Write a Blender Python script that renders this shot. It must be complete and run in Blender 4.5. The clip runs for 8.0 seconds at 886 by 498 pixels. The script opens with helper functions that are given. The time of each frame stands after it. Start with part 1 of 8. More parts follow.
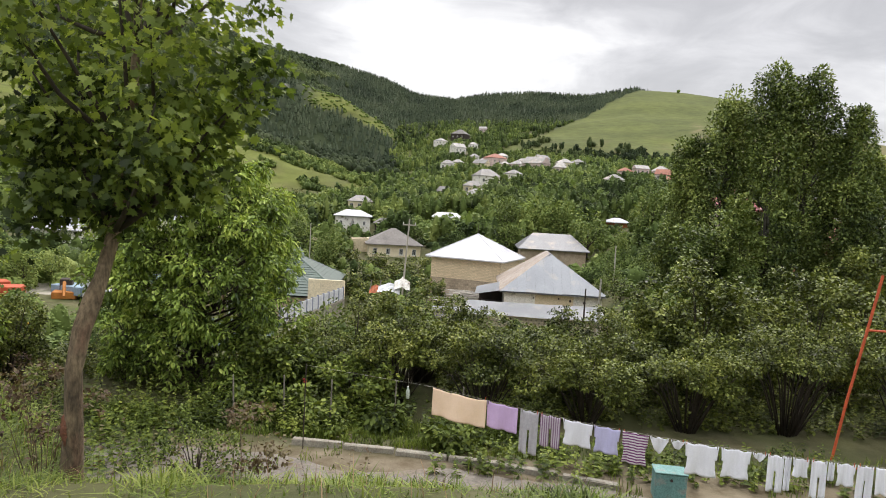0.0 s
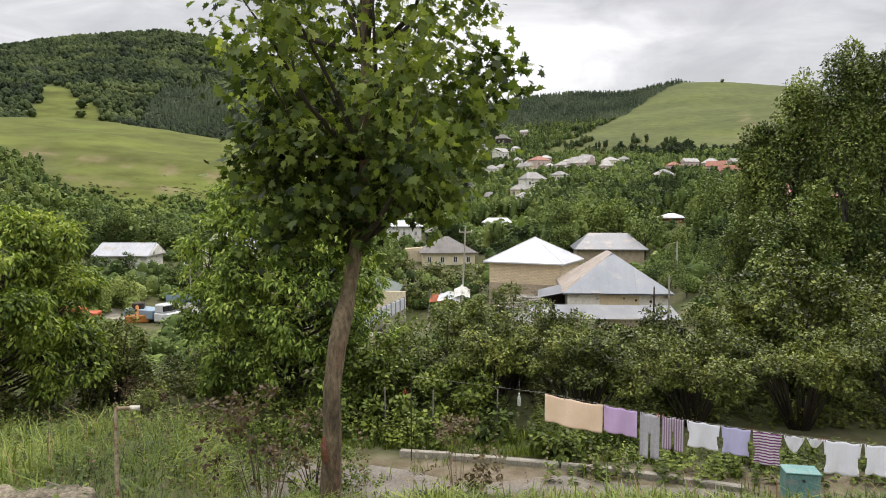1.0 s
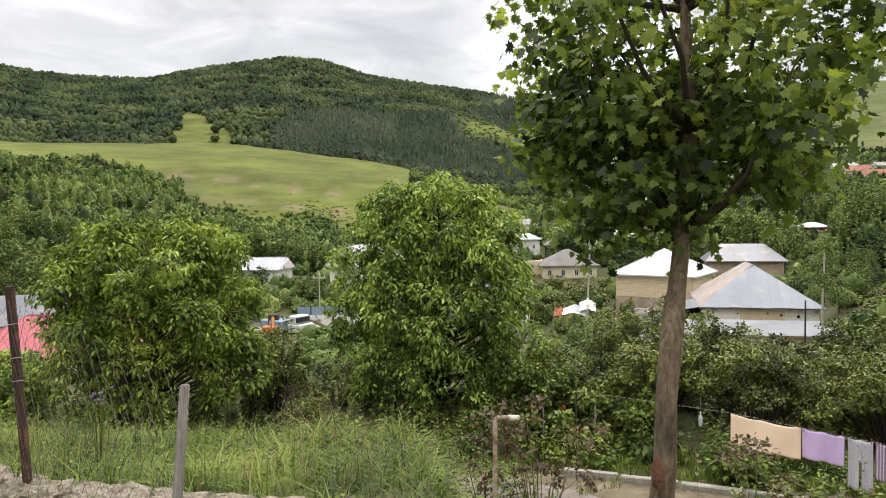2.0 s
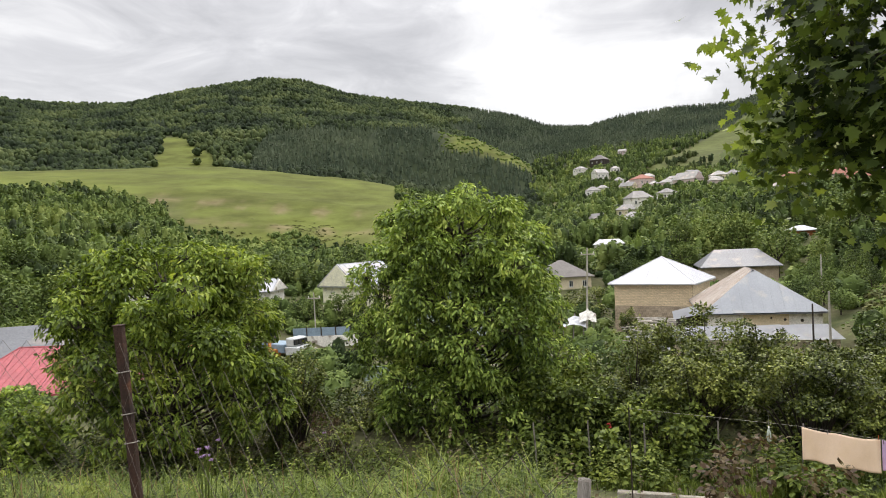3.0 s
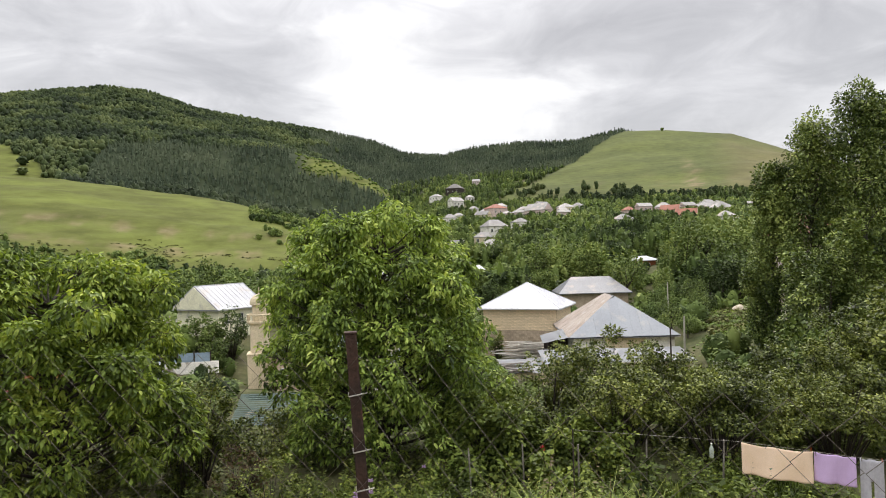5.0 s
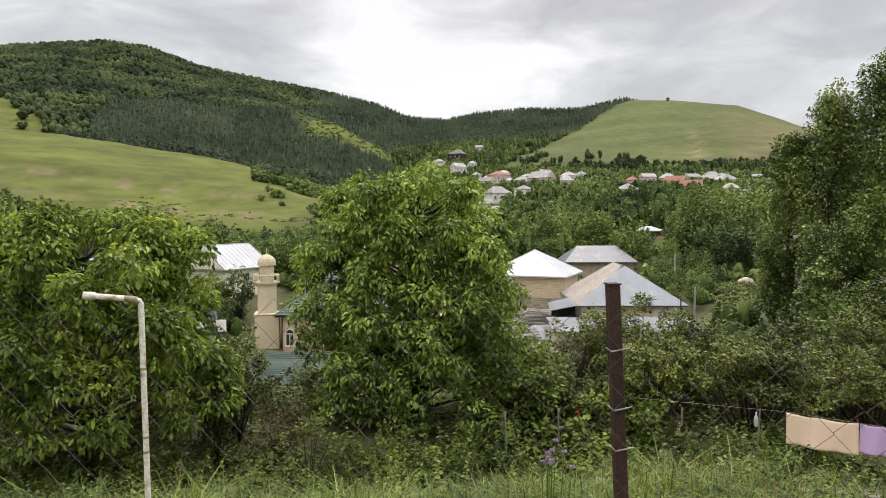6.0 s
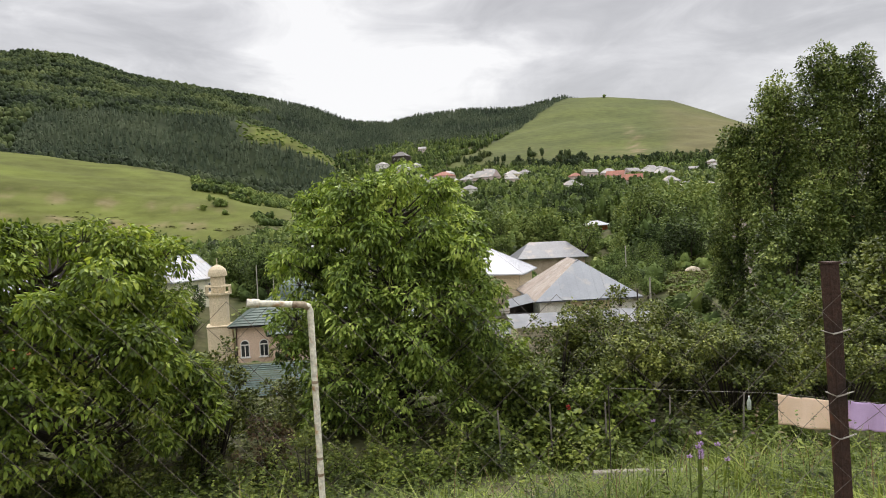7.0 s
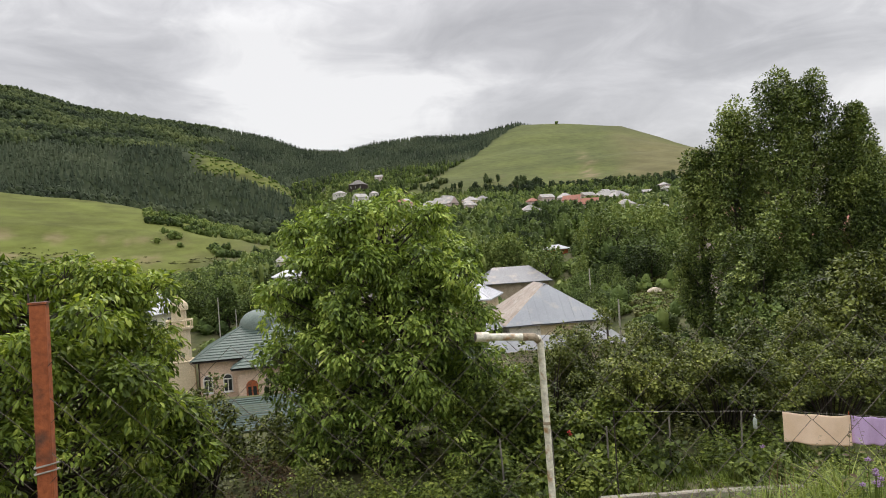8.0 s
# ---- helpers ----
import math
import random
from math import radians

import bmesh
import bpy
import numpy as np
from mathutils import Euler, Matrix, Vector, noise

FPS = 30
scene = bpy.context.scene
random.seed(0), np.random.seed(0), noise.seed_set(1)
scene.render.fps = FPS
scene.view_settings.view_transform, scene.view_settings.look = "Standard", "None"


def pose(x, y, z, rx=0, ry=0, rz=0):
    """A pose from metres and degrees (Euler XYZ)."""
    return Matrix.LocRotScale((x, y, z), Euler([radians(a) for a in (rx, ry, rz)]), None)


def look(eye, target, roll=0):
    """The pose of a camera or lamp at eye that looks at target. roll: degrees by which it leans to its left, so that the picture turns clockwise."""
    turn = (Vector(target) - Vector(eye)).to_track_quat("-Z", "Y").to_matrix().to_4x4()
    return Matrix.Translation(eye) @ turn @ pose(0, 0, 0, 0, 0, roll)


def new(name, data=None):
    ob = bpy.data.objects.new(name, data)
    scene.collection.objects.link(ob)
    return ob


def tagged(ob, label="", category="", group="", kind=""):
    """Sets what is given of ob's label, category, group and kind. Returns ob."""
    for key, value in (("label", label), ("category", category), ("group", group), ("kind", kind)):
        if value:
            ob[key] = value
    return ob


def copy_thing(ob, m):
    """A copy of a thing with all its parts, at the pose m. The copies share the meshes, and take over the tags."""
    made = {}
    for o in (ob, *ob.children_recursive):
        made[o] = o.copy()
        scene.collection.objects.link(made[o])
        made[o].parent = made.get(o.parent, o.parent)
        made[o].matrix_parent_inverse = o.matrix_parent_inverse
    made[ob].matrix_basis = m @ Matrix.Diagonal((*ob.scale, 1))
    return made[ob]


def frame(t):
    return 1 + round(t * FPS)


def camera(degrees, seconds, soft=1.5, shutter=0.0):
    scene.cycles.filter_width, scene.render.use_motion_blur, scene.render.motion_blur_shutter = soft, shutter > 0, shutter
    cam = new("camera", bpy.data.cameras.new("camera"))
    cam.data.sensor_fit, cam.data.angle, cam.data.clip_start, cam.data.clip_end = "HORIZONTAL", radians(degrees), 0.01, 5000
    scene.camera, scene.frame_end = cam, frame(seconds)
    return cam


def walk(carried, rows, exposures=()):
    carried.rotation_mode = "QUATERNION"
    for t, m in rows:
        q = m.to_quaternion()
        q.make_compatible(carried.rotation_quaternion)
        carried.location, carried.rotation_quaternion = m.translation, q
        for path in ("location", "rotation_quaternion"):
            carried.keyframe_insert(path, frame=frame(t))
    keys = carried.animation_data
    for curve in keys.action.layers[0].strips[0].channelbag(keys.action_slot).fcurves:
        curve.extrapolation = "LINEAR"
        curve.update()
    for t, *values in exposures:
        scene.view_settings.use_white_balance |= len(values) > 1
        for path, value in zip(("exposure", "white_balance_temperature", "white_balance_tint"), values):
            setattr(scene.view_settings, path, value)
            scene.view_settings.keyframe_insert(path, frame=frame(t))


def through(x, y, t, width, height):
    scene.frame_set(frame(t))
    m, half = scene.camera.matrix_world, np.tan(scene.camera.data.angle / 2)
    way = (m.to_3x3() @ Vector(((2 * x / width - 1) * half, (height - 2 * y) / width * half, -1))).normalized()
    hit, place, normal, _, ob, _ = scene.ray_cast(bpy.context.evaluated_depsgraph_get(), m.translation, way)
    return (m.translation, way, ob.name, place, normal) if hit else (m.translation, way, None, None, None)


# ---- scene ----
cam = camera(65.7, 8.0, 1.0)
PATH = [
    (0, (0.0, 0.0, 1.65), (0.02, 1.994, 1.502), 3.3),
    (0.5, (-0.647, 0.022, 1.642), (-0.643, 2.02, 1.544), -0.3),
    (1, (-1.306, 0.17, 1.569), (-1.419, 2.162, 1.438), -0.1),
    (1.5, (-2.001, 0.275, 1.545), (-2.406, 2.233, 1.492), -0.6),
    (2, (-2.56, 0.572, 1.408), (-2.994, 2.522, 1.321), -1.0),
    (2.2, (-2.809, 0.7, 1.401), (-3.295, 2.638, 1.327), -2.6),
    (3.3, (-4.231, 1.23, 1.409), (-4.562, 3.202, 1.386), -1.8),
    (3.5, (-4.361, 1.257, 1.404), (-4.674, 3.233, 1.404), 0.3),
    (4, (-4.888, 1.324, 1.388), (-4.885, 3.322, 1.488), -1.4),
    (4.5, (-5.455, 1.54, 1.346), (-5.363, 3.537, 1.377), -1.4),
    (4.7, (-5.697, 1.591, 1.336), (-5.662, 3.591, 1.356), -1.6),
    (5.8, (-6.858, 1.736, 1.258), (-6.801, 3.735, 1.199), -1.5),
    (6, (-7.058, 1.822, 1.254), (-7.02, 3.82, 1.167), -0.2),
    (6.5, (-7.531, 1.906, 1.241), (-7.462, 3.903, 1.172), -0.6),
    (7, (-7.974, 2.096, 1.22), (-7.78, 4.085, 1.135), -2.5),
    (7.5, (-8.43, 2.337, 1.246), (-8.11, 4.311, 1.201), -0.8),
    (8, (-8.868, 2.444, 1.255), (-8.547, 4.418, 1.242), -3.8),
]
walk(cam, [(t, look(eye, target, roll)) for t, eye, target, roll in PATH], [(t, stops, 6550, 11) for t, stops in ((0.0, 0.64), (0.5, 0.62), (1.0, 0.6), (1.5, 0.9), (2.2, 0.75), (3.5, 0.45), (4.0, 0.25), (4.5, 0.63), (6.0, 0.55), (7.0, 0.5), (8.0, 0.38))])

# ---- sky and light: an overcast afternoon, brightest low over the far saddle ----
world = bpy.data.worlds.new("overcast_sky")
scene.world = world
world.use_nodes = True
wn, wl = world.node_tree.nodes, world.node_tree.links
wn.clear()


def wnode(kind, **values):
    n = wn.new(kind)
    for key, value in values.items():
        n.inputs[key].default_value = value
    return n


def wmath(op, a, b=None):
    n = wn.new("ShaderNodeMath")
    n.operation = op
    for i, v in enumerate((a, b)):
        if v is None:
            continue
        if isinstance(v, (int, float)):
            n.inputs[i].default_value = v
        else:
            wl.new(v, n.inputs[i])
    return n.outputs[0]


coord = wn.new("ShaderNodeTexCoord")
axes = wn.new("ShaderNodeSeparateXYZ")
wl.new(coord.outputs["Generated"], axes.inputs[0])
banks = wnode("ShaderNodeTexNoise", Scale=2.1, Detail=7.0, Roughness=0.5, Distortion=0.7)
wisps = wnode("ShaderNodeTexNoise", Scale=5.6, Detail=8.0, Roughness=0.58, Distortion=0.9)
shift = wnode("ShaderNodeMapping")
shift.inputs["Location"].default_value = (2.3, 0.7, 0.0)
shift.inputs["Scale"].default_value = (1.0, 1.0, 2.6)
wl.new(coord.outputs["Generated"], shift.inputs["Vector"])
wl.new(shift.outputs[0], banks.inputs["Vector"])
wl.new(shift.outputs[0], wisps.inputs["Vector"])
# thinner cloud towards the hidden sun, where more light comes through
toward = wn.new("ShaderNodeVectorMath")
toward.operation = "DOT_PRODUCT"
wl.new(coord.outputs["Generated"], toward.inputs[0])
toward.inputs[1].default_value = Vector((0.02, 0.972, 0.235)).normalized()
glow = wn.new("ShaderNodeMapRange")
glow.interpolation_type = "SMOOTHSTEP"
wl.new(toward.outputs["Value"], glow.inputs["Value"])
glow.inputs["From Min"].default_value, glow.inputs["From Max"].default_value = 0.968, 1.0
glow.inputs["To Min"].default_value, glow.inputs["To Max"].default_value = 0.0, 0.15
mass = wmath("ADD", wmath("MULTIPLY", banks.outputs["Fac"], 0.56), wmath("MULTIPLY", wisps.outputs["Fac"], 0.44))
mass = wmath("ADD", mass, glow.outputs[0])
ramp = wn.new("ShaderNodeValToRGB")
wl.new(mass, ramp.inputs["Fac"])
stops = ramp.color_ramp.elements
stops[0].position, stops[0].color = 0.36, (0.5, 0.5, 0.515, 1)
stops[1].position, stops[1].color = 0.66, (1.0, 1.0, 1.0, 1)
for position, colour in ((0.46, (0.6, 0.6, 0.615, 1)), (0.55, (0.74, 0.74, 0.755, 1))):
    stop = stops.new(position)
    stop.color = colour
# an overcast sky is two to three times as bright overhead as at the horizon
overhead = wn.new("ShaderNodeMapRange")
wl.new(axes.outputs["Z"], overhead.inputs["Value"])
overhead.inputs["From Min"].default_value, overhead.inputs["From Max"].default_value = 0.3, 1.0
overhead.inputs["To Min"].default_value, overhead.inputs["To Max"].default_value = 0.68, 3.2
clouds = wnode("ShaderNodeBackground")
wl.new(overhead.outputs[0], clouds.inputs["Strength"])
wl.new(ramp.outputs["Color"], clouds.inputs["Color"])
sky = wn.new("ShaderNodeTexSky")
sky.sky_type, sky.sun_disc = "NISHITA", False
sky.sun_elevation, sky.sun_rotation = radians(48), radians(12)
blue = wnode("ShaderNodeBackground", Strength=0.1)
wl.new(sky.outputs[0], blue.inputs["Color"])
cover = wnode("ShaderNodeMixShader", Fac=0.93)
wl.new(blue.outputs[0], cover.inputs[1])
wl.new(clouds.outputs[0], cover.inputs[2])
out = wn.new("ShaderNodeOutputWorld")
wl.new(cover.outputs[0], out.inputs["Surface"])

lamp = bpy.data.lights.new("sun", "SUN")
lamp.energy, lamp.angle, lamp.color = 1.5, radians(25), (1.0, 0.935, 0.885)
sun = new("sun", lamp)
sun.matrix_world = look((0, 0, 40), (Vector((0, 0, 40)) - Vector((math.sin(radians(12)) * math.cos(radians(48)), math.cos(radians(12)) * math.cos(radians(48)), math.sin(radians(48))))))

# ---- materials ----
def start(name):
    m = bpy.data.materials.new(name)
    m.use_nodes = True
    t = m.node_tree
    return m, t.nodes, t.links, t.nodes["Principled BSDF"]


def rgba(c):
    return (*c, 1.0)


def surface(name, base, other, rough=0.8, scale=2.0, fine=30.0, bump=0.25, metal=0.0, vary=0.0, stain=None, spec=0.4, grit=0.35, stretch=(1, 1, 1)):
    """A solid surface: two tones in patches, fine grain, relief; stain: a third tone in sparse blots; vary: brightness by object."""
    m, n, l, p = start(name)
    at = n.new("ShaderNodeTexCoord")
    mapping = n.new("ShaderNodeMapping")
    mapping.inputs["Scale"].default_value = stretch
    l.new(at.outputs["Object"], mapping.inputs["Vector"])
    big, small = n.new("ShaderNodeTexNoise"), n.new("ShaderNodeTexNoise")
    for tex, s, d in ((big, scale, 6.0), (small, fine, 4.0)):
        tex.inputs["Scale"].default_value, tex.inputs["Detail"].default_value = s, d
        tex.inputs["Roughness"].default_value = 0.62
        l.new(mapping.outputs[0], tex.inputs["Vector"])
    ramp = n.new("ShaderNodeValToRGB")
    ramp.color_ramp.elements[0].position, ramp.color_ramp.elements[1].position = 0.34, 0.66
    ramp.color_ramp.elements[0].color, ramp.color_ramp.elements[1].color = rgba(other), rgba(base)
    l.new(big.outputs["Fac"], ramp.inputs["Fac"])
    colour = ramp.outputs["Color"]
    grain = n.new("ShaderNodeMapRange")
    grain.inputs["From Min"].default_value, grain.inputs["From Max"].default_value = 0.3, 0.7
    grain.inputs["To Min"].default_value, grain.inputs["To Max"].default_value = 1 - grit, 1 + 0.6 * grit
    l.new(small.outputs["Fac"], grain.inputs["Value"])
    last = grain.outputs[0]
    if vary:
        info = n.new("ShaderNodeObjectInfo")
        rand = n.new("ShaderNodeMapRange")
        rand.inputs["To Min"].default_value, rand.inputs["To Max"].default_value = 1 - vary, 1 + vary
        l.new(info.outputs["Random"], rand.inputs["Value"])
        mul = n.new("ShaderNodeMath")
        mul.operation = "MULTIPLY"
        l.new(last, mul.inputs[0])
        l.new(rand.outputs[0], mul.inputs[1])
        last = mul.outputs[0]
    if stain:
        blot = n.new("ShaderNodeTexNoise")
        blot.inputs["Scale"].default_value, blot.inputs["Detail"].default_value = scale * 1.7, 8.0
        off = n.new("ShaderNodeMapping")
        off.inputs["Location"].default_value = (3.1, 7.7, 1.3)
        l.new(mapping.outputs[0], off.inputs["Vector"])
        l.new(off.outputs[0], blot.inputs["Vector"])
        gate = n.new("ShaderNodeMapRange")
        gate.inputs["From Min"].default_value, gate.inputs["From Max"].default_value = 0.55, 0.66
        l.new(blot.outputs["Fac"], gate.inputs["Value"])
        mix = n.new("ShaderNodeMix")
        mix.data_type = "RGBA"
        l.new(gate.outputs[0], mix.inputs["Factor"])
        l.new(colour, mix.inputs["A"])
        mix.inputs["B"].default_value = rgba(stain)
        colour = mix.outputs["Result"]
    scaled = n.new("ShaderNodeVectorMath")
    scaled.operation = "SCALE"
    l.new(colour, scaled.inputs[0])
    l.new(last, scaled.inputs["Scale"])
    l.new(scaled.outputs[0], p.inputs["Base Color"])
    p.inputs["Roughness"].default_value, p.inputs["Metallic"].default_value = rough, metal
    p.inputs["Specular IOR Level"].default_value = spec
    if bump:
        b = n.new("ShaderNodeBump")
        b.inputs["Strength"].default_value, b.inputs["Distance"].default_value = bump, 0.02
        l.new(small.outputs["Fac"], b.inputs["Height"])
        l.new(b.outputs[0], p.inputs["Normal"])
    return m


def foliage(name, tones, through=0.3, rough=0.55, clump=1.2, each=0.55, drifts=1.3):
    """Leaves: a tone for each leaf, drifting from clump to clump, partly letting light through."""
    m, n, l, p = start(name)
    geo = n.new("ShaderNodeNewGeometry")
    drift = n.new("ShaderNodeTexNoise")
    drift.inputs["Scale"].default_value, drift.inputs["Detail"].default_value = clump, 3.0
    l.new(geo.outputs["Position"], drift.inputs["Vector"])
    mix = n.new("ShaderNodeMath")
    mix.operation = "MULTIPLY_ADD"
    l.new(geo.outputs["Random Per Island"], mix.inputs[0])
    mix.inputs[1].default_value = each
    add = n.new("ShaderNodeMath")
    add.operation = "MULTIPLY_ADD"
    l.new(drift.outputs["Fac"], add.inputs[0])
    add.inputs[1].default_value, add.inputs[2].default_value = drifts, 0.5 - 0.5 * drifts - each / 2
    l.new(add.outputs[0], mix.inputs[2])
    ramp = n.new("ShaderNodeValToRGB")
    els = ramp.color_ramp.elements
    els[0].position, els[0].color = 0.1, rgba(tones[0])
    els[1].position, els[1].color = 0.95, rgba(tones[-1])
    for i, tone in enumerate(tones[1:-1]):
        e = els.new(0.1 + 0.85 * (i + 1) / (len(tones) - 1))
        e.color = rgba(tone)
    l.new(mix.outputs[0], ramp.inputs["Fac"])
    l.new(ramp.outputs["Color"], p.inputs["Base Color"])
    p.inputs["Roughness"].default_value, p.inputs["Specular IOR Level"].default_value = rough, 0.22
    lit = n.new("ShaderNodeBsdfTranslucent")
    brighter = n.new("ShaderNodeVectorMath")
    brighter.operation = "MULTIPLY"
    brighter.inputs[1].default_value = (1.3, 1.32, 0.65)
    l.new(ramp.outputs["Color"], brighter.inputs[0])
    l.new(brighter.outputs[0], lit.inputs["Color"])
    both = n.new("ShaderNodeMixShader")
    both.inputs["Fac"].default_value = through
    l.new(p.outputs[0], both.inputs[1])
    l.new(lit.outputs[0], both.inputs[2])
    l.new(both.outputs[0], n["Material Output"].inputs["Surface"])
    return m


def ground_material():
    """Soil, bank grass, meadow and wood floor, by the cover that the ground carries."""
    m, n, l, p = start("ground_cover")
    geo = n.new("ShaderNodeNewGeometry")

    def tone(scale, a, b, lo=0.35, hi=0.65, stretch=(1, 1, 1)):
        mp = n.new("ShaderNodeMapping")
        mp.inputs["Scale"].default_value = stretch
        l.new(geo.outputs["Position"], mp.inputs["Vector"])
        t = n.new("ShaderNodeTexNoise")
        t.inputs["Scale"].default_value, t.inputs["Detail"].default_value, t.inputs["Roughness"].default_value = scale, 8.0, 0.62
        l.new(mp.outputs[0], t.inputs["Vector"])
        r = n.new("ShaderNodeValToRGB")
        r.color_ramp.elements[0].position, r.color_ramp.elements[1].position = lo, hi
        r.color_ramp.elements[0].color, r.color_ramp.elements[1].color = rgba(a), rgba(b)
        l.new(t.outputs["Fac"], r.inputs["Fac"])
        return r.outputs["Color"], t.outputs["Fac"]

    def blend(fac, a, b):
        x = n.new("ShaderNodeMix")
        x.data_type = "RGBA"
        l.new(fac, x.inputs["Factor"])
        l.new(a, x.inputs["A"])
        l.new(b, x.inputs["B"])
        return x.outputs["Result"]

    def attr(name):
        a = n.new("ShaderNodeAttribute")
        a.attribute_name = name
        return a.outputs["Fac"]

    soil, _ = tone(1.5, (0.10, 0.075, 0.05), (0.2, 0.165, 0.12))
    turf, _ = tone(0.6, (0.038, 0.052, 0.016), (0.078, 0.09, 0.03))
    meadow, _ = tone(0.018, (0.082, 0.092, 0.023), (0.118, 0.139, 0.031), 0.38, 0.62, (1, 1, 5))
    tuft, _ = tone(0.1, (0.66, 0.64, 0.5), (1.15, 1.15, 1.1), 0.34, 0.6, (1, 0.5, 3))
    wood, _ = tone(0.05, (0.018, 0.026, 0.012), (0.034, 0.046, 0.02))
    bare, _ = tone(0.15, (0.15, 0.105, 0.06), (0.27, 0.205, 0.135))
    x = n.new("ShaderNodeMix")
    x.data_type, x.blend_type = "RGBA", "MULTIPLY"
    x.inputs["Factor"].default_value = 0.8
    l.new(meadow, x.inputs["A"])
    l.new(tuft, x.inputs["B"])
    colour = blend(attr("turf"), soil, turf)
    colour = blend(attr("meadow"), colour, x.outputs["Result"])
    dull, _ = tone(0.012, (0.068, 0.082, 0.028), (0.104, 0.122, 0.037), 0.36, 0.64, (1, 1, 4))
    tracks, _ = tone(0.16, (0.62, 0.6, 0.5), (1.12, 1.1, 1.02), 0.3, 0.62, (1, 0.35, 6))
    x = n.new("ShaderNodeMix")
    x.data_type, x.blend_type = "RGBA", "MULTIPLY"
    x.inputs["Factor"].default_value = 0.75
    l.new(dull, x.inputs["A"])
    l.new(tracks, x.inputs["B"])
    colour = blend(attr("hill"), colour, x.outputs["Result"])
    straw, _ = tone(0.06, (0.1, 0.086, 0.04), (0.15, 0.132, 0.062), 0.36, 0.64, (1, 0.5, 3))
    colour = blend(attr("dry"), colour, straw)
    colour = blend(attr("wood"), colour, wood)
    colour = blend(attr("bare"), colour, bare)
    l.new(colour, p.inputs["Base Color"])
    p.inputs["Roughness"].default_value, p.inputs["Specular IOR Level"].default_value = 0.95, 0.1
    _, fine = tone(9.0, (0, 0, 0), (1, 1, 1))
    b = n.new("ShaderNodeBump")
    b.inputs["Strength"].default_value, b.inputs["Distance"].default_value = 0.4, 0.05
    l.new(fine, b.inputs["Height"])
    l.new(b.outputs[0], p.inputs["Normal"])
    return m


def glass():
    m, _, _, p = start("dark_window_glass")
    p.inputs["Base Color"].default_value = (0.02, 0.024, 0.028, 1)
    p.inputs["Roughness"].default_value, p.inputs["Specular IOR Level"].default_value = 0.08, 0.6
    return m


M_GROUND = ground_material()
M_GLASS = glass()
# near leaves: darkest tones stand in for shade inside crowns, lightest for highlights
M_MAPLE = foliage("maple_leaf", [(0.015, 0.026, 0.008), (0.078, 0.114, 0.026), (0.215, 0.276, 0.062), (0.430, 0.485, 0.120)], 0.44, 0.42, 1.0)
M_WALNUT = foliage("walnut_leaf", [(0.0244, 0.0427, 0.0086), (0.1196, 0.177, 0.0341), (0.2685, 0.3636, 0.0707), (0.5248, 0.598, 0.1525)], 0.24, 0.5, 0.8)
M_WALNUT_LIGHT = foliage("young_walnut_leaf", [(0.022, 0.037, 0.006), (0.110, 0.160, 0.026), (0.242, 0.318, 0.052), (0.460, 0.510, 0.108)], 0.28, 0.5, 0.8)
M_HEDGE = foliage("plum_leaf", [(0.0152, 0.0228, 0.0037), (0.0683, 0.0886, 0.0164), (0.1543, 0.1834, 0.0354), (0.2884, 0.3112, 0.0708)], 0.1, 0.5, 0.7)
M_POPLAR = foliage("poplar_leaf", [(0.0188, 0.0322, 0.0094), (0.0805, 0.1154, 0.0295), (0.1879, 0.2389, 0.0617), (0.4026, 0.4563, 0.1342)], 0.12, 0.5, 0.45)
M_WEED = foliage("nettle_leaf", [(0.016, 0.026, 0.005), (0.062, 0.088, 0.016), (0.130, 0.172, 0.028), (0.240, 0.280, 0.050)], 0.16, 0.6, 0.7)
M_GRASS = foliage("grass_blade", [(0.026, 0.040, 0.007), (0.088, 0.126, 0.020), (0.158, 0.206, 0.036), (0.262, 0.300, 0.070)], 0.22, 0.6, 0.9, drifts=2.0)
M_DRY = foliage("dry_stalk", [(0.056, 0.035, 0.021), (0.163, 0.100, 0.060), (0.311, 0.202, 0.121), (0.509, 0.355, 0.223)], 0.15, 0.8, 1.0)
M_RED_SHRUB = foliage("russet_leaf", [(0.029, 0.020, 0.012), (0.086, 0.054, 0.031), (0.127, 0.099, 0.046), (0.175, 0.162, 0.067)], 0.2, 0.6, 0.9)
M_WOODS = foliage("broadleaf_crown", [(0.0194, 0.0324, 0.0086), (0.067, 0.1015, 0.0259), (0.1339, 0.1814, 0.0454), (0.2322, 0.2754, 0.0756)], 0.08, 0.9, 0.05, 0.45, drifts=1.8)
M_VILLAGE = foliage("orchard_leaf", [(0.022, 0.036, 0.009), (0.074, 0.108, 0.027), (0.142, 0.188, 0.046), (0.240, 0.280, 0.076)], 0.12, 0.7, 0.12, each=0.5, drifts=1.8)
M_BRIGHT = foliage("light_green_leaf", [(0.05, 0.080, 0.014), (0.105, 0.155, 0.027), (0.160, 0.220, 0.040), (0.235, 0.285, 0.060)], 0.2, 0.7, 0.15, each=0.3)
# hill wood tones carry some blue, as distance haze put into the colour
M_FOREST = foliage("hazed_wood_crown", [(0.018, 0.029, 0.013), (0.038, 0.056, 0.021), (0.065, 0.088, 0.030), (0.104, 0.126, 0.044)], 0.04, 0.95, 0.028, 0.35, drifts=2.4)
M_FOOT_WOOD = foliage("wood_edge_crown", [(0.014, 0.022, 0.011), (0.027, 0.040, 0.018), (0.044, 0.060, 0.026), (0.070, 0.088, 0.038)], 0.04, 0.95, 0.05, 0.3, drifts=1.6)
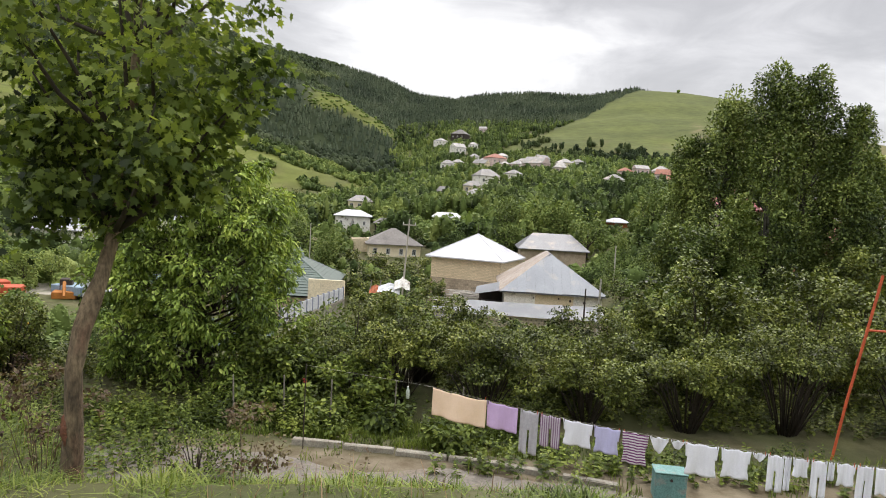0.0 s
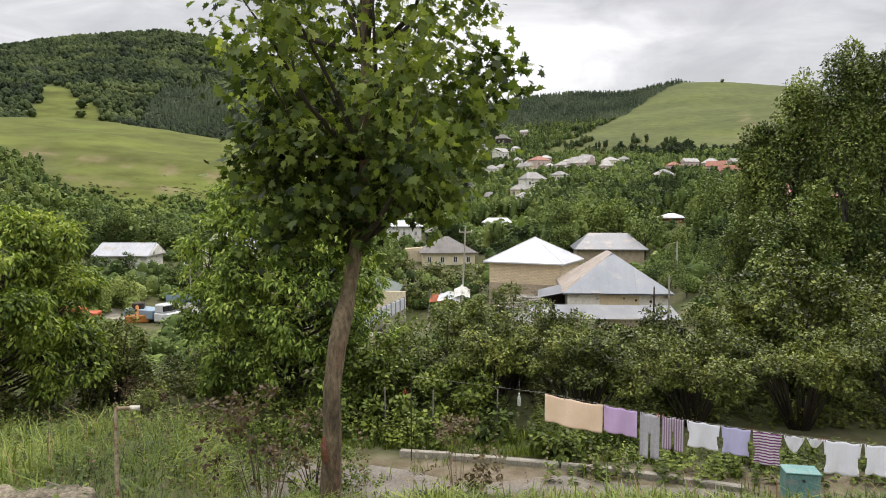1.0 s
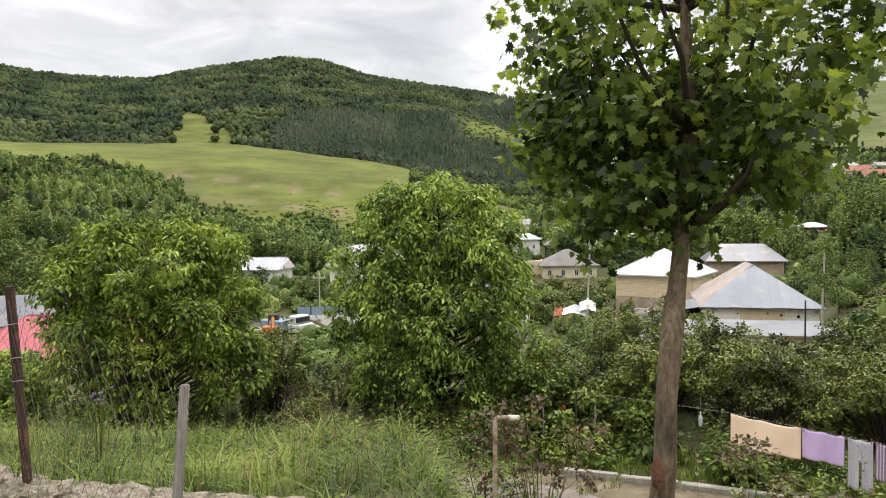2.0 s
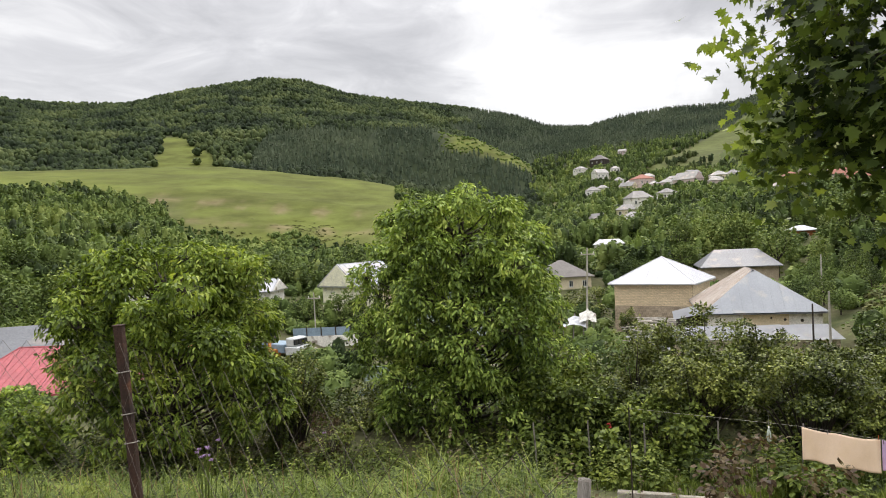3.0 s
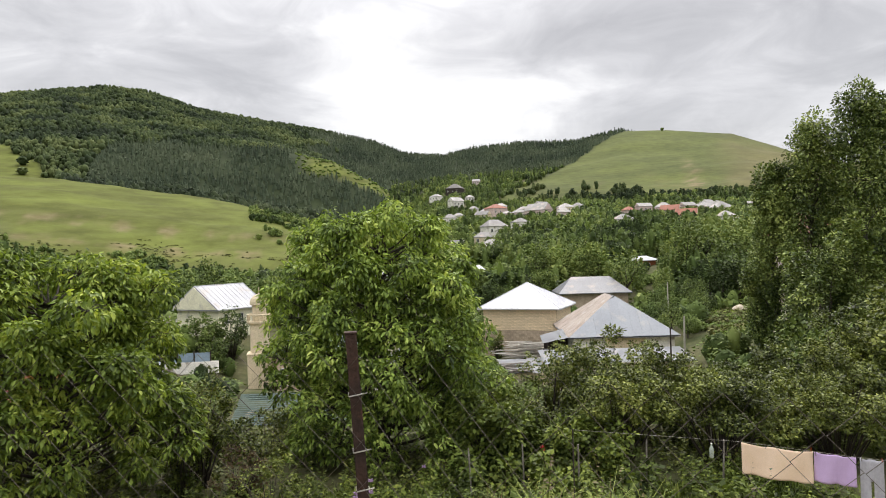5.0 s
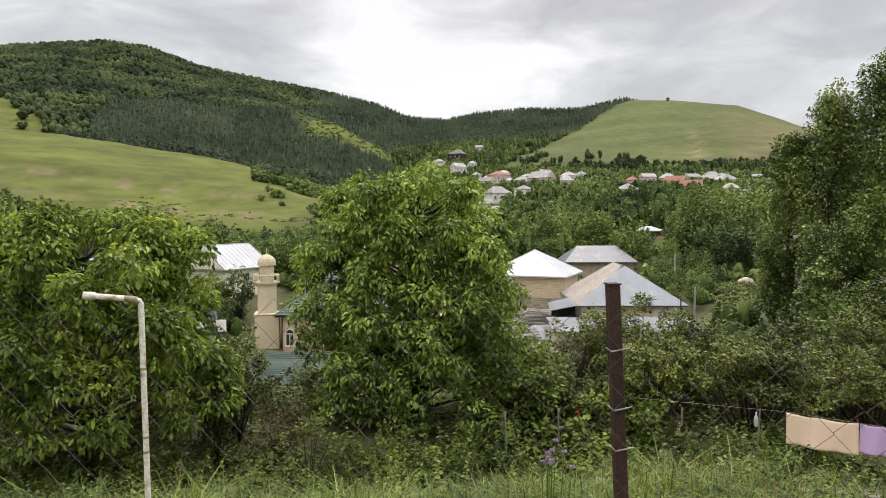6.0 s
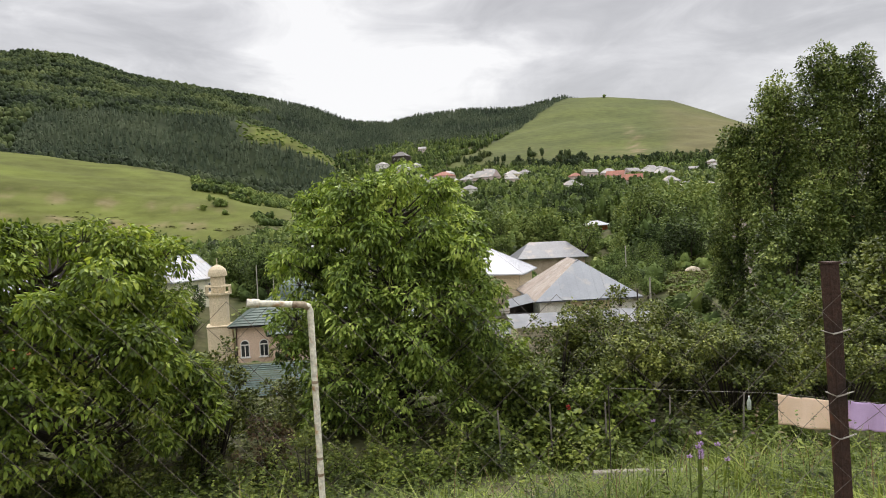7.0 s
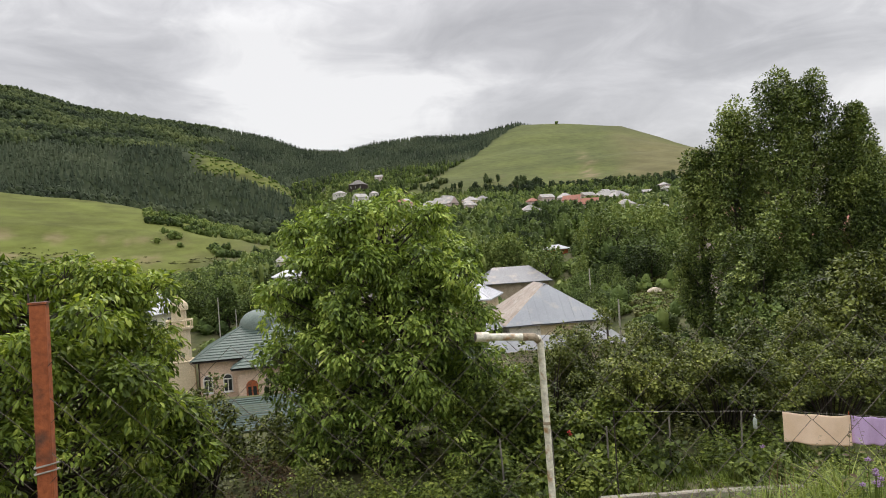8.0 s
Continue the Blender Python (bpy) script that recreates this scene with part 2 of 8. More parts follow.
M_BROWN_SCRUB = foliage("brown_scrub_leaf", [(0.052, 0.054, 0.018), (0.085, 0.090, 0.028), (0.120, 0.124, 0.036), (0.165, 0.160, 0.050)], 0.1, 0.8, 0.1)
# pine tones lifted and greyed to hold the haze of the far hillside
M_PINE = foliage("hazed_pine_needles", [(0.034, 0.048, 0.029), (0.056, 0.076, 0.044), (0.084, 0.106, 0.060), (0.120, 0.140, 0.080)], 0.0, 0.95, 0.022, 0.25, drifts=1.7)
M_BARK = surface("maple_bark", (0.26, 0.195, 0.12), (0.095, 0.072, 0.046), 0.95, 5, 45, 1.0, stain=(0.16, 0.1, 0.065), grit=0.6, stretch=(1, 1, 0.35))
M_BARK_DARK = surface("dark_bark", (0.07, 0.055, 0.042), (0.035, 0.028, 0.022), 0.9, 4, 30, 0.8, stretch=(1, 1, 0.3))
M_BARK_PALE = surface("poplar_bark", (0.1, 0.092, 0.075), (0.045, 0.042, 0.034), 0.9, 2, 18, 0.5)
M_RUST = surface("rusted_steel", (0.07, 0.034, 0.023), (0.032, 0.019, 0.015), 0.8, 5, 60, 0.4, 0.2, stain=(0.13, 0.055, 0.03))
M_RED_LEAD = surface("red_lead_paint", (0.42, 0.12, 0.042), (0.31, 0.085, 0.032), 0.7, 4, 50, 0.2, stain=(0.1, 0.05, 0.035))
M_WHITE_PIPE = surface("flaking_white_paint", (0.76, 0.73, 0.62), (0.66, 0.62, 0.5), 0.6, 14, 70, 0.25, stain=(0.42, 0.26, 0.13))
M_WIRE = surface("galvanised_wire", (0.16, 0.14, 0.12), (0.09, 0.07, 0.06), 0.6, 8, 50, 0.0, 0.6)
M_TIE = surface("bright_wire", (0.5, 0.47, 0.42), (0.3, 0.27, 0.23), 0.5, 8, 50, 0.0, 0.5)
M_OLD_WOOD = surface("weathered_wood", (0.27, 0.245, 0.21), (0.12, 0.105, 0.09), 0.9, 6, 60, 0.6, stretch=(4, 4, 0.4))
M_PALE_WOOD = surface("bleached_timber", (0.5, 0.47, 0.42), (0.36, 0.33, 0.28), 0.9, 4, 40, 0.4, vary=0.25)
M_STREET = surface("dusty_street", (0.36, 0.33, 0.27), (0.27, 0.25, 0.2), 0.95, 0.5, 12, 0.3, stain=(0.2, 0.2, 0.13))
M_DIRTY_PIPE = surface("rust_stained_pipe", (0.42, 0.35, 0.25), (0.26, 0.19, 0.12), 0.8, 14, 80, 0.3, stain=(0.16, 0.08, 0.045))
M_RAIL = surface("blue_grey_rail", (0.3, 0.32, 0.42), (0.22, 0.24, 0.32), 0.6, 4, 30, 0.05)
M_FOOTING = surface("mossy_limestone", (0.29, 0.245, 0.175), (0.14, 0.12, 0.085), 0.95, 5, 40, 1.0, vary=0.12, stain=(0.09, 0.095, 0.05), grit=0.55)
M_WOUND = surface("red_brown_wound", (0.22, 0.09, 0.05), (0.12, 0.055, 0.035), 0.9, 12, 60, 0.9)
M_STONE = surface("limestone", (0.58, 0.5, 0.38), (0.42, 0.35, 0.26), 0.9, 3, 25, 0.8, vary=0.12, stain=(0.2, 0.18, 0.13))
M_KERB = surface("old_concrete", (0.3, 0.28, 0.23), (0.19, 0.175, 0.14), 0.9, 3, 30, 0.6, vary=0.1, stain=(0.23, 0.2, 0.16))
M_ROAD = surface("trodden_concrete", (0.2, 0.178, 0.15), (0.125, 0.108, 0.09), 0.95, 0.8, 14, 0.4, stain=(0.16, 0.13, 0.1))
M_WHITE_ROOF = surface("white_sheet_roof", (0.6, 0.605, 0.63), (0.52, 0.525, 0.555), 0.45, 0.5, 20, 0.05, 0.1)
M_PALE_ROOF = surface("pale_sheet_roof", (0.44, 0.45, 0.47), (0.34, 0.35, 0.37), 0.55, 0.4, 12, 0.06, 0.05, vary=0.08, stain=(0.36, 0.34, 0.31))
M_GREY_ROOF = surface("zinc_sheet_roof", (0.155, 0.162, 0.172), (0.12, 0.125, 0.135), 0.5, 0.35, 9, 0.08, 0.1, stain=(0.22, 0.2, 0.18), stretch=(1, 1, 0.4))
M_GREY_SHEET = surface("zinc_sheet", (0.32, 0.335, 0.355), (0.26, 0.275, 0.295), 0.55, 0.4, 9, 0.05, 0.2, vary=0.03, stain=(0.36, 0.35, 0.34), grit=0.1, stretch=(1, 1, 0.3))
M_RUST_SHEET = surface("rusting_sheet", (0.35, 0.3, 0.255), (0.27, 0.215, 0.175), 0.7, 0.5, 9, 0.1, 0.15, vary=0.06, stain=(0.4, 0.36, 0.32))
M_SLATE_ROOF = surface("grey_slate_roof", (0.2, 0.185, 0.17), (0.13, 0.12, 0.11), 0.8, 0.6, 8, 0.2)
M_YELLOW = surface("yellow_brick", (0.8, 0.66, 0.45), (0.7, 0.56, 0.37), 0.85, 1.5, 20, 0.2, vary=0.09)
M_YELLOW_JOINT = surface("brick_mortar", (0.5, 0.42, 0.3), (0.4, 0.33, 0.23), 0.95, 2, 20, 0.3)
M_RUBBLE = surface("rubble_stone", (0.5, 0.41, 0.3), (0.34, 0.27, 0.19), 0.95, 1.5, 12, 0.7, vary=0.18)
M_PLASTER = surface("whitewash", (0.82, 0.8, 0.75), (0.68, 0.66, 0.6), 0.9, 0.7, 12, 0.2, stain=(0.3, 0.26, 0.21))
M_CREAM = surface("cream_plaster", (0.76, 0.67, 0.48), (0.65, 0.56, 0.39), 0.9, 0.6, 10, 0.15)
M_PALE_YELLOW = surface("pale_yellow_plaster", (0.84, 0.81, 0.62), (0.74, 0.71, 0.52), 0.9, 0.6, 10, 0.15, stain=(0.6, 0.57, 0.46))
M_PINK = surface("pink_tuff", (0.7, 0.54, 0.41), (0.6, 0.45, 0.34), 0.9, 0.8, 12, 0.2)
M_SAND = surface("sand_stone", (0.68, 0.58, 0.4), (0.57, 0.48, 0.33), 0.9, 0.8, 12, 0.2)
M_GREEN_TILE = surface("green_metal_tile", (0.07, 0.105, 0.085), (0.045, 0.07, 0.058), 0.5, 0.5, 8, 0.1, 0.1, vary=0.06)
M_TEAL_TILE = surface("faded_green_tile", (0.15, 0.21, 0.18), (0.1, 0.15, 0.125), 0.6, 0.5, 8, 0.15, 0.1, vary=0.08)
M_DOME = surface("dome_sheet", (0.17, 0.215, 0.185), (0.125, 0.16, 0.14), 0.65, 0.8, 12, 0.1, 0.0)
M_RED_ROOF = surface("red_metal_tile", (0.42, 0.1, 0.11), (0.33, 0.075, 0.085), 0.5, 0.5, 10, 0.1)
M_TERRACOTTA = surface("terracotta_roof", (0.34, 0.14, 0.09), (0.24, 0.1, 0.07), 0.8, 0.5, 8, 0.2)
M_OLD_ROOF = surface("weathered_sheet_roof", (0.3, 0.29, 0.275), (0.19, 0.18, 0.165), 0.6, 0.3, 6, 0.1, 0.1, vary=0.3, stain=(0.36, 0.31, 0.27))
M_PINK_WALL = surface("pale_pink_wall", (0.62, 0.5, 0.47), (0.5, 0.4, 0.37), 0.9, 0.7, 10, 0.1)
M_WHITE_FRAME = surface("white_window_paint", (0.72, 0.71, 0.68), (0.6, 0.59, 0.56), 0.6, 3, 20, 0.0)
M_DARK = surface("shaded_timber", (0.06, 0.045, 0.035), (0.03, 0.024, 0.02), 0.9, 2, 20, 0.3)
M_FENCE = surface("fence_panel", (0.66, 0.67, 0.7), (0.56, 0.57, 0.6), 0.6, 2, 20, 0.05)
M_BLUE = surface("blue_sheet", (0.25, 0.34, 0.42), (0.19, 0.26, 0.33), 0.6, 1, 15, 0.05)
M_TURQ = surface("turquoise_paint", (0.14, 0.28, 0.26), (0.1, 0.21, 0.2), 0.7, 3, 30, 0.2, stain=(0.2, 0.24, 0.22))
M_POLE = surface("pole_concrete", (0.45, 0.42, 0.36), (0.35, 0.32, 0.27), 0.9, 2, 20, 0.2)
M_ORANGE_PIPE = surface("orange_red_paint", (0.5, 0.09, 0.03), (0.38, 0.07, 0.025), 0.6, 3, 30, 0.1)
M_TRUCK = surface("truck_white", (0.6, 0.62, 0.62), (0.5, 0.52, 0.52), 0.5, 2, 20, 0.0)
M_DIGGER = surface("digger_orange", (0.5, 0.2, 0.035), (0.38, 0.14, 0.03), 0.6, 2, 20, 0.0)
M_TYRE = surface("rubber", (0.03, 0.03, 0.03), (0.02, 0.02, 0.02), 0.9, 5, 30, 0.1)
M_PLASTIC = surface("bottle_plastic", (0.45, 0.5, 0.44), (0.38, 0.43, 0.37), 0.25, 5, 30, 0.0)
M_THISTLE = surface("thistle_petals", (0.4, 0.28, 0.42), (0.3, 0.19, 0.33), 0.8, 20, 90, 0.2)
M_YELLOW_PETAL = surface("yellow_petals", (0.6, 0.42, 0.05), (0.48, 0.32, 0.04), 0.8, 20, 90, 0.2)
M_RED_PETAL = surface("red_petals", (0.45, 0.05, 0.04), (0.35, 0.04, 0.03), 0.8, 20, 90, 0.2)


def cloth(name, base, other, bands=0, scale=3.0):
    m = surface(name, base, other, 0.95, scale, 120, 0.15, spec=0.1, grit=0.12)
    if bands:
        n, l = m.node_tree.nodes, m.node_tree.links
        p = n["Principled BSDF"]
        at = n.new("ShaderNodeTexCoord")
        w = n.new("ShaderNodeTexWave")
        w.bands_direction = "Z" if bands > 0 else "X"
        w.inputs["Scale"].default_value = abs(bands)
        w.inputs["Distortion"].default_value = 0.3
        l.new(at.outputs["Object"], w.inputs["Vector"])
        r = n.new("ShaderNodeValToRGB")
        r.color_ramp.interpolation = "CONSTANT"
        r.color_ramp.elements[0].color, r.color_ramp.elements[1].color = rgba(base), rgba(other)
        r.color_ramp.elements[1].position = 0.5
        l.new(w.outputs["Fac"], r.inputs["Fac"])
        l.new(r.outputs["Color"], p.inputs["Base Color"])
    return m


M_PEACH = cloth("peach_towelling", (0.86, 0.66, 0.5), (0.8, 0.6, 0.42))
M_LILAC = cloth("lilac_cotton", (0.64, 0.47, 0.74), (0.57, 0.41, 0.67))
M_WHITE_CLOTH = cloth("white_cotton", (0.83, 0.84, 0.92), (0.74, 0.75, 0.84))
M_GREY_CLOTH = cloth("pale_grey_cotton", (0.48, 0.47, 0.5), (0.4, 0.39, 0.43), scale=12)
M_LAVENDER = cloth("lavender_cotton", (0.52, 0.51, 0.74), (0.46, 0.45, 0.68))
M_STRIPE = cloth("purple_striped_cotton", (0.6, 0.56, 0.6), (0.16, 0.05, 0.15), 5.6)
M_STRIPE_THIN = cloth("thin_striped_cotton", (0.5, 0.46, 0.52), (0.24, 0.15, 0.24), -6.5)

# ---- the lie of the land ----
EYE0 = (-4.4, 1.3, 1.4)          # middle of the walk, from which the hills are laid out
BEAR = [-180, -90, -60, -45, -38, -28, -20, -12, -8, -5, -3, -1.5, 0, 2, 6, 10, 16, 24, 30, 45, 90, 180]
SLOPE = {                         # rise in degrees over the eye at a distance, by bearing
    130: [-1, -1, -1.0, -0.5, -1.5, -3.0, -3.9, -3.8, -3.5, -3.2, -3.0, -2.8, -2.7, -2.5, -2.1, -1.8, -1.6, -1.2, -1.0, -0.5, 0, 0],
    190: [1, 1, 2.5, 3.0, 2.0, 0.0, -1.3, -1.3, -1.2, -1.0, -0.8, -0.7, -0.6, -0.4, 0.1, 0.6, 1.0, 1.2, 1.2, 1.5, 1, 1],
    330: [4, 4, 6.0, 6.05, 6.2, 6.25, 5.2, 3.5, 2.3, 1.1, 1.2, 1.7, 2.3, 2.7, 2.9, 3.0, 2.9, 2.8, 2.7, 2.5, 2, 2],
    365: [4, 4, 5.6, 5.5, 5.6, 5.6, 4.6, 3.0, 2.2, 1.7, 1.9, 2.3, 2.9, 3.3, 3.3, 3.4, 3.4, 3.3, 3.1, 2.6, 2, 2],
    400: [4, 4, 5.9, 5.9, 5.9, 6.1, 5.4, 3.9, 3.0, 2.6, 2.5, 2.6, 3.4, 3.95, 4.0, 4.0, 4.0, 3.8, 3.5, 2.7, 2, 2],
    472: [5, 5, 7.6, 7.6, 7.7, 8.6, 8.6, 8.5, 7.8, 6.3, 4.9, 3.5, 4.4, 4.95, 5.1, 5.2, 5.5, 5.2, 4.7, 2.9, 2, 2],
    530: [6, 6, 8.6, 8.6, 8.6, 9.8, 9.5, 8.6, 6.8, 5.4, 4.8, 4.6, 5.2, 5.6, 5.7, 6.0, 6.7, 6.3, 5.4, 3.2, 2, 2],
    600: [6, 6, 9.6, 9.6, 9.4, 11.0, 10.3, 8.9, 8.0, 7.1, 6.5, 6.3, 6.4, 6.5, 6.7, 6.9, 7.7, 7.3, 5.9, 3.4, 2, 2],
}
SKYLINE = [(-180, 4), (-90, 8), (-60, 10.8), (-45, 11.0), (-40.4, 10.6), (-35.5, 10.8), (-30.5, 12.0), (-25, 12.9), (-22, 12.7),
           (-17.7, 11.5), (-13, 10.8), (-8.3, 10.1), (-4.5, 9.2), (-2.2, 8.3), (1, 8.0), (3.7, 8.5), (8, 8.8), (12, 8.7), (15.6, 9.4),
           (19, 9.2), (24, 8.5), (26.5, 7.5), (29.2, 6.3), (36, 4.0), (60, 3.0), (180, 4)]


def smooth(a, b, v):
    u = np.clip((v - a) / (b - a), 0, 1)
    return u * u * (3 - 2 * u)


def waves(x, y, size, seed):
    """Cheap smooth unevenness, about -1 to 1."""
    r = np.random.default_rng(seed)
    out = 0
    for n in range(5):
        a, ph, f = r.uniform(0, 6.28), r.uniform(0, 6.28), (0.6 + 0.35 * n) / size
        out = out + np.sin((np.cos(a) * x + np.sin(a) * y) * f * 6.28 + ph) / (1 + 0.5 * n)
    return out / 2.6


def near_ground(x, y):
    """The bank, the terrace with the yard, and the valley floor."""
    path = -0.045 * np.clip(-x, 0, 14)
    left = smooth(-3.1, -4.7, x)                      # the bank reaches farther out towards -x
    crest = 3.5 + 3.2 * left
    fall = path - 0.02 * np.clip(y - 2.5, 0, None) - 0.16 * np.clip(np.minimum(y, crest) - 3.6, 0, None)
    z = fall + (-4.75 - fall) * smooth(0, 1, (y - crest) / (7.0 - 1.6 * left))
    z = z + (-9.6 + 4.75) * smooth(24.5, 36, y)
    z = z - 0.4 * smooth(40, 70, y)
    z = z + 2.2 * smooth(0, -45, x) * smooth(28, 40, y) * 0.35
    z = z + 3.5 * smooth(8, 24, x) * smooth(26, 40, y)
    z = z - 3.3 * smooth(19, 9, np.hypot(x + 17.5, y - 77))         # the hollow where the mosque stands
    rough = 0.05 * waves(x, y, 2.3, 3) * smooth(5, 9, y) * (1 - smooth(11, 13, y)) + 0.02 * waves(x, y, 0.9, 4)
    return z + rough


def ground_z(x, y):
    x, y = np.asarray(x, float), np.asarray(y, float)
    dx, dy = x - EYE0[0], y - EYE0[1]
    r, b = np.hypot(dx, dy), np.degrees(np.arctan2(dx, dy))
    radii = [95] + list(SLOPE) + [720, 1050, 1500, 6000]
    sky = np.interp(b, [p[0] for p in SKYLINE], [p[1] for p in SKYLINE])
    high = [np.interp(b, BEAR, [np.interp(v, [-60, 0, 40], [-4.5, -9.0, -6.0]) for v in BEAR])]
    high += [EYE0[2] + k * np.tan(np.radians(np.interp(b, BEAR, SLOPE[k]))) for k in SLOPE]
    top = 720 * np.tan(np.radians(sky))
    high += [EYE0[2] + top, EYE0[2] + top * 1.05, top * 0.8, top * 0.8 + 60]
    z = np.zeros_like(r)
    lr, lk = np.log(np.clip(r, 1, None)), np.log(radii)
    for i in range(len(radii) - 1):
        u = np.clip((lr - lk[i]) / (lk[i + 1] - lk[i]), 0, 1)
        z = np.where((lr >= lk[i]), high[i] + (high[i + 1] - high[i]) * u, z)
    z = np.where(r < radii[0], high[0], z)
    bumps = waves(x, y, 60, 7) * 1.3 * smooth(140, 300, r) + waves(x, y, 23, 8) * 0.5 * smooth(100, 160, r)
    far = z + bumps * (1 - 0.6 * smooth(600, 720, r))
    near = near_ground(x, y)
    # the low ground close by goes over into the slopes of the valley
    w = smooth(70, 105, r)
    return near * (1 - w) + far * w


def open_field(b, r):
    """Small open fields among the village trees, 0 to 1."""
    a = np.hypot((b + 1.9 - 0.02 * (r - 285)) / 1.3, (r - 285) / 34)
    c = np.hypot((b - 12.2) / 2.6, (r - 412) / 17)
    d = np.hypot((b + 5.6) / 1.6, (r - 232) / 20)
    return smooth(1.15, 0.85, np.minimum(np.minimum(a, c), d))


# ---- building kit ----
def thing(name, label, category, at=(0, 0, 0), turn=0.0, group=""):
    ob = new(name)
    ob.empty_display_size = 0.2
    ob.matrix_basis = pose(*at, 0, 0, turn)
    return tagged(ob, label, category, group)


def finish(name, me, material, parent=None, label="", smooth_faces=False):
    me.materials.append(material)
    if smooth_faces:
        me.polygons.foreach_set("use_smooth", [True] * len(me.polygons))
    ob = new(name, me)
    if parent is not None:
        ob.parent = parent
    if label:
        ob["label"] = label
    return ob


def part(name, bm, material, parent=None, label="", smooth_faces=False):
    me = bpy.data.meshes.new(name)
    bmesh.ops.recalc_face_normals(bm, faces=bm.faces)
    bm.to_mesh(me)
    bm.free()
    return finish(name, me, material, parent, label, smooth_faces)


def arrays(name, verts, faces, material, parent=None, label="", smooth_faces=False):
    """A mesh from arrays: faces all with the same number of corners."""
    me = bpy.data.meshes.new(name)
    verts, faces = np.ascontiguousarray(verts, np.float32), np.ascontiguousarray(faces, np.int32)
    q = faces.shape[1]
    me.vertices.add(len(verts))
    me.vertices.foreach_set("co", verts.ravel())
    me.loops.add(faces.size)
    me.loops.foreach_set("vertex_index", faces.ravel())
    me.polygons.add(len(faces))
    me.polygons.foreach_set("loop_start", np.arange(0, faces.size, q, dtype=np.int32))
    me.update(calc_edges=True)
    return finish(name, me, material, parent, label, smooth_faces)


def box(bm, x0, x1, y0, y1, z0, z1, bevel=0.0):
    vs = bmesh.ops.create_cube(bm, size=1.0)["verts"]
    for v in vs:
        v.co = Vector((x0 + (v.co.x + 0.5) * (x1 - x0), y0 + (v.co.y + 0.5) * (y1 - y0), z0 + (v.co.z + 0.5) * (z1 - z0)))
    if bevel:
        bmesh.ops.bevel(bm, geom=list({e for v in vs for e in v.link_edges}), offset=bevel, segments=1, affect="EDGES")
    return vs


def tube(bm, points, radii, sides=8, cap=True):
    """A round bar along points, with a radius at each."""
    rings, last = [], None
    points = [Vector(p) for p in points]
    for i, p in enumerate(points):
        ahead = (points[min(i + 1, len(points) - 1)] - points[max(i - 1, 0)]).normalized()
        side = ahead.cross(Vector((0, 0, 1)) if abs(ahead.z) < 0.95 else Vector((1, 0, 0))).normalized() if last is None else (last - ahead * last.dot(ahead)).normalized()
        last = side
        up = side.cross(ahead)
        r = radii[i] if isinstance(radii, (list, tuple)) else radii
        rings.append([bm.verts.new(p + r * (math.cos(6.2832 * k / sides) * side + math.sin(6.2832 * k / sides) * up)) for k in range(sides)])
    for a, b in zip(rings, rings[1:]):
        for k in range(sides):
            bm.faces.new((a[k], a[(k + 1) % sides], b[(k + 1) % sides], b[k]))
    if cap:
        bm.faces.new(rings[0][::-1])
        bm.faces.new(rings[-1])
    return bm


def lathe(bm, profile, sides=24, at=(0, 0)):
    rings = [[bm.verts.new((at[0] + r * math.cos(6.2832 * k / sides), at[1] + r * math.sin(6.2832 * k / sides), z)) for k in range(sides)] for r, z in profile]
    for a, b in zip(rings, rings[1:]):
        for k in range(sides):
            bm.faces.new((a[k], a[(k + 1) % sides], b[(k + 1) % sides], b[k]))
    bm.faces.new(rings[0][::-1])
    bm.faces.new(rings[-1])


def basis(tip, normal):
    """Turns that lay a leaf's tip along tip and its face towards normal."""
    y = tip / (np.linalg.norm(tip, axis=1, keepdims=True) + 1e-9)
    x = np.cross(y, normal)
    x /= np.linalg.norm(x, axis=1, keepdims=True) + 1e-9
    return np.stack([x, y, np.cross(x, y)], 2)


def spread(template, faces, at, turns, sizes):
    """Copies of a small shape at places, with turns and sizes: verts and faces of one mesh."""
    n, k = len(at), len(template)
    verts = at[:, None, :] + np.einsum("nij,kj->nki", turns, template) * np.reshape(sizes, (n, 1, -1))
    return verts.reshape(-1, 3), (np.asarray(faces)[None] + (np.arange(n) * k)[:, None, None]).reshape(-1, len(faces[0]))


LEAF = np.array([(0, 0, 0), (0.28, 0.4, 0.05), (0, 1, -0.08), (-0.28, 0.4, 0.05)])
LEAF_F = [(0, 1, 2, 3)]
LONG_LEAF = np.array([(0, 0, 0), (0.17, 0.32, 0.05), (0.16, 0.66, 0.02), (0, 1, -0.12), (-0.16, 0.66, 0.02), (-0.17, 0.32, 0.05)])
LONG_F = [(0, 1, 2, 3), (0, 3, 4, 5)]
_half = [(0.12, 0.06), (0.3, -0.06), (0.24, 0.16), (0.56, 0.22), (0.34, 0.42), (0.44, 0.66), (0.17, 0.6)]
MAPLE = np.array([(0, 0, 0)] + [(x, y, 0.10 * x) for x, y in _half] + [(0, 1, -0.05)] + [(-x, y, 0.10 * x) for x, y in _half[::-1]] + [(0, 0.38, 0.0)])
MAPLE_F = [(16, i, (i + 1) % 16) for i in range(16)]
BLADE_F = [(0, 1, 2, 3), (3, 2, 4, 5)]


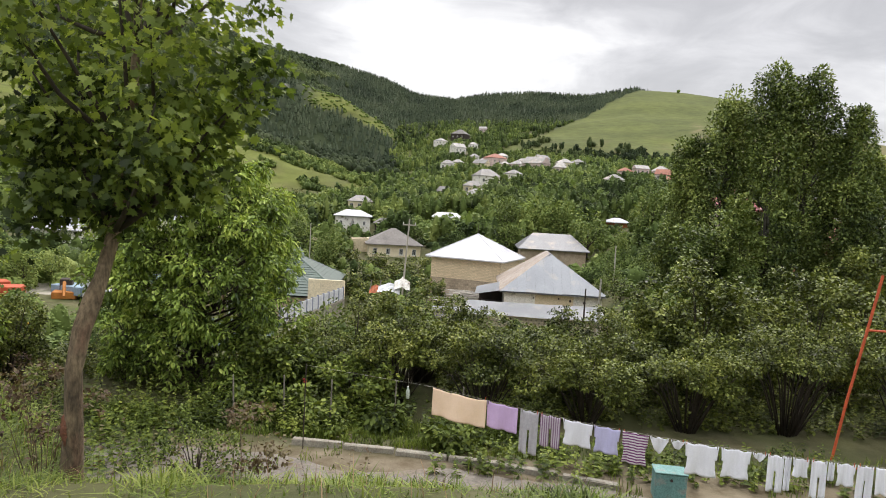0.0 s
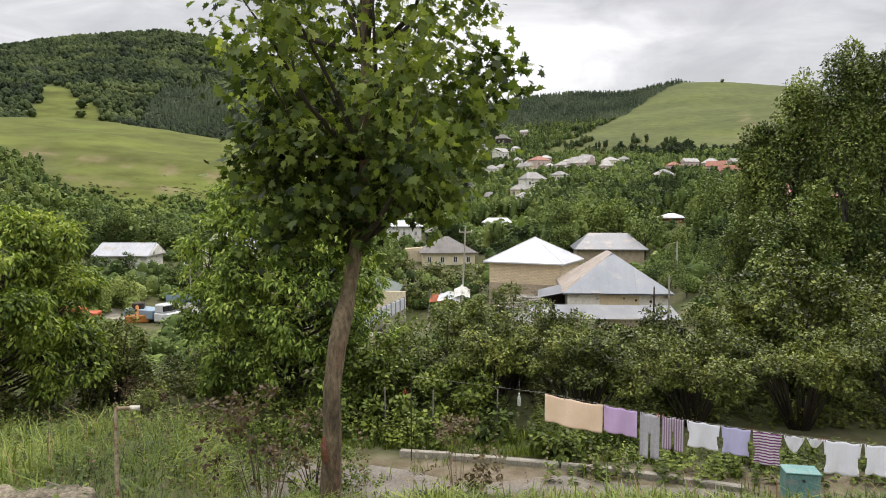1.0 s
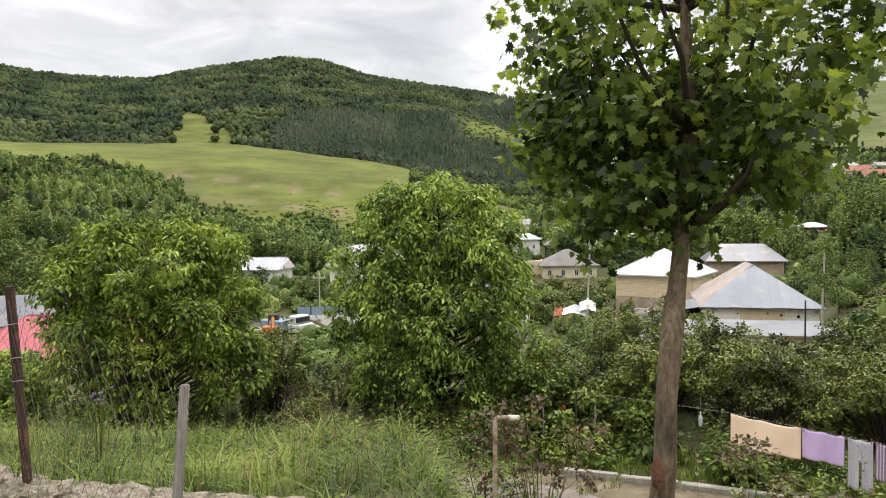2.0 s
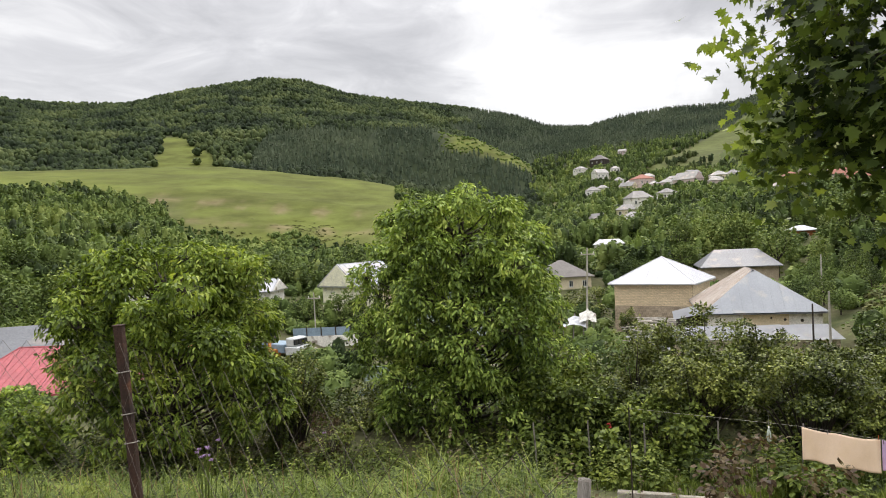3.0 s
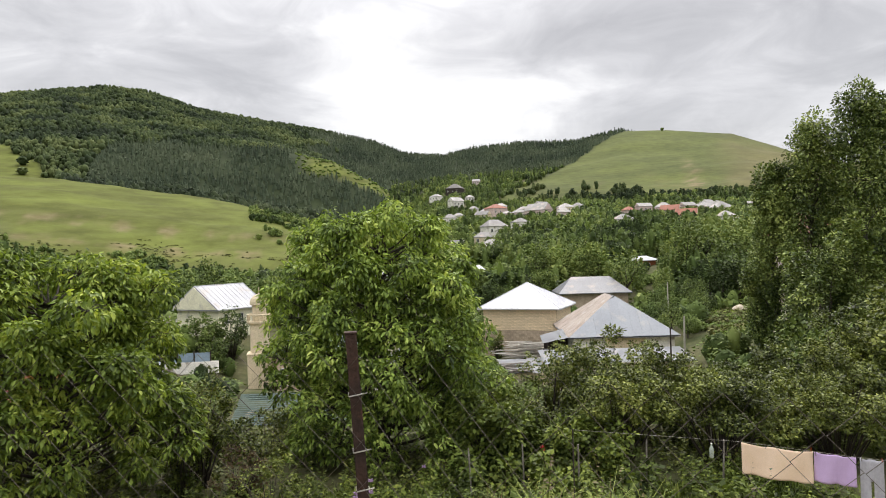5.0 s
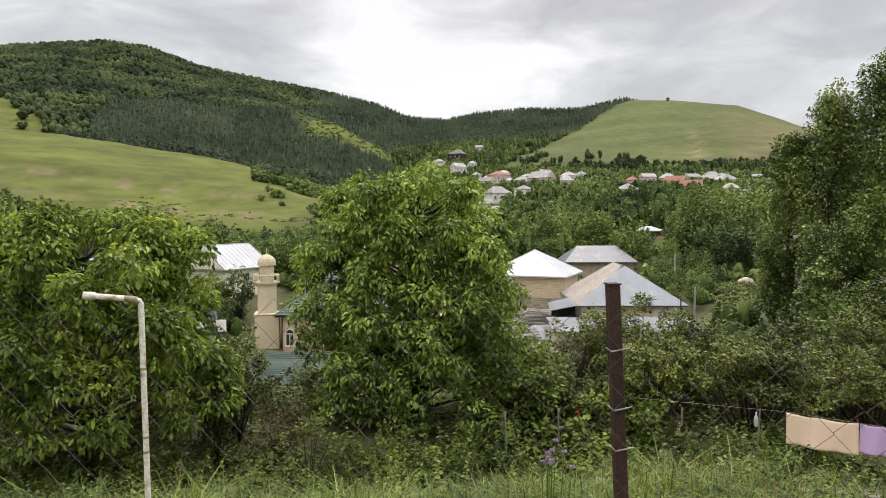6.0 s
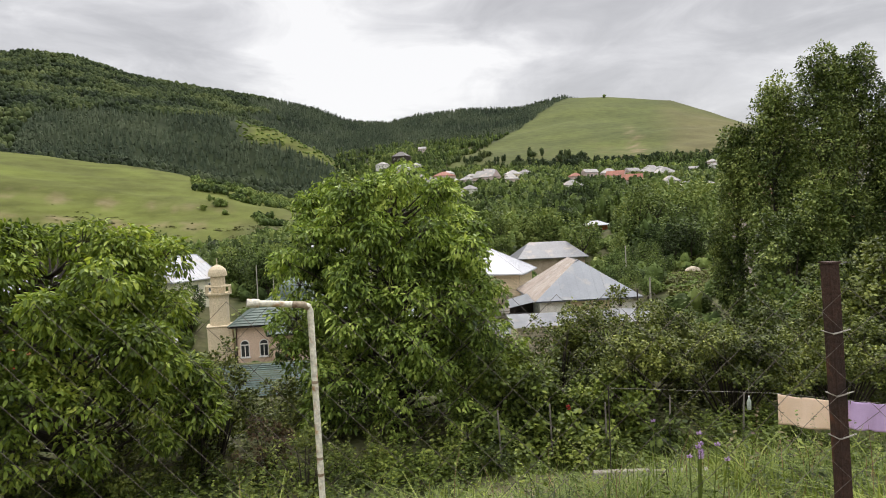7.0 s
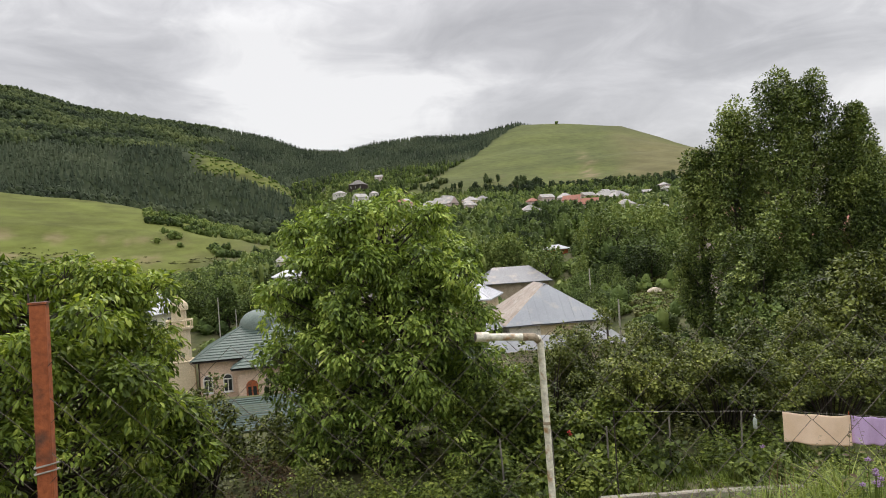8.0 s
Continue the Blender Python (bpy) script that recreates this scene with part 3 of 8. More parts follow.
def limbs(bm, tips, joint, r0, rng, sides=5, sag=0.12):
    """Limbs from points on the trunk out to each tip, bending upwards and thinning."""
    for tip in tips:
        tip = Vector(tip)
        base = joint(tip)
        mid = base.lerp(tip, 0.5) + Vector((rng.normal(0, 0.06), rng.normal(0, 0.06), -sag)) * (tip - base).length
        tube(bm, [base, base.lerp(mid, 0.6) - Vector((0, 0, 0.02)), mid, mid.lerp(tip, 0.6) + Vector((0, 0, 0.03)), tip], [r0, r0 * 0.8, r0 * 0.6, r0 * 0.4, r0 * 0.15], sides)


def lumpy(rng, count, centre, radii, lumps, shell=0.55, flat_bottom=0.0, clump=(0.26, 0.46), out=(0.45, 0.8)):
    """Places in a crown made of overlapping lumps round a centre, denser towards the outside, with the way outwards."""
    ways = rng.normal(size=(lumps, 3))
    ways /= np.linalg.norm(ways, axis=1, keepdims=True)
    ways[:, 2] = np.where(ways[:, 2] < -flat_bottom, -flat_bottom * rng.uniform(0, 1, lumps), ways[:, 2])
    mids = ways * rng.uniform(*out, (lumps, 1))
    size = rng.uniform(*clump, lumps)
    pick = rng.integers(0, lumps, count)
    d = rng.normal(size=(count, 3))
    d /= np.linalg.norm(d, axis=1, keepdims=True)
    rr = rng.uniform(shell, 1.0, (count, 1)) ** 0.5
    p = mids[pick] + d * rr * size[pick][:, None]
    way = 0.6 * d + 0.6 * p / (np.linalg.norm(p, axis=1, keepdims=True) + 1e-6)
    return np.asarray(centre) + p * np.asarray(radii), way, np.asarray(centre) + mids * np.asarray(radii)


def leaf_turns(rng, way, droop=0.35, upface=0.8):
    n = len(way)
    tip = way * 0.7 + rng.normal(size=(n, 3)) * 0.55 + np.array([0, 0, -droop])
    normal = np.array([0, 0, upface]) + way * 0.5 + rng.normal(size=(n, 3)) * 0.5
    return basis(tip, normal)


def rosettes(rng, at, way, each, size, reach, droop=0.45, shape=None, shape_f=None):
    """Leaves standing out round each place like a spray at a twig's end, hanging over."""
    shape, shape_f = (LONG_LEAF, LONG_F) if shape is None else (shape, shape_f)
    n = len(at)
    a = rng.uniform(0, 6.28, (n, each))
    out = np.stack([np.cos(a), np.sin(a), rng.uniform(-0.6, 0.7, (n, each))], 2) + 0.7 * way[:, None, :] + rng.normal(0, 0.35, (n, each, 3))
    out /= np.linalg.norm(out, axis=2, keepdims=True) + 1e-9
    far = rng.uniform(0.1, 1.0, (n, each, 1))
    base = at[:, None, :] + out * far * reach + np.array([0, 0, -0.35 * droop * reach]) * far ** 2
    tip = out * 0.8 + np.array([0, 0, -1.0]) * droop * (0.4 + far) + rng.normal(0, 0.34, (n, each, 3))
    normal = np.array([0, 0, 1.0]) + 0.6 * out + rng.normal(0, 0.5, (n, each, 3))
    return spread(shape, shape_f, base.reshape(-1, 3), basis(tip.reshape(-1, 3), normal.reshape(-1, 3)), rng.uniform(*size, n * each))
# ---- ground: one sheet from the bank underfoot to the hills ----
def build_ground():
    fan = np.unique(np.concatenate([np.arange(-180, -66, 6), np.arange(-66, 52, 0.4), np.arange(52, 181, 6)]))
    ring = np.concatenate([[0.0], np.geomspace(0.35, 130, 150), np.geomspace(132, 1500, 130), [1900, 2500, 3300, 4400]])
    b, r = np.meshgrid(np.radians(fan[:-1] if fan[-1] == 180 else fan), ring[1:])
    x, y = EYE0[0] + r * np.sin(b), EYE0[1] + r * np.cos(b)
    z = ground_z(x, y)
    rows, cols = x.shape
    verts = np.concatenate([[(EYE0[0], EYE0[1], float(ground_z(EYE0[0], EYE0[1])))], np.stack([x, y, z], 2).reshape(-1, 3)])
    i, j = np.meshgrid(np.arange(rows - 1), np.arange(cols), indexing="ij")
    k = (j + 1) % cols
    quads = np.stack([1 + i * cols + j, 1 + i * cols + k, 1 + (i + 1) * cols + k, 1 + (i + 1) * cols + j], 2).reshape(-1, 4)
    fill = [(0, 1 + (n + 1) % cols, 1 + n, 1 + n) for n in range(cols)]
    me = bpy.data.meshes.new("ground")
    me.from_pydata(verts.tolist(), [], quads.tolist() + [f[:3] for f in fill])
    X, Y = verts[:, 0], verts[:, 1]
    R, B = np.hypot(X - EYE0[0], Y - EYE0[1]), np.degrees(np.arctan2(X - EYE0[0], Y - EYE0[1]))
    turf = np.clip(0.75 + 0.3 * waves(X, Y, 3.5, 21), 0, 1) * (1 - 0.8 * smooth(12.2, 13, Y) * (1 - smooth(16.4, 16.8, Y)))
    meadow_left = smooth(-4, -10, B) * smooth(196, 236, R + 14 * waves(X, Y, 40, 22) + 30 * smooth(-33, -29, B) * smooth(-9, -14, B)) * (1 - smooth(352, 366, R))
    clearing = smooth(1.0, 0.0, np.abs(B + 31.5 + 0.012 * (R - 420)) - 3.4 * np.clip((500 - R) / 140, 0, 1) - 0.4 * waves(X, Y, 30, 31)) * smooth(350, 358, R) * (1 - smooth(480, 505, R))
    hill_right = smooth(-0.6, 0.4, B - 9.3 - (R - 520) * 0.034 - 0.3 * waves(X, Y, 26, 32)) * smooth(388, 400, R + 6 * waves(X, Y, 20, 33))
    strip = smooth(442, 452, R) * (1 - smooth(480, 494, R)) * smooth(-11.2, -9.5, B) * (1 - smooth(-1.6, -1.0, B))     # open crest of the wooded spur
    patches = smooth(0.25, 0.55, waves(X, Y, 55, 23)) * smooth(150, 190, R) * (1 - smooth(330, 380, R)) * 0.8
    glade = 0.9 * smooth(12, 5, np.hypot(X - 32.0, Y - 85.6))          # open grass above the stone sheds
    meadow = np.clip(np.maximum.reduce([meadow_left, clearing, hill_right, patches, glade, strip, open_field(B, R)]), 0, 1)
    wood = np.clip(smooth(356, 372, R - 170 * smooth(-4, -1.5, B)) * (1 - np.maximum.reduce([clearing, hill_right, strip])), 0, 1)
    scar = smooth(0.1, 0.7, waves(X, Y, 16, 24) + 0.5 * waves(X, Y, 6, 26)) * (smooth(196, 212, R) * (1 - smooth(228, 258, R)) * smooth(-10, -16, B) * 0.5)
    foot_slip = smooth(1.0, 0.3, np.abs(B + 1.5) / 0.5) * smooth(410, 425, R) * (1 - smooth(455, 468, R)) * 0.8
    slip = smooth(1.0, 0.2, np.abs(B - 21.3 + 0.004 * (R - 420) + 0.35 * waves(X, Y, 18, 83)) / np.clip(1.25 - (R - 400) / 260, 0.3, 2)) * smooth(380, 410, R) * (1 - smooth(500, 580, R)) * np.clip(0.35 + 0.9 * waves(X, Y, 9, 25), 0, 0.75)
    dry = hill_right * np.clip(smooth(21.5, 26.5, B + 1.2 * waves(X, Y, 40, 81)) * (1 - 0.6 * smooth(610, 690, R)) * 0.75 + 0.6 * smooth(0.25, 0.8, waves(X, Y, 24, 82)) * (1 - smooth(430, 520, R)), 0, 0.8)
    for name, values in (("dry", dry), ("hill", np.clip(hill_right, 0, 1)), ("turf", turf), ("meadow", meadow), ("wood", wood), ("bare", np.clip(np.maximum.reduce([scar, slip, foot_slip, 0.9 * smooth(2.4, 1.0, np.hypot((X - 40.6) * 1.6, (Y - 94.8) * 0.6))]), 0, 1))):
        me.attributes.new(name, "FLOAT", "POINT").data.foreach_set("value", np.asarray(values, np.float32))
    ob = finish("ground", me, M_GROUND, smooth_faces=True)
    return tagged(ob, "grassy valley ground rising to meadow and wooded hills", "ground", kind="structure")


build_ground()


def ground_strip(name, label, x0, x1, edge, width, material, lift=0.02, kind="structure"):
    """A strip of worn surface lying on the ground along x, with ragged edges."""
    xs = np.arange(x0, x1, 0.25)
    rows = np.linspace(0, 1, 9)
    ya, wd = edge(xs), width(xs)
    X = np.repeat(xs[:, None], 9, 1)
    Y = ya[:, None] + wd[:, None] * rows[None] + 0.06 * np.sin(X * 7.1 + rows * 9) * ((rows == 0) | (rows == 1))
    Z = ground_z(X, Y) + lift - 0.06 * ((rows == 0) | (rows == 1))
    i, j = np.meshgrid(np.arange(len(xs) - 1), np.arange(8), indexing="ij")
    F = np.stack([i * 9 + j, (i + 1) * 9 + j, (i + 1) * 9 + j + 1, i * 9 + j + 1], 2).reshape(-1, 4)
    ob = arrays(name, np.stack([X, Y, Z], 2).reshape(-1, 3), F, material, smooth_faces=True)
    return tagged(ob, label, "path", kind=kind)


ground_strip("yard_path", "trodden grey-brown concrete yard path below the bank", -13.0, 9.0, lambda x: 13.3 + 0.25 * np.sin(x * 0.9) - 0.09 * x, lambda x: 2.55 + 0.2 * np.sin(x * 1.7 + 1) - 0.02 * x, M_ROAD)

# Kerb of old concrete blocks along the far side of the yard path
kerb_run = thing("kerb", "pale old concrete kerb blocks set end to end along the yard path", "kerb")
for n in range(6):
    a = Vector((-3.35 + 1.32 * n, 16.95 - 0.10 * n - 0.035 * n * n, 0))
    bm = bmesh.new()
    box(bm, 0.0, 1.28, -0.09, 0.09, -0.15, 0.13 - 0.012 * (n % 3), 0.02)
    for v in bm.verts:
        v.co += Vector((random.uniform(-0.012, 0.012), random.uniform(-0.012, 0.012), random.uniform(-0.012, 0.012)))
    ob = part("kerb_block", bm, M_KERB, kerb_run)
    ob.matrix_basis = pose(a.x, a.y, float(ground_z(a.x + 0.6, a.y)) + 0.02, 0, random.uniform(-1, 1), -4 - 2.6 * n)
tagged(kerb_run, kind="structure")

# ---- near trees and shrubs ----
def maple_tree():
    rng = np.random.default_rng(11)
    tree = thing("maple_tree", "young maple with reddish-brown trunk and dense lobed leaves", "tree", (-2.2, 4.3, -0.45))
    bm = bmesh.new()
    trunk = [(-0.08, 0.06, -0.25), (-0.05, 0.0, 0.1), (-0.02, -0.06, 0.55), (-0.01, -0.08, 0.9), (0.01, -0.03, 1.15), (0.035, 0.04, 1.32), (0.06, 0.1, 1.46), (0.1, 0.17, 1.75), (0.15, 0.26, 2.3), (0.14, 0.36, 3.0), (0.16, 0.35, 3.8), (0.12, 0.34, 4.7)]
    tube(bm, trunk, [0.105, 0.074, 0.062, 0.057, 0.057, 0.06, 0.052, 0.044, 0.04, 0.03, 0.02, 0.007], 12)
    for v in bm.verts:
        v.co += Vector((1, 1, 0)) * 0.006 * math.sin(v.co.z * 31 + v.co.x * 40)
    part("trunk", bm, M_BARK, tree, smooth_faces=True)
    bm = bmesh.new()
    bmesh.ops.create_icosphere(bm, subdivisions=3, radius=0.075)
    for v in bm.verts:
        v.co = v.co * (1 + 0.4 * noise.noise(v.co * 40)) * 0.9
        v.co = Vector((v.co.x * 0.55, v.co.y * 0.5, v.co.z * 1.5)) + Vector((-0.045, -0.085, 0.52))
    part("burl", bm, M_WOUND, tree, "reddish healed wound on the trunk", True)
    centre, radii = np.array([0.1, 0.3, 3.1]), np.array([0.9, 1.0, 1.75])
    places, way, mids = lumpy(rng, 600, centre, radii, 30, 0.35, 0.95, (0.22, 0.4), (0.5, 0.9))
    extra = np.array([(0.88, 0.1, 2.62), (1.0, 0.15, 2.74), (0.82, 0.1, 2.8), (0.8, 0.2, 2.3), (-0.65, 0.6, 2.5), (-0.5, 0.3, 2.0), (0.5, 0.2, 2.05), (-0.6, 0.5, 2.3), (-0.42, 0.1, 1.85), (-0.45, 0.7, 2.3), (-0.42, 0.75, 2.7), (-0.4, 0.7, 3.1), (-0.74, 1.2, 2.15), (-0.66, 1.1, 2.4), (-0.62, 1.04, 2.7), (-0.58, 0.96, 3.0), (-0.54, 0.9, 3.35)])
    places = np.concatenate([places, np.repeat(extra, 8, 0) + rng.normal(0, 0.12, (8 * len(extra), 3))])
    way = np.concatenate([way, rng.normal(0, 0.6, (8 * len(extra), 3))])
    for p in (places, mids):        # the crown opens upwards like a fan
        p[:, :2] *= np.interp(p[:, 2], [1.5, 2.1, 2.8, 4.0], [0.55, 0.82, 1.02, 1.12])[:, None]
    keep = (places[:, 2] > 1.74) & (rng.uniform(0, 1, len(places)) < np.interp(places[:, 2], [2.2, 2.9, 4.5], [1.0, 0.6, 0.42]))
    places, way = places[keep], way[keep]
    bm = bmesh.new()
    tops = [Vector(p) for p in trunk[6:]]

    def joint(tip):
        return tops[max(0, min(len(tops) - 2, int((tip.z - 1.7) / 0.6)))].copy()
    limbs(bm, list(mids[mids[:, 2] > 2.3]) + list(extra[:2]) + list(extra[-3:]), joint, 0.022, rng, 6, 0.1)
    part("limb", bm, M_BARK_DARK, tree, smooth_faces=True)
    n = 25
    at = np.repeat(places, n, 0) + rng.normal(0, 0.085, (len(places) * n, 3))
    w = np.repeat(way, n, 0) + rng.normal(0, 0.35, (len(at), 3))
    v, f = spread(MAPLE, MAPLE_F, at, leaf_turns(rng, w, 0.5, 0.8), rng.uniform(0.036, 0.086, len(at)))
    arrays("leaves", v, f, M_MAPLE, tree)
    return tree


def walnut_tree(at, wide, deep, top, seed, material, label, sprays=24, clumps=84, each=20, crown=0.58, skirt=0.06):
    """A spreading tree: limbs fork to clumps of sprays of long drooping leaflets, with dark gaps between."""
    rng = np.random.default_rng(seed)
    tree = thing("walnut_tree", label, "tree", (at[0], at[1], float(ground_z(at[0], at[1])) - 0.1))
    h = top - tree.matrix_basis.translation.z
    u = skirt + (0.93 - skirt) * np.linspace(0, 1, clumps) ** 0.9 + rng.normal(0, 0.025, clumps)
    u = np.clip(u, 0.05, 0.94)
    girth = np.interp(u, [0, 0.12, 0.32, 0.5, 0.7, 0.86, 1], [0.7, 0.9, 1.0, 1.0, 0.5 + 0.62 * crown, crown, 0.24 * crown])
    ang = np.arange(clumps) * 2.39996 + rng.normal(0, 0.35, clumps)
    off = girth * rng.uniform(0.3, 1.0, clumps) ** 0.6 * (1 + 0.1 * np.sin(2 * ang + seed) + 0.08 * np.sin(5 * ang + 7 * u))
    mids = np.stack([np.cos(ang) * off * wide, np.sin(ang) * off * deep, u * h], 1)
    size = rng.uniform(0.34, 0.84, clumps) * (1.1 - 0.3 * u)
    pick = np.repeat(np.arange(clumps), sprays)
    d = rng.normal(size=(len(pick), 3)) + np.array([0, 0, 0.35]) + 0.5 * np.stack([np.cos(ang), np.sin(ang), 0 * ang], 1)[pick]
    d /= np.linalg.norm(d, axis=1, keepdims=True)
    places = mids[pick] + d * size[pick][:, None] * rng.uniform(0.55, 1.0, (len(pick), 1)) * np.array([1.1, 1.1, 0.8])
    keep = (places[:, 2] > 0.2) & (places[:, 2] < h - 0.05)
    places, d, pick = places[keep], d[keep], pick[keep]
    bm = bmesh.new()
    tube(bm, [(0, 0, -0.2), (0.05, 0.03, 0.5), (-0.05, 0.05, h * 0.3), (0.06, 0, h * 0.55), (0.0, 0.05, h * 0.9)], [0.17, 0.14, 0.12, 0.07, 0.012], 9)
    part("trunk", bm, M_BARK_DARK, tree, smooth_faces=True)
    bm = bmesh.new()

    def joint(tip):
        return Vector((0.02, 0.03, max(0.5, min(h * 0.8, tip.z - 0.55 * math.hypot(tip.x, tip.y)))))
    limbs(bm, list(mids), joint, 0.045, rng, 5, 0.05)
    part("limb", bm, M_BARK_DARK, tree, smooth_faces=True)
    bm = bmesh.new()
    for p, k in zip(places[::2], pick[::2]):
        tube(bm, [mids[k] - np.array([0, 0, 0.1]), (mids[k] + p) / 2 + np.array([0, 0, 0.05]), p], [0.012, 0.009, 0.005], 3, False)
    tagged(part("twig_growth", bm, M_BARK_DARK, tree), kind="stuff")
    v, f = rosettes(rng, places, d, each, (0.1, 0.21), 0.27, 0.6, LONG_LEAF * np.array([1.1, 1, 1]), LONG_F)
    arrays("leaves", v, f, material, tree)
    return tree


def shrub(name, at, radii, top, seed, material, count, label, category="shrub", leaf=(0.06, 0.11), group="", lumps=34, base=None, low=0.95, stem=M_BARK_DARK, droop=0.25, spray=11, clump=(0.13, 0.27), shell=0.4, girth=1.0):
    rng = np.random.default_rng(seed)
    z = float(ground_z(at[0], at[1])) - 0.08 if base is None else base
    ob = thing(name, label, category, (at[0], at[1], z), 0, group)
    h = top - z
    centre = np.array([0, 0, max(h - radii[2], 0.3 * h)])
    places, way, mids = lumpy(rng, count // spray, centre, np.array(radii), lumps, shell, low, clump, (0.4, 0.98))
    keep = places[:, 2] > 0.05
    places, way = places[keep], way[keep]
    bm = bmesh.new()
    for tip in mids:
        tip = Vector(tip)
        if tip.z < 0.3:
            continue
        foot = Vector((tip.x * 0.12, tip.y * 0.12, 0))
        mid = foot.lerp(tip, 0.5) + Vector((0, 0, 0.12 * h))
        tube(bm, [foot, mid, tip], [0.035 * girth * min(1, h / 3), 0.02 * girth * min(1, h / 3), 0.005 * girth], 4)
    part("stem", bm, stem, ob, smooth_faces=True)
    v, f = rosettes(rng, places, way, spray, leaf, 1.15 * leaf[1], droop, LEAF * np.array([1.25, 1, 1]), LEAF_F)
    arrays("leaves", v, f, material, ob)
    return ob


maple_tree()
walnut_tree((-7.55, 22.0), 2.75, 2.7, 2.9, 21, M_WALNUT, "round walnut tree in full leaf on the lower terrace", 22, 156, 18, 0.74, 0.1)
walnut_tree((-15.4, 18.5), 3.0, 2.7, 1.62, 22, M_WALNUT_LIGHT, "broad light green walnut tree beside the yard path", 24, 120, 18, 0.84, 0.27)

# plum thicket behind the clothes line
PLUM = "dusky green plum bush in the thicket behind the clothes line"
for n, (x, y, rx, top) in enumerate(((-2.5, 22.8, 1.9, -1.35), (-0.3, 23.4, 2.1, -0.95), (2.2, 23.2, 2.0, -1.75), (4.6, 22.8, 1.9, -1.75), (6.9, 23.0, 2.0, -0.9))):
    shrub("plum_bush", (x, y), (rx, 1.8, 2.1), top, 40 + n, M_HEDGE, 22000, PLUM, leaf=(0.06, 0.115), group="plum thicket", base=-4.85, lumps=44, shell=0.25, low=0.3)
shrub("elder_bush", (-2.1, 19.6), (1.3, 1.0, 1.0), -2.95, 55, M_WEED, 4200, "light green elder bush before the plum thicket", leaf=(0.09, 0.16), base=-4.85)
shrub("elder_bush", (-3.9, 20.6), (1.2, 1.0, 1.0), -2.9, 56, M_WEED, 4200, "fresh green elder bush beside the walnut", leaf=(0.09, 0.16), base=-4.85)
shrub("plum_tree", (9.4, 23.6), (2.5, 2.3, 2.9), 0.35, 50, M_HEDGE, 15000, "tall grey-green plum tree at the thicket's end", "tree", (0.11, 0.19), base=-4.9, lumps=40)
shrub("plum_tree", (13.6, 24.2), (2.9, 2.5, 2.9), 0.5, 51, M_HEDGE, 15000, "wide plum tree with light leaf tips", "tree", (0.1, 0.17), base=-4.9, lumps=40, low=0.35)
shrub("plum_tree", (18.3, 23.5), (3.0, 2.5, 2.8), -0.2, 52, M_HEDGE, 18000, "wide plum tree in deep shade below", "tree", (0.09, 0.15), base=-4.9, lumps=46, low=0.3)
for n, (x, y, rx, top) in enumerate(((-1.0, 20.6, 1.9, -2.0), (1.7, 20.2, 2.1, -1.95), (4.7, 19.8, 2.1, -2.05), (7.6, 19.6, 2.1, -1.9), (10.6, 19.8, 2.4, -1.35), (14.2, 19.6, 2.5, -1.3), (18.0, 19.4, 2.5, -1.4))):
    shrub("plum_bush", (x, y), (rx, 1.7, 1.15), top, 53 + 10 * n, M_HEDGE, 13000, "plum bush with boughs hanging over bare shaded ground", leaf=(0.06, 0.115), group="plum thicket", base=-4.9, lumps=34, shell=0.25, low=0.35)
# dark leaf colour as a backing, put in for the thicket's deep shade
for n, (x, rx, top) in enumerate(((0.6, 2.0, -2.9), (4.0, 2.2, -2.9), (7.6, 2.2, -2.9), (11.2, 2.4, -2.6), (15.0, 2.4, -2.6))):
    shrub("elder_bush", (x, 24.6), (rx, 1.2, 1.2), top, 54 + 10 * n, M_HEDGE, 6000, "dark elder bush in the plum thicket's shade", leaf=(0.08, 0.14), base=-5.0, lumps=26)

for n, (x, y, r, top, label) in enumerate(((-4.3, 18.5, 0.45, -3.75, "tall hollyhock with broad pale leaves by a stake"), (-3.3, 18.3, 0.5, -3.6, "hollyhock with large light leaves beside the stakes"), (-2.3, 18.6, 0.4, -3.85, "leafy garden plant behind the kerb"), (-1.2, 18.2, 0.5, -3.9, "low garden plant with fresh green leaves"), (0.6, 16.9, 0.55, -3.75, "burdock with broad grey-green leaves by the clothes line"), (-5.3, 18.8, 0.5, -3.7, "tall leafy garden plant in the nettles"))):
    shrub("hollyhock", (x, y), (r, 0.4, 0.6), top, 130 + n, M_WEED, 420, label, "plant", (0.12, 0.22), "garden plants", 9, low=0.8, spray=7, droop=0.5, girth=0.35, stem=M_WEED)

shrub("dry_shrub", (-2.95, 5.2), (0.5, 0.45, 0.55), 0.62, 58, M_RED_SHRUB, 900, "sparse dry brown shrub beside the maple", leaf=(0.025, 0.05), lumps=13, girth=0.3, stem=M_BARK)
shrub("dry_shrub", (-1.5, 5.6), (0.45, 0.4, 0.4), -0.05, 59, M_RED_SHRUB, 600, "low withered brown shrub on the bank's edge", leaf=(0.025, 0.05), lumps=11, girth=0.3, stem=M_BARK)

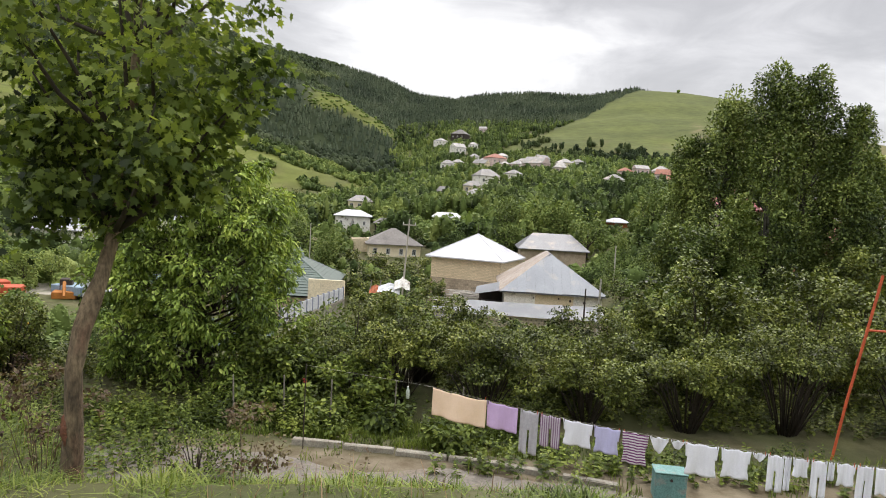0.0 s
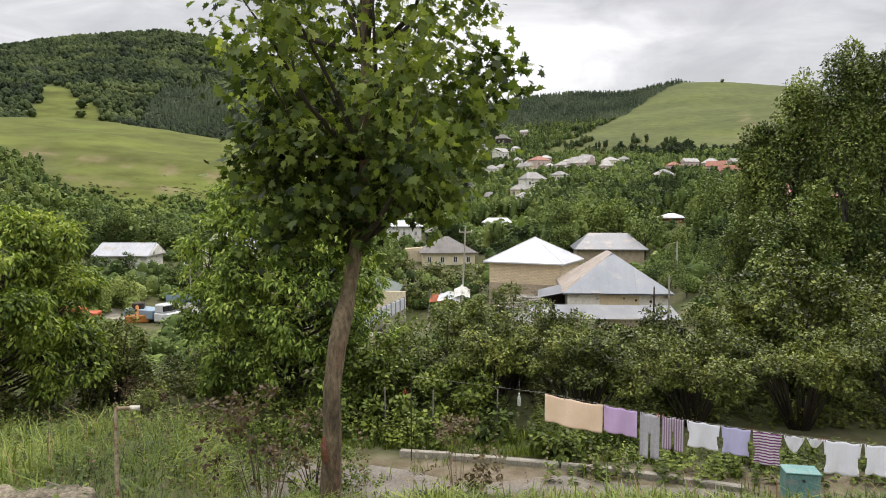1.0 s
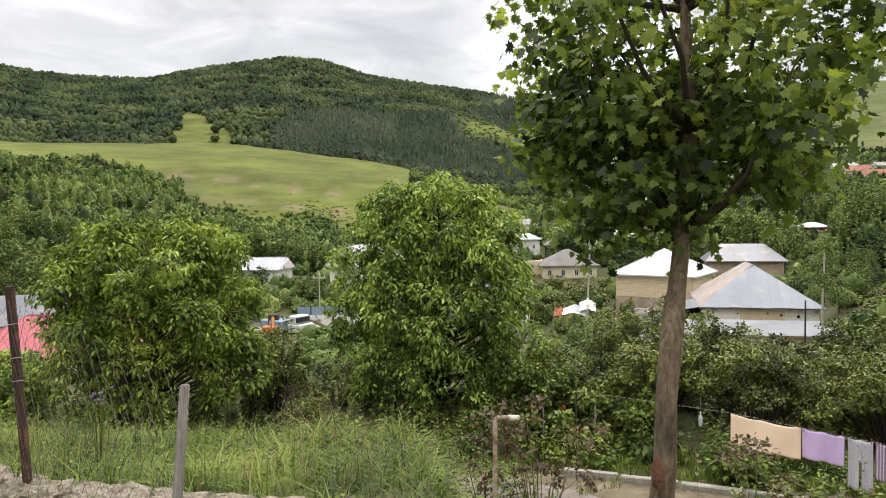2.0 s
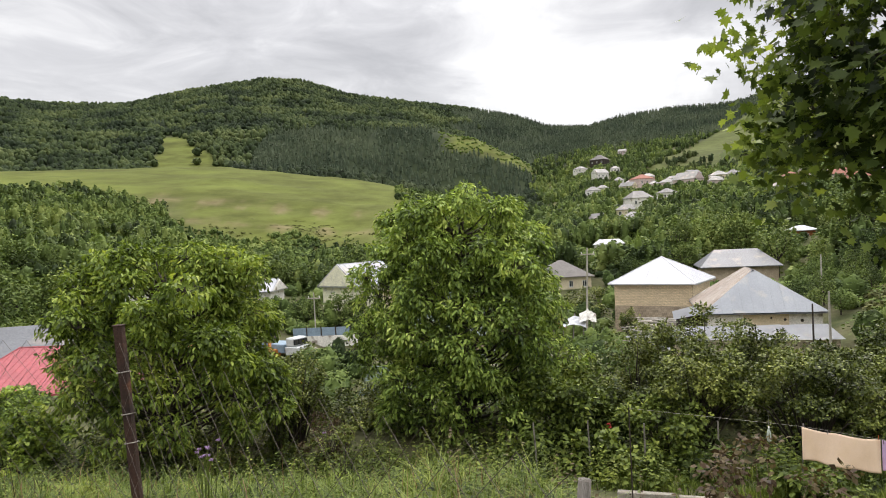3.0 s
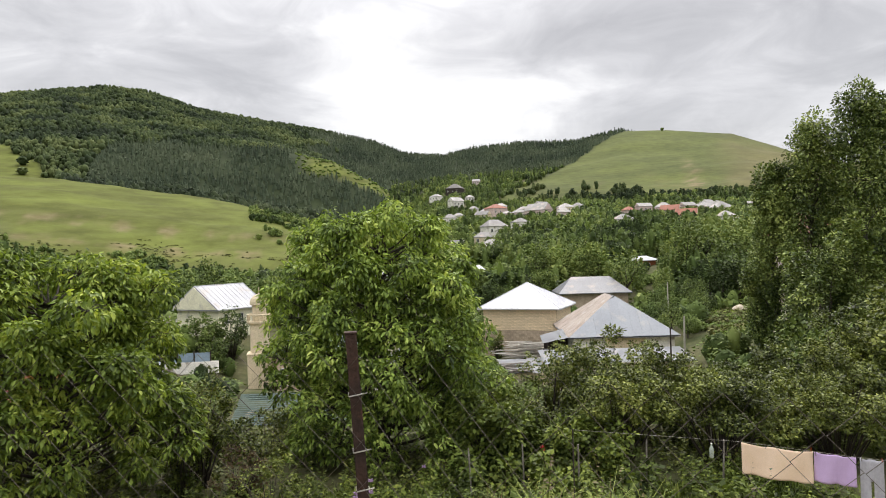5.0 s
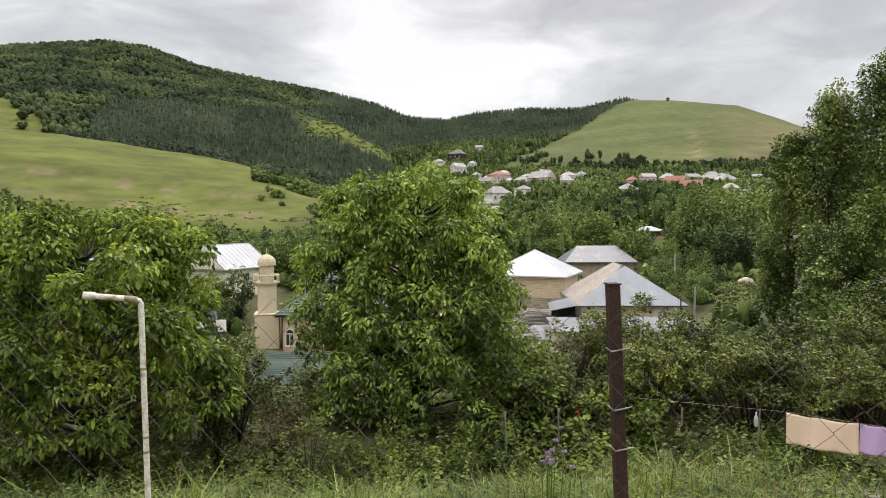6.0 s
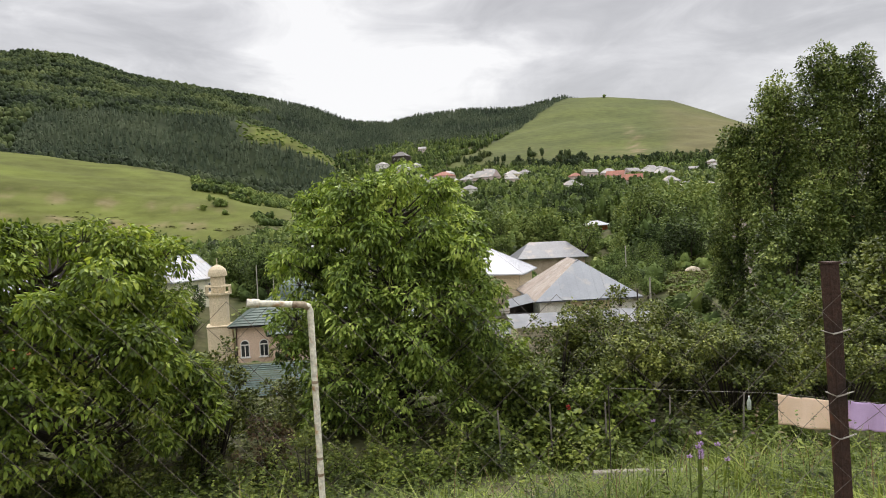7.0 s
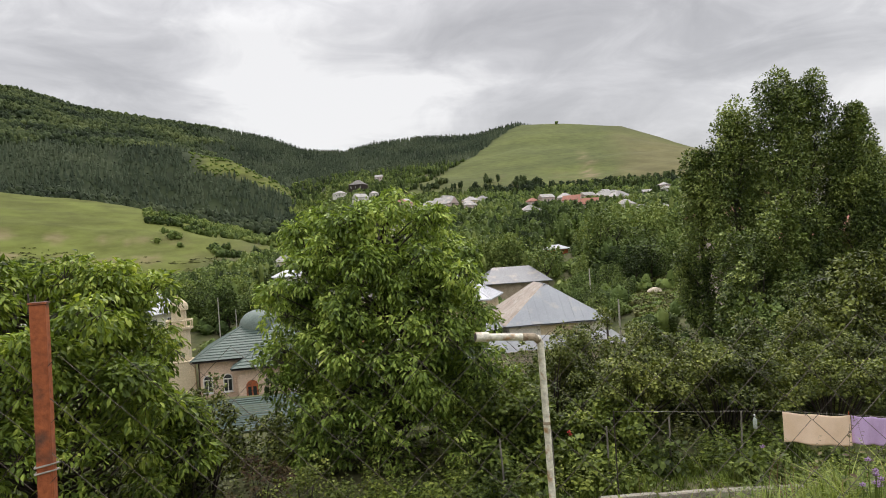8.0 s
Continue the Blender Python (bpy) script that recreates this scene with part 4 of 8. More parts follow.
# dark and russet shrubs between the walnuts
shrub("dogwood_bush", (-12.4, 18.8), (0.6, 0.7, 1.2), -2.3, 60, M_HEDGE, 2600, "thin dark dogwood with bare stems", leaf=(0.07, 0.12), base=-4.85, lumps=18)
shrub("dogwood_bush", (-12.3, 19.9), (1.0, 0.9, 1.5), -1.35, 94, M_HEDGE, 5200, "dark dogwood standing before the parked vehicles", leaf=(0.07, 0.12), base=-4.85, lumps=26)
shrub("dogwood_bush", (-10.8, 18.2), (0.8, 0.7, 0.9), -3.1, 68, M_RED_SHRUB, 1500, "russet dry dogwood with bare dark stems", leaf=(0.06, 0.1), base=-4.85, lumps=14)
shrub("dogwood_bush", (-12.8, 20.6), (0.9, 1.0, 1.2), -2.6, 61, M_HEDGE, 3600, "dark dogwood between the walnut trees", leaf=(0.07, 0.12), base=-4.85)
shrub("dogwood_bush", (-9.7, 16.6), (1.2, 0.8, 1.1), -3.1, 62, M_HEDGE, 3200, "dark leafy shrub below the bank", leaf=(0.05, 0.09), base=-4.85)
shrub("hazel_bush", (-4.6, 20.2), (1.5, 1.3, 1.6), -2.3, 63, M_WEED, 7000, "fresh green hazel bush beside the walnut", leaf=(0.1, 0.17), base=-4.85)
# dark leaf colour put in for the shade below the raised walnut crown
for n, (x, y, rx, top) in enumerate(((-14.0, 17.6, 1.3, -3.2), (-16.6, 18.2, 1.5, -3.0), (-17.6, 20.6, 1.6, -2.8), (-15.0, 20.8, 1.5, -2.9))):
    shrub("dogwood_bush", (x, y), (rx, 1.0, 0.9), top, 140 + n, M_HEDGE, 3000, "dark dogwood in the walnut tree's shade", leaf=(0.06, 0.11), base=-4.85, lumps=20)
shrub("hazel_bush", (-18.9, 16.4), (1.7, 1.5, 1.4), -2.5, 64, M_WALNUT_LIGHT, 7000, "light green hazel bush at the bank's foot", leaf=(0.1, 0.17), base=-4.7)
shrub("hazel_bush", (-21.5, 19.0), (1.6, 1.6, 1.4), -2.8, 65, M_WALNUT, 9000, "dark hazel bush by the red-roofed house", leaf=(0.1, 0.17), base=-4.8)
shrub("bramble_bush", (-11.2, 22.6), (1.7, 1.2, 1.1), -3.3, 69, M_HEDGE, 5200, "dark bramble between the walnut trees", leaf=(0.08, 0.13), base=-4.95)
shrub("bramble_bush", (-9.2, 23.4), (1.9, 1.2, 1.2), -3.1, 92, M_WEED, 5600, "green bramble behind the walnut tree", leaf=(0.08, 0.13), base=-4.95)
shrub("bramble_bush", (-4.9, 14.4), (1.5, 1.0, 0.9), -3.3, 66, M_WEED, 3600, "green bramble over the path's edge", leaf=(0.05, 0.09), base=-4.75)
shrub("bramble_bush", (-1.5, 12.9), (1.1, 0.8, 0.7), -3.7, 67, M_WEED, 3200, "low green bramble below the bank", leaf=(0.06, 0.1), base=-4.7)


def poplar(at, top, radius, seed, count, bare=0.05):
    """A tall poplar: steep limbs and leaves in upright plumes, from the share bare of its height up."""
    rng = np.random.default_rng(seed)
    z = float(ground_z(at[0], at[1])) - 0.2
    tree = thing("poplar_tree", "tall dark green poplar with plumed upright top", "tree", (at[0], at[1], z), 0, "poplar clump")
    h = top - z
    bm = bmesh.new()
    tube(bm, [(0, 0, 0), (0.1, 0, h * 0.25), (-0.1, 0.1, h * 0.55), (0, 0, h * 0.93)], [0.3, 0.22, 0.14, 0.03], 9)
    part("trunk", bm, M_BARK_PALE, tree, smooth_faces=True)
    plumes = 54
    ang, lev = np.arange(plumes) * 2.39996 + rng.normal(0, 0.5, plumes), np.sort(np.linspace(bare + 0.06, 0.95, plumes) + rng.normal(0, 0.015, plumes))
    lev[-1] = 0.93
    wide = radius * np.where(lev < 0.5, 0.85 + 0.25 * lev, np.clip(1.1 - 1.35 * (lev - 0.42), 0.14, 1)) * rng.uniform(0.45, 0.95, plumes)
    wide[-1] = 0.1
    mids = np.stack([np.cos(ang) * wide, np.sin(ang) * wide, lev * h - 0.6], 1)
    bm = bmesh.new()

    def joint(tip):
        return Vector((0, 0, max(h * 0.1, tip.z - 0.9 * math.hypot(tip.x, tip.y) - 0.8)))
    limbs(bm, list(mids), joint, 0.06, rng, 5, -0.04)
    part("limb", bm, M_BARK_PALE, tree, smooth_faces=True)
    pick = rng.integers(0, plumes, count)
    d = rng.normal(size=(count, 3))
    d /= np.linalg.norm(d, axis=1, keepdims=True)
    size = np.stack([np.full(plumes, 0.74), np.full(plumes, 0.74), np.full(plumes, 1.4)], 1) * rng.uniform(0.75, 1.25, (plumes, 1)) * (radius / 2.3)
    p = mids[pick] + d * size[pick] * rng.uniform(0.3, 1, (count, 1)) ** 0.5
    keep = (p[:, 2] < h) & ((waves(p[:, 0] + 3 * p[:, 1], p[:, 2], 1.5, seed) < 0.55) | (p[:, 2] < 0.45 * h))      # gaps in the crown
    p, w = p[keep], d[keep]
    v, f = spread(LEAF, LEAF_F, p, leaf_turns(rng, w, 0.2), rng.uniform(0.15, 0.26, len(p)))
    arrays("leaves", v, f, M_POPLAR, tree)


for n, (x, y, top, rad, bare) in enumerate(((17.2, 47.6, 7.5, 1.9, 0.05), (19.3, 46.4, 10.4, 2.4, 0.4), (21.1, 43.9, 11.9, 2.5, 0.05), (23.4, 44.0, 11.7, 2.2, 0.05), (25.4, 42.6, 9.4, 2.1, 0.05), (27.3, 43.6, 6.6, 1.9, 0.05))):
    poplar((x, y), top, rad, 70 + n, 34000 if bare < 0.4 else 22000, bare)
shrub("poplar_shoot", (17.5, 38.9), (1.1, 1.1, 4.6), 3.3, 77, M_VILLAGE, 6500, "lighter young poplar shoots before the tall clump", "tree", (0.15, 0.25), base=-6.0, lumps=24)
shrub("poplar_shoot", (17.0, 43.4), (1.6, 1.4, 3.6), 1.2, 76, M_POPLAR, 7000, "dark poplar shoots at the clump's edge", "tree", (0.13, 0.22), base=-6.4, lumps=24)
shrub("mulberry_tree", (15.2, 38.6), (2.3, 2.0, 4.2), 1.4, 78, M_POPLAR, 12000, "dark bush at the poplars' foot", "shrub", (0.14, 0.22), base=-6.5)
shrub("mulberry_tree", (23.5, 36.0), (3.2, 2.4, 3.2), 0.7, 79, M_HEDGE, 12000, "grey-green bush at the poplars' foot", "shrub", (0.14, 0.22), base=-6.0)
shrub("mulberry_tree", (29.5, 38.0), (3.6, 2.6, 3.4), 1.6, 80, M_HEDGE, 12000, "wide bush beside the brick house", "shrub", (0.14, 0.24), base=-6.0)
shrub("dark_bush", (0.6, 72.6), (0.9, 0.9, 1.4), -7.0, 83, M_HEDGE, 2500, "small dark bush by the brick house corner", "shrub", (0.12, 0.2), base=-9.9)
for n, (x, y, rx, top) in enumerate(((-10.2, 86.0, 2.6, -7.5), (-6.8, 87.0, 2.7, -7.5), (-3.2, 87.0, 2.5, -7.9), (-4.8, 96.0, 2.6, -8.3), (-8.6, 98.0, 2.6, -8.4), (-1.2, 98.0, 2.6, -8.2), (-12.2, 99.0, 2.6, -8.3))):
    shrub("dark_bush", (x, y), (rx, 2.0, 2.2), top, 84 + n, M_HEDGE, 2600, "dense dark bush on the slope before the cream house", "shrub", (0.2, 0.34), base=float(ground_z(x, y)) - 0.2)
shrub("mulberry_tree", (12.0, 33.0), (2.4, 1.8, 2.3), -3.1, 81, M_HEDGE, 8000, "low bush on the slope below the poplars", "shrub", (0.12, 0.2), base=-7.2)


for n, (x, y, rx, top) in enumerate(((-47.5, 86.0, 2.0, -5.0), (-51.5, 86.5, 2.2, -5.1), (-36.4, 79.5, 2.4, -5.3), (-32.4, 80.5, 2.2, -4.9), (-29.2, 81.0, 2.4, -4.4), (-38.5, 83.0, 2.4, -5.0), (-30.4, 78.0, 1.6, -6.6))):
    shrub("dark_bush", (x, y), (rx, 1.8, 2.0), top, 110 + n, (M_VILLAGE, M_WOODS)[n % 2], 2600, "leafy bush before the pale-roofed houses", "shrub", (0.18, 0.3), base=float(ground_z(x, y)) - 0.2)


# ---- grass and weeds ----
def grass(name, label, count, area, tall, material, seed, width=0.012, keep=None, lean=0.35):
    rng = np.random.default_rng(seed)
    x, y = rng.uniform(area[0], area[1], count), rng.uniform(area[2], area[3], count)
    dense = waves(x, y, 1.1, seed) + 0.6 * waves(x, y, 0.35, seed + 1)
    ok = dense > rng.uniform(-1.9, 0.0, count)
    if keep is not None:
        ok &= keep(x, y)
    x, y, dense = x[ok], y[ok], dense[ok]
    n = len(x)
    hgt = rng.uniform(*tall, n) * (0.62 + 0.5 * dense) * (0.8 + 0.5 * rng.uniform(0, 1, n) ** 4) * (0.45 + 0.55 * np.maximum(smooth(-3.0, -4.6, x), smooth(10, 11, y)))
    a, s = rng.uniform(0, 6.28, n), rng.uniform(0.05, lean * 2, n)
    t = np.zeros((n, 6, 3))
    wx = np.stack([np.cos(a + 1.57), np.sin(a + 1.57), 0 * a], 1) * width * rng.uniform(0.6, 1.5, (n, 1))
    bend = np.stack([np.cos(a) * s, np.sin(a) * s, 0 * a], 1)
    base = np.stack([x, y, ground_z(x, y) - 0.03], 1)
    up = np.array([0, 0, 1.0])
    for k, (sgn, lv) in enumerate(((-1, 0), (1, 0), (0.8, 0.55), (-0.8, 0.55), (0.15, 1), (-0.15, 1))):
        t[:, k] = base + sgn * wx + (up * lv * (1 - 0.25 * s[:, None] * lv) + bend * lv ** 2) * hgt[:, None]
    f = (np.asarray(BLADE_F)[None] + (np.arange(n) * 6)[:, None, None]).reshape(-1, 4)
    ob = arrays(name, t.reshape(-1, 3), f, material)
    return tagged(ob, label, "grass", kind="stuff")


def on_bank(x, y):
    left = smooth(-3.1, -4.7, x)
    ragged = 0.7 * waves(x, y, 1.7, 27) + 0.35 * waves(x, y, 0.6, 28)
    return (y > 3.35 + 1.12 * left + 0.2 * ragged) & (y < 5.5 + 3.6 * left + ragged) & (x < 1.2 + ragged)


grass("tall_grass", "tall uncut green grass on the bank", 150000, (-16, 2.5, 2.9, 10.5), (0.14, 0.46), M_GRASS, 5, 0.0046, on_bank, 1.1)
grass("dry_grass", "dry straw-coloured stalks in the bank's grass", 4200, (-16, 2.5, 3.2, 10.0), (0.35, 0.66), M_DRY, 6, 0.0026, on_bank)
grass("yard_grass", "rough grass and weeds along the yard and below the bank", 42000, (-21, 14, 11.5, 22.5), (0.15, 0.45), M_GRASS, 7, 0.012, lambda x, y: ((y > 16.9 - 0.1 * x) & (y < 18.6 - 0.06 * x)) | (waves(x, y, 1.6, 9) > 0.35) & (y < 16.9 - 0.1 * x))

grass("yard_grass", "uncut grass between the kerb and the garden plants", 26000, (-9, 3, 16.4, 19.2), (0.16, 0.42), M_GRASS, 8, 0.009, lambda x, y: (y > 16.95 - 0.1 * x) & (y < 19.0 - 0.05 * x))


def weeds(name, label, count, area, tall, material, seed, keep=None, leaf=(0.06, 0.12), category="weeds"):
    """Leafy stalks: leaves set round a leaning stem."""
    rng = np.random.default_rng(seed)
    x, y = rng.uniform(area[0], area[1], count), rng.uniform(area[2], area[3], count)
    if keep is not None:
        ok = keep(x, y)
        x, y = x[ok], y[ok]
    n, per = len(x), 16
    hgt = rng.uniform(*tall, n)
    foot = np.stack([x, y, ground_z(x, y)], 1)
    leanv = np.concatenate([rng.normal(0, 0.16, (n, 2)), np.ones((n, 1))], 1)
    lv = np.tile(np.linspace(0.12, 1, per), (n, 1))
    at = foot[:, None] + leanv[:, None] * (lv * hgt[:, None])[..., None]
    a = rng.uniform(0, 6.28, (n, per))
    tip = np.stack([np.cos(a), np.sin(a), rng.uniform(-0.5, 0.5, (n, per))], 2)
    size = rng.uniform(*leaf, (n, per)) * (1.25 - 0.7 * lv)
    tip = tip.reshape(-1, 3)
    v, f = spread(LONG_LEAF * np.array([1.6, 1, 1]), LONG_F, at.reshape(-1, 3), basis(tip, np.array([0, 0, 1.0]) + rng.normal(0, 0.3, tip.shape)), size.ravel())
    stalk = np.zeros((n, 4, 3))
    turn = rng.uniform(0, 3.14, n)
    half = np.stack([np.cos(turn), np.sin(turn), 0 * turn], 1) * 0.05 * leaf[0]
    for k, (sgn, lv1) in enumerate(((-1, 0), (1, 0), (0.5, 1), (-0.5, 1))):
        stalk[:, k] = foot + leanv * (lv1 * hgt[:, None]) + sgn * half
    quads = np.arange(4 * n).reshape(n, 4) + len(v)
    f = np.asarray(f)
    if f.shape[1] == 3:
        quads = np.concatenate([quads[:, [0, 1, 2]], quads[:, [0, 2, 3]]])
    ob = arrays(name, np.concatenate([v, stalk.reshape(-1, 3)]), np.concatenate([f, quads]), material)
    return tagged(ob, label, category, kind="stuff")


weeds("nettle_bed", "bed of fresh green nettles and burdock behind the kerb", 620, (-6.5, 3.5, 17.3, 20.2), (0.35, 0.95), M_WEED, 12, lambda x, y: waves(x, y, 1.7, 18) > -0.25, (0.09, 0.19))
weeds("nettle_bed", "green weeds under the clothes line", 260, (0.2, 10.5, 15.4, 17.6), (0.25, 0.7), M_WEED, 13, leaf=(0.1, 0.2))
weeds("nettle_bed", "weeds along the foot of the walnut trees", 700, (-20, -6, 14.5, 18.5), (0.4, 0.9), M_WEED, 14, leaf=(0.1, 0.2))
weeds("bank_weeds", "leafy herbs standing in the bank's grass", 260, (-15, -2.9, 5.2, 9.5), (0.25, 0.5), M_WEED, 26, on_bank, (0.03, 0.07))
weeds("bank_weeds", "broad-leaved weeds in the bank's grass", 1000, (-15, 1.5, 3.4, 9.5), (0.12, 0.46), M_WEED, 15, lambda x, y: on_bank(x, y) & (x < -2.9), (0.02, 0.055))
weeds("nettle_bed", "nettles and saplings on the slope below the maple", 230, (-5.2, 0.2, 7.6, 12.4), (0.4, 0.95), M_WEED, 24, lambda x, y: waves(x, y, 1.5, 29) > 0.1, (0.07, 0.15))
weeds("dry_weeds", "brown withered stalks on the slope below the maple", 90, (-5.2, -0.6, 7.0, 12.0), (0.3, 0.75), M_RED_SHRUB, 25, lambda x, y: waves(x, y, 1.5, 29) < 0.3, (0.03, 0.08))
weeds("dry_weeds", "withered brown weed stalks on the bank", 45, (-4.2, -0.4, 4.2, 6.5), (0.3, 0.6), M_RED_SHRUB, 16, on_bank, (0.02, 0.05))
# dark plum leaf colour here stands in for shade under the boughs
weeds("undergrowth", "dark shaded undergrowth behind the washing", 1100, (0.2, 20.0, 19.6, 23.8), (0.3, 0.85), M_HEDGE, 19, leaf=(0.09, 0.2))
# the same dark leaf colour carries the shade between the walnuts
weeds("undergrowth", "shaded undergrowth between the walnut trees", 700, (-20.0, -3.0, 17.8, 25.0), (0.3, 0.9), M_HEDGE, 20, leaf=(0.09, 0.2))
# ---- buildings of the valley floor ----
def roof_faces(w, d, rise, ridge, over, z):
    """Corners of a hip roof centred on the origin, ridge along x: eave corners and ridge ends."""
    a, b = w / 2 + over, d / 2 + over
    e = [Vector((-a, -b, z)), Vector((a, -b, z)), Vector((a, b, z)), Vector((-a, b, z))]
    r = [Vector((-ridge / 2, 0, z + rise)), Vector((ridge / 2, 0, z + rise))]
    return e, r


def hip_roof(w, d, rise, ridge, over, z, material, parent, thick=0.1, name="roof", label="", seam=0.0, seam_material=None):
    e, r = roof_faces(w, d, rise, ridge, over, z)
    bm = bmesh.new()
    top = [bm.verts.new(v) for v in e]
    low = [bm.verts.new(v - Vector((0, 0, thick))) for v in e]
    t = [bm.verts.new(v) for v in r]
    if ridge < 0.05:
        bm.verts.remove(t[1])
        t[1] = t[0]
        for i in range(4):
            bm.faces.new((top[i], top[(i + 1) % 4], t[0]))
    else:
        bm.faces.new((top[0], top[1], t[1], t[0]))
        bm.faces.new((top[1], top[2], t[1]))
        bm.faces.new((top[2], top[3], t[0], t[1]))
        bm.faces.new((top[3], top[0], t[0]))
    for i in range(4):
        bm.faces.new((low[i], low[(i + 1) % 4], top[(i + 1) % 4], top[i]))
    bm.faces.new(low)
    roof = part(name, bm, material, parent, label)
    if seam:
        sides = ((e[0], e[1], r[1], r[0]), (e[1], e[2], r[1], r[1]), (e[2], e[3], r[0], r[1]), (e[3], e[0], r[0], r[0]))
        for A, B, C, D in sides:
            along, span = (B - A).normalized(), (B - A).length
            mid = (C + D) / 2
            up = (mid - A) - along * (mid - A).dot(along)
            rise_v = up.copy()
            cu, du = (C - A).dot(along), (D - A).dot(along)
            normal = along.cross(up).normalized()
            u = seam * 0.5
            while u < span:
                f = 1.0
                if u < du:
                    f = u / max(du, 1e-3)
                elif u > cu:
                    f = (span - u) / max(span - cu, 1e-3)
                if f > 0.03:
                    p, q = A + along * u, A + along * u + rise_v * f
                    bm = bmesh.new()
                    tube(bm, [p + normal * 0.012, q + normal * 0.012], 0.022, 4)
                    part("roof_seam", bm, seam_material or material, roof)
                u += seam
        bm = bmesh.new()
        for a, b in [(e[0], r[0]), (e[1], r[1]), (e[2], r[1]), (e[3], r[0]), (r[0], r[1])]:
            if (a - b).length > 0.1:
                tube(bm, [a, b], 0.06, 5)
        part("ridge_cap", bm, seam_material or material, roof)
    return roof


def window(parent, x, y, z, w, h, arched=False, frame=M_WHITE_FRAME, bars=1, pane=M_GLASS, deep=0.12):
    """A window in a wall that faces -y: frame proud of the wall, pane set back, sill below."""
    bm = bmesh.new()
    t = 0.07
    box(bm, x - w / 2, x - w / 2 + t, y - 0.05, y + deep, z, z + h)
    box(bm, x + w / 2 - t, x + w / 2, y - 0.05, y + deep, z, z + h)
    box(bm, x - w / 2 + t, x + w / 2 - t, y - 0.05, y + deep, z, z + t)
    if not arched:
        box(bm, x - w / 2 + t, x + w / 2 - t, y - 0.05, y + deep, z + h - t, z + h)
    for k in range(bars):
        bx = x - w / 2 + w * (k + 1) / (bars + 1)
        box(bm, bx - 0.03, bx + 0.03, y - 0.045, y + deep, z + t, z + h - t)
    if arched:
        box(bm, x - w / 2 + t, x + w / 2 - t, y - 0.045, y + deep, z + h * 0.92, z + h)
        pts = [(x + (w / 2 - t / 2) * math.cos(a), y - 0.0, z + h + (w / 2 - t / 2) * math.sin(a)) for a in np.linspace(0, math.pi, 10)]
        tube(bm, pts, 0.05, 5)
    frame_ob = part("window", bm, frame, parent)
    bm = bmesh.new()
    box(bm, x - w / 2 + 0.02, x + w / 2 - 0.02, y - 0.028, y + 0.02, z + 0.02, z + h)
    if arched:
        ring = [bm.verts.new((x + (w / 2 - 0.05) * math.cos(a), y - 0.028, z + h + (w / 2 - 0.05) * math.sin(a))) for a in np.linspace(0, math.pi, 12)]
        bm.faces.new(ring)
    part("pane", bm, pane, frame_ob)
    bm = bmesh.new()
    box(bm, x - w / 2 - 0.06, x + w / 2 + 0.06, y - 0.12, y + 0.02, z - 0.07, z)
    part("sill", bm, frame, frame_ob)
    return frame_ob


def walls(bm, w, d, z0, z1, thick=0.3):
    """Four walls with thickness round a hollow."""
    box(bm, -w / 2, w / 2, -d / 2, -d / 2 + thick, z0, z1)
    box(bm, -w / 2, w / 2, d / 2 - thick, d / 2, z0, z1)
    box(bm, -w / 2, -w / 2 + thick, -d / 2 + thick, d / 2 - thick, z0, z1)
    box(bm, w / 2 - thick, w / 2, -d / 2 + thick, d / 2 - thick, z0, z1)


def courses(parent, w, y, z0, z1, rows, length, material, side=0, seed=3, name="brick", proud=0.03):
    """Blocks laid in courses on a wall face; side 0: facing -y at y, side 1: facing +x at x = y."""
    rng = random.Random(seed)
    h = (z1 - z0) / rows
    shared = {}
    for row in range(rows):
        u = -w / 2 - (length * 0.5 if row % 2 else 0)
        while u < w / 2 - 0.05:
            a, b = max(u, -w / 2), min(u + length, w / 2)
            key = (round(b - a, 2), side)
            if b - a > 0.08:
                if key not in shared:
                    bm = bmesh.new()
                    g = (b - a) / 2 - 0.014
                    if side == 0:
                        box(bm, -g, g, -proud, 0.01, 0.014, h - 0.014)
                    else:
                        box(bm, -0.01, proud, -g, g, 0.014, h - 0.014)
                    me = bpy.data.meshes.new(name)
                    bm.to_mesh(me)
                    bm.free()
                    me.materials.append(material)
                    shared[key] = me
                ob = new(name, shared[key])
                ob.parent = parent
                off = rng.uniform(-0.008, 0.008)
                ob.location = ((a + b) / 2, y + off, z0 + row * h) if side == 0 else (y + off, (a + b) / 2, z0 + row * h)
            u += length


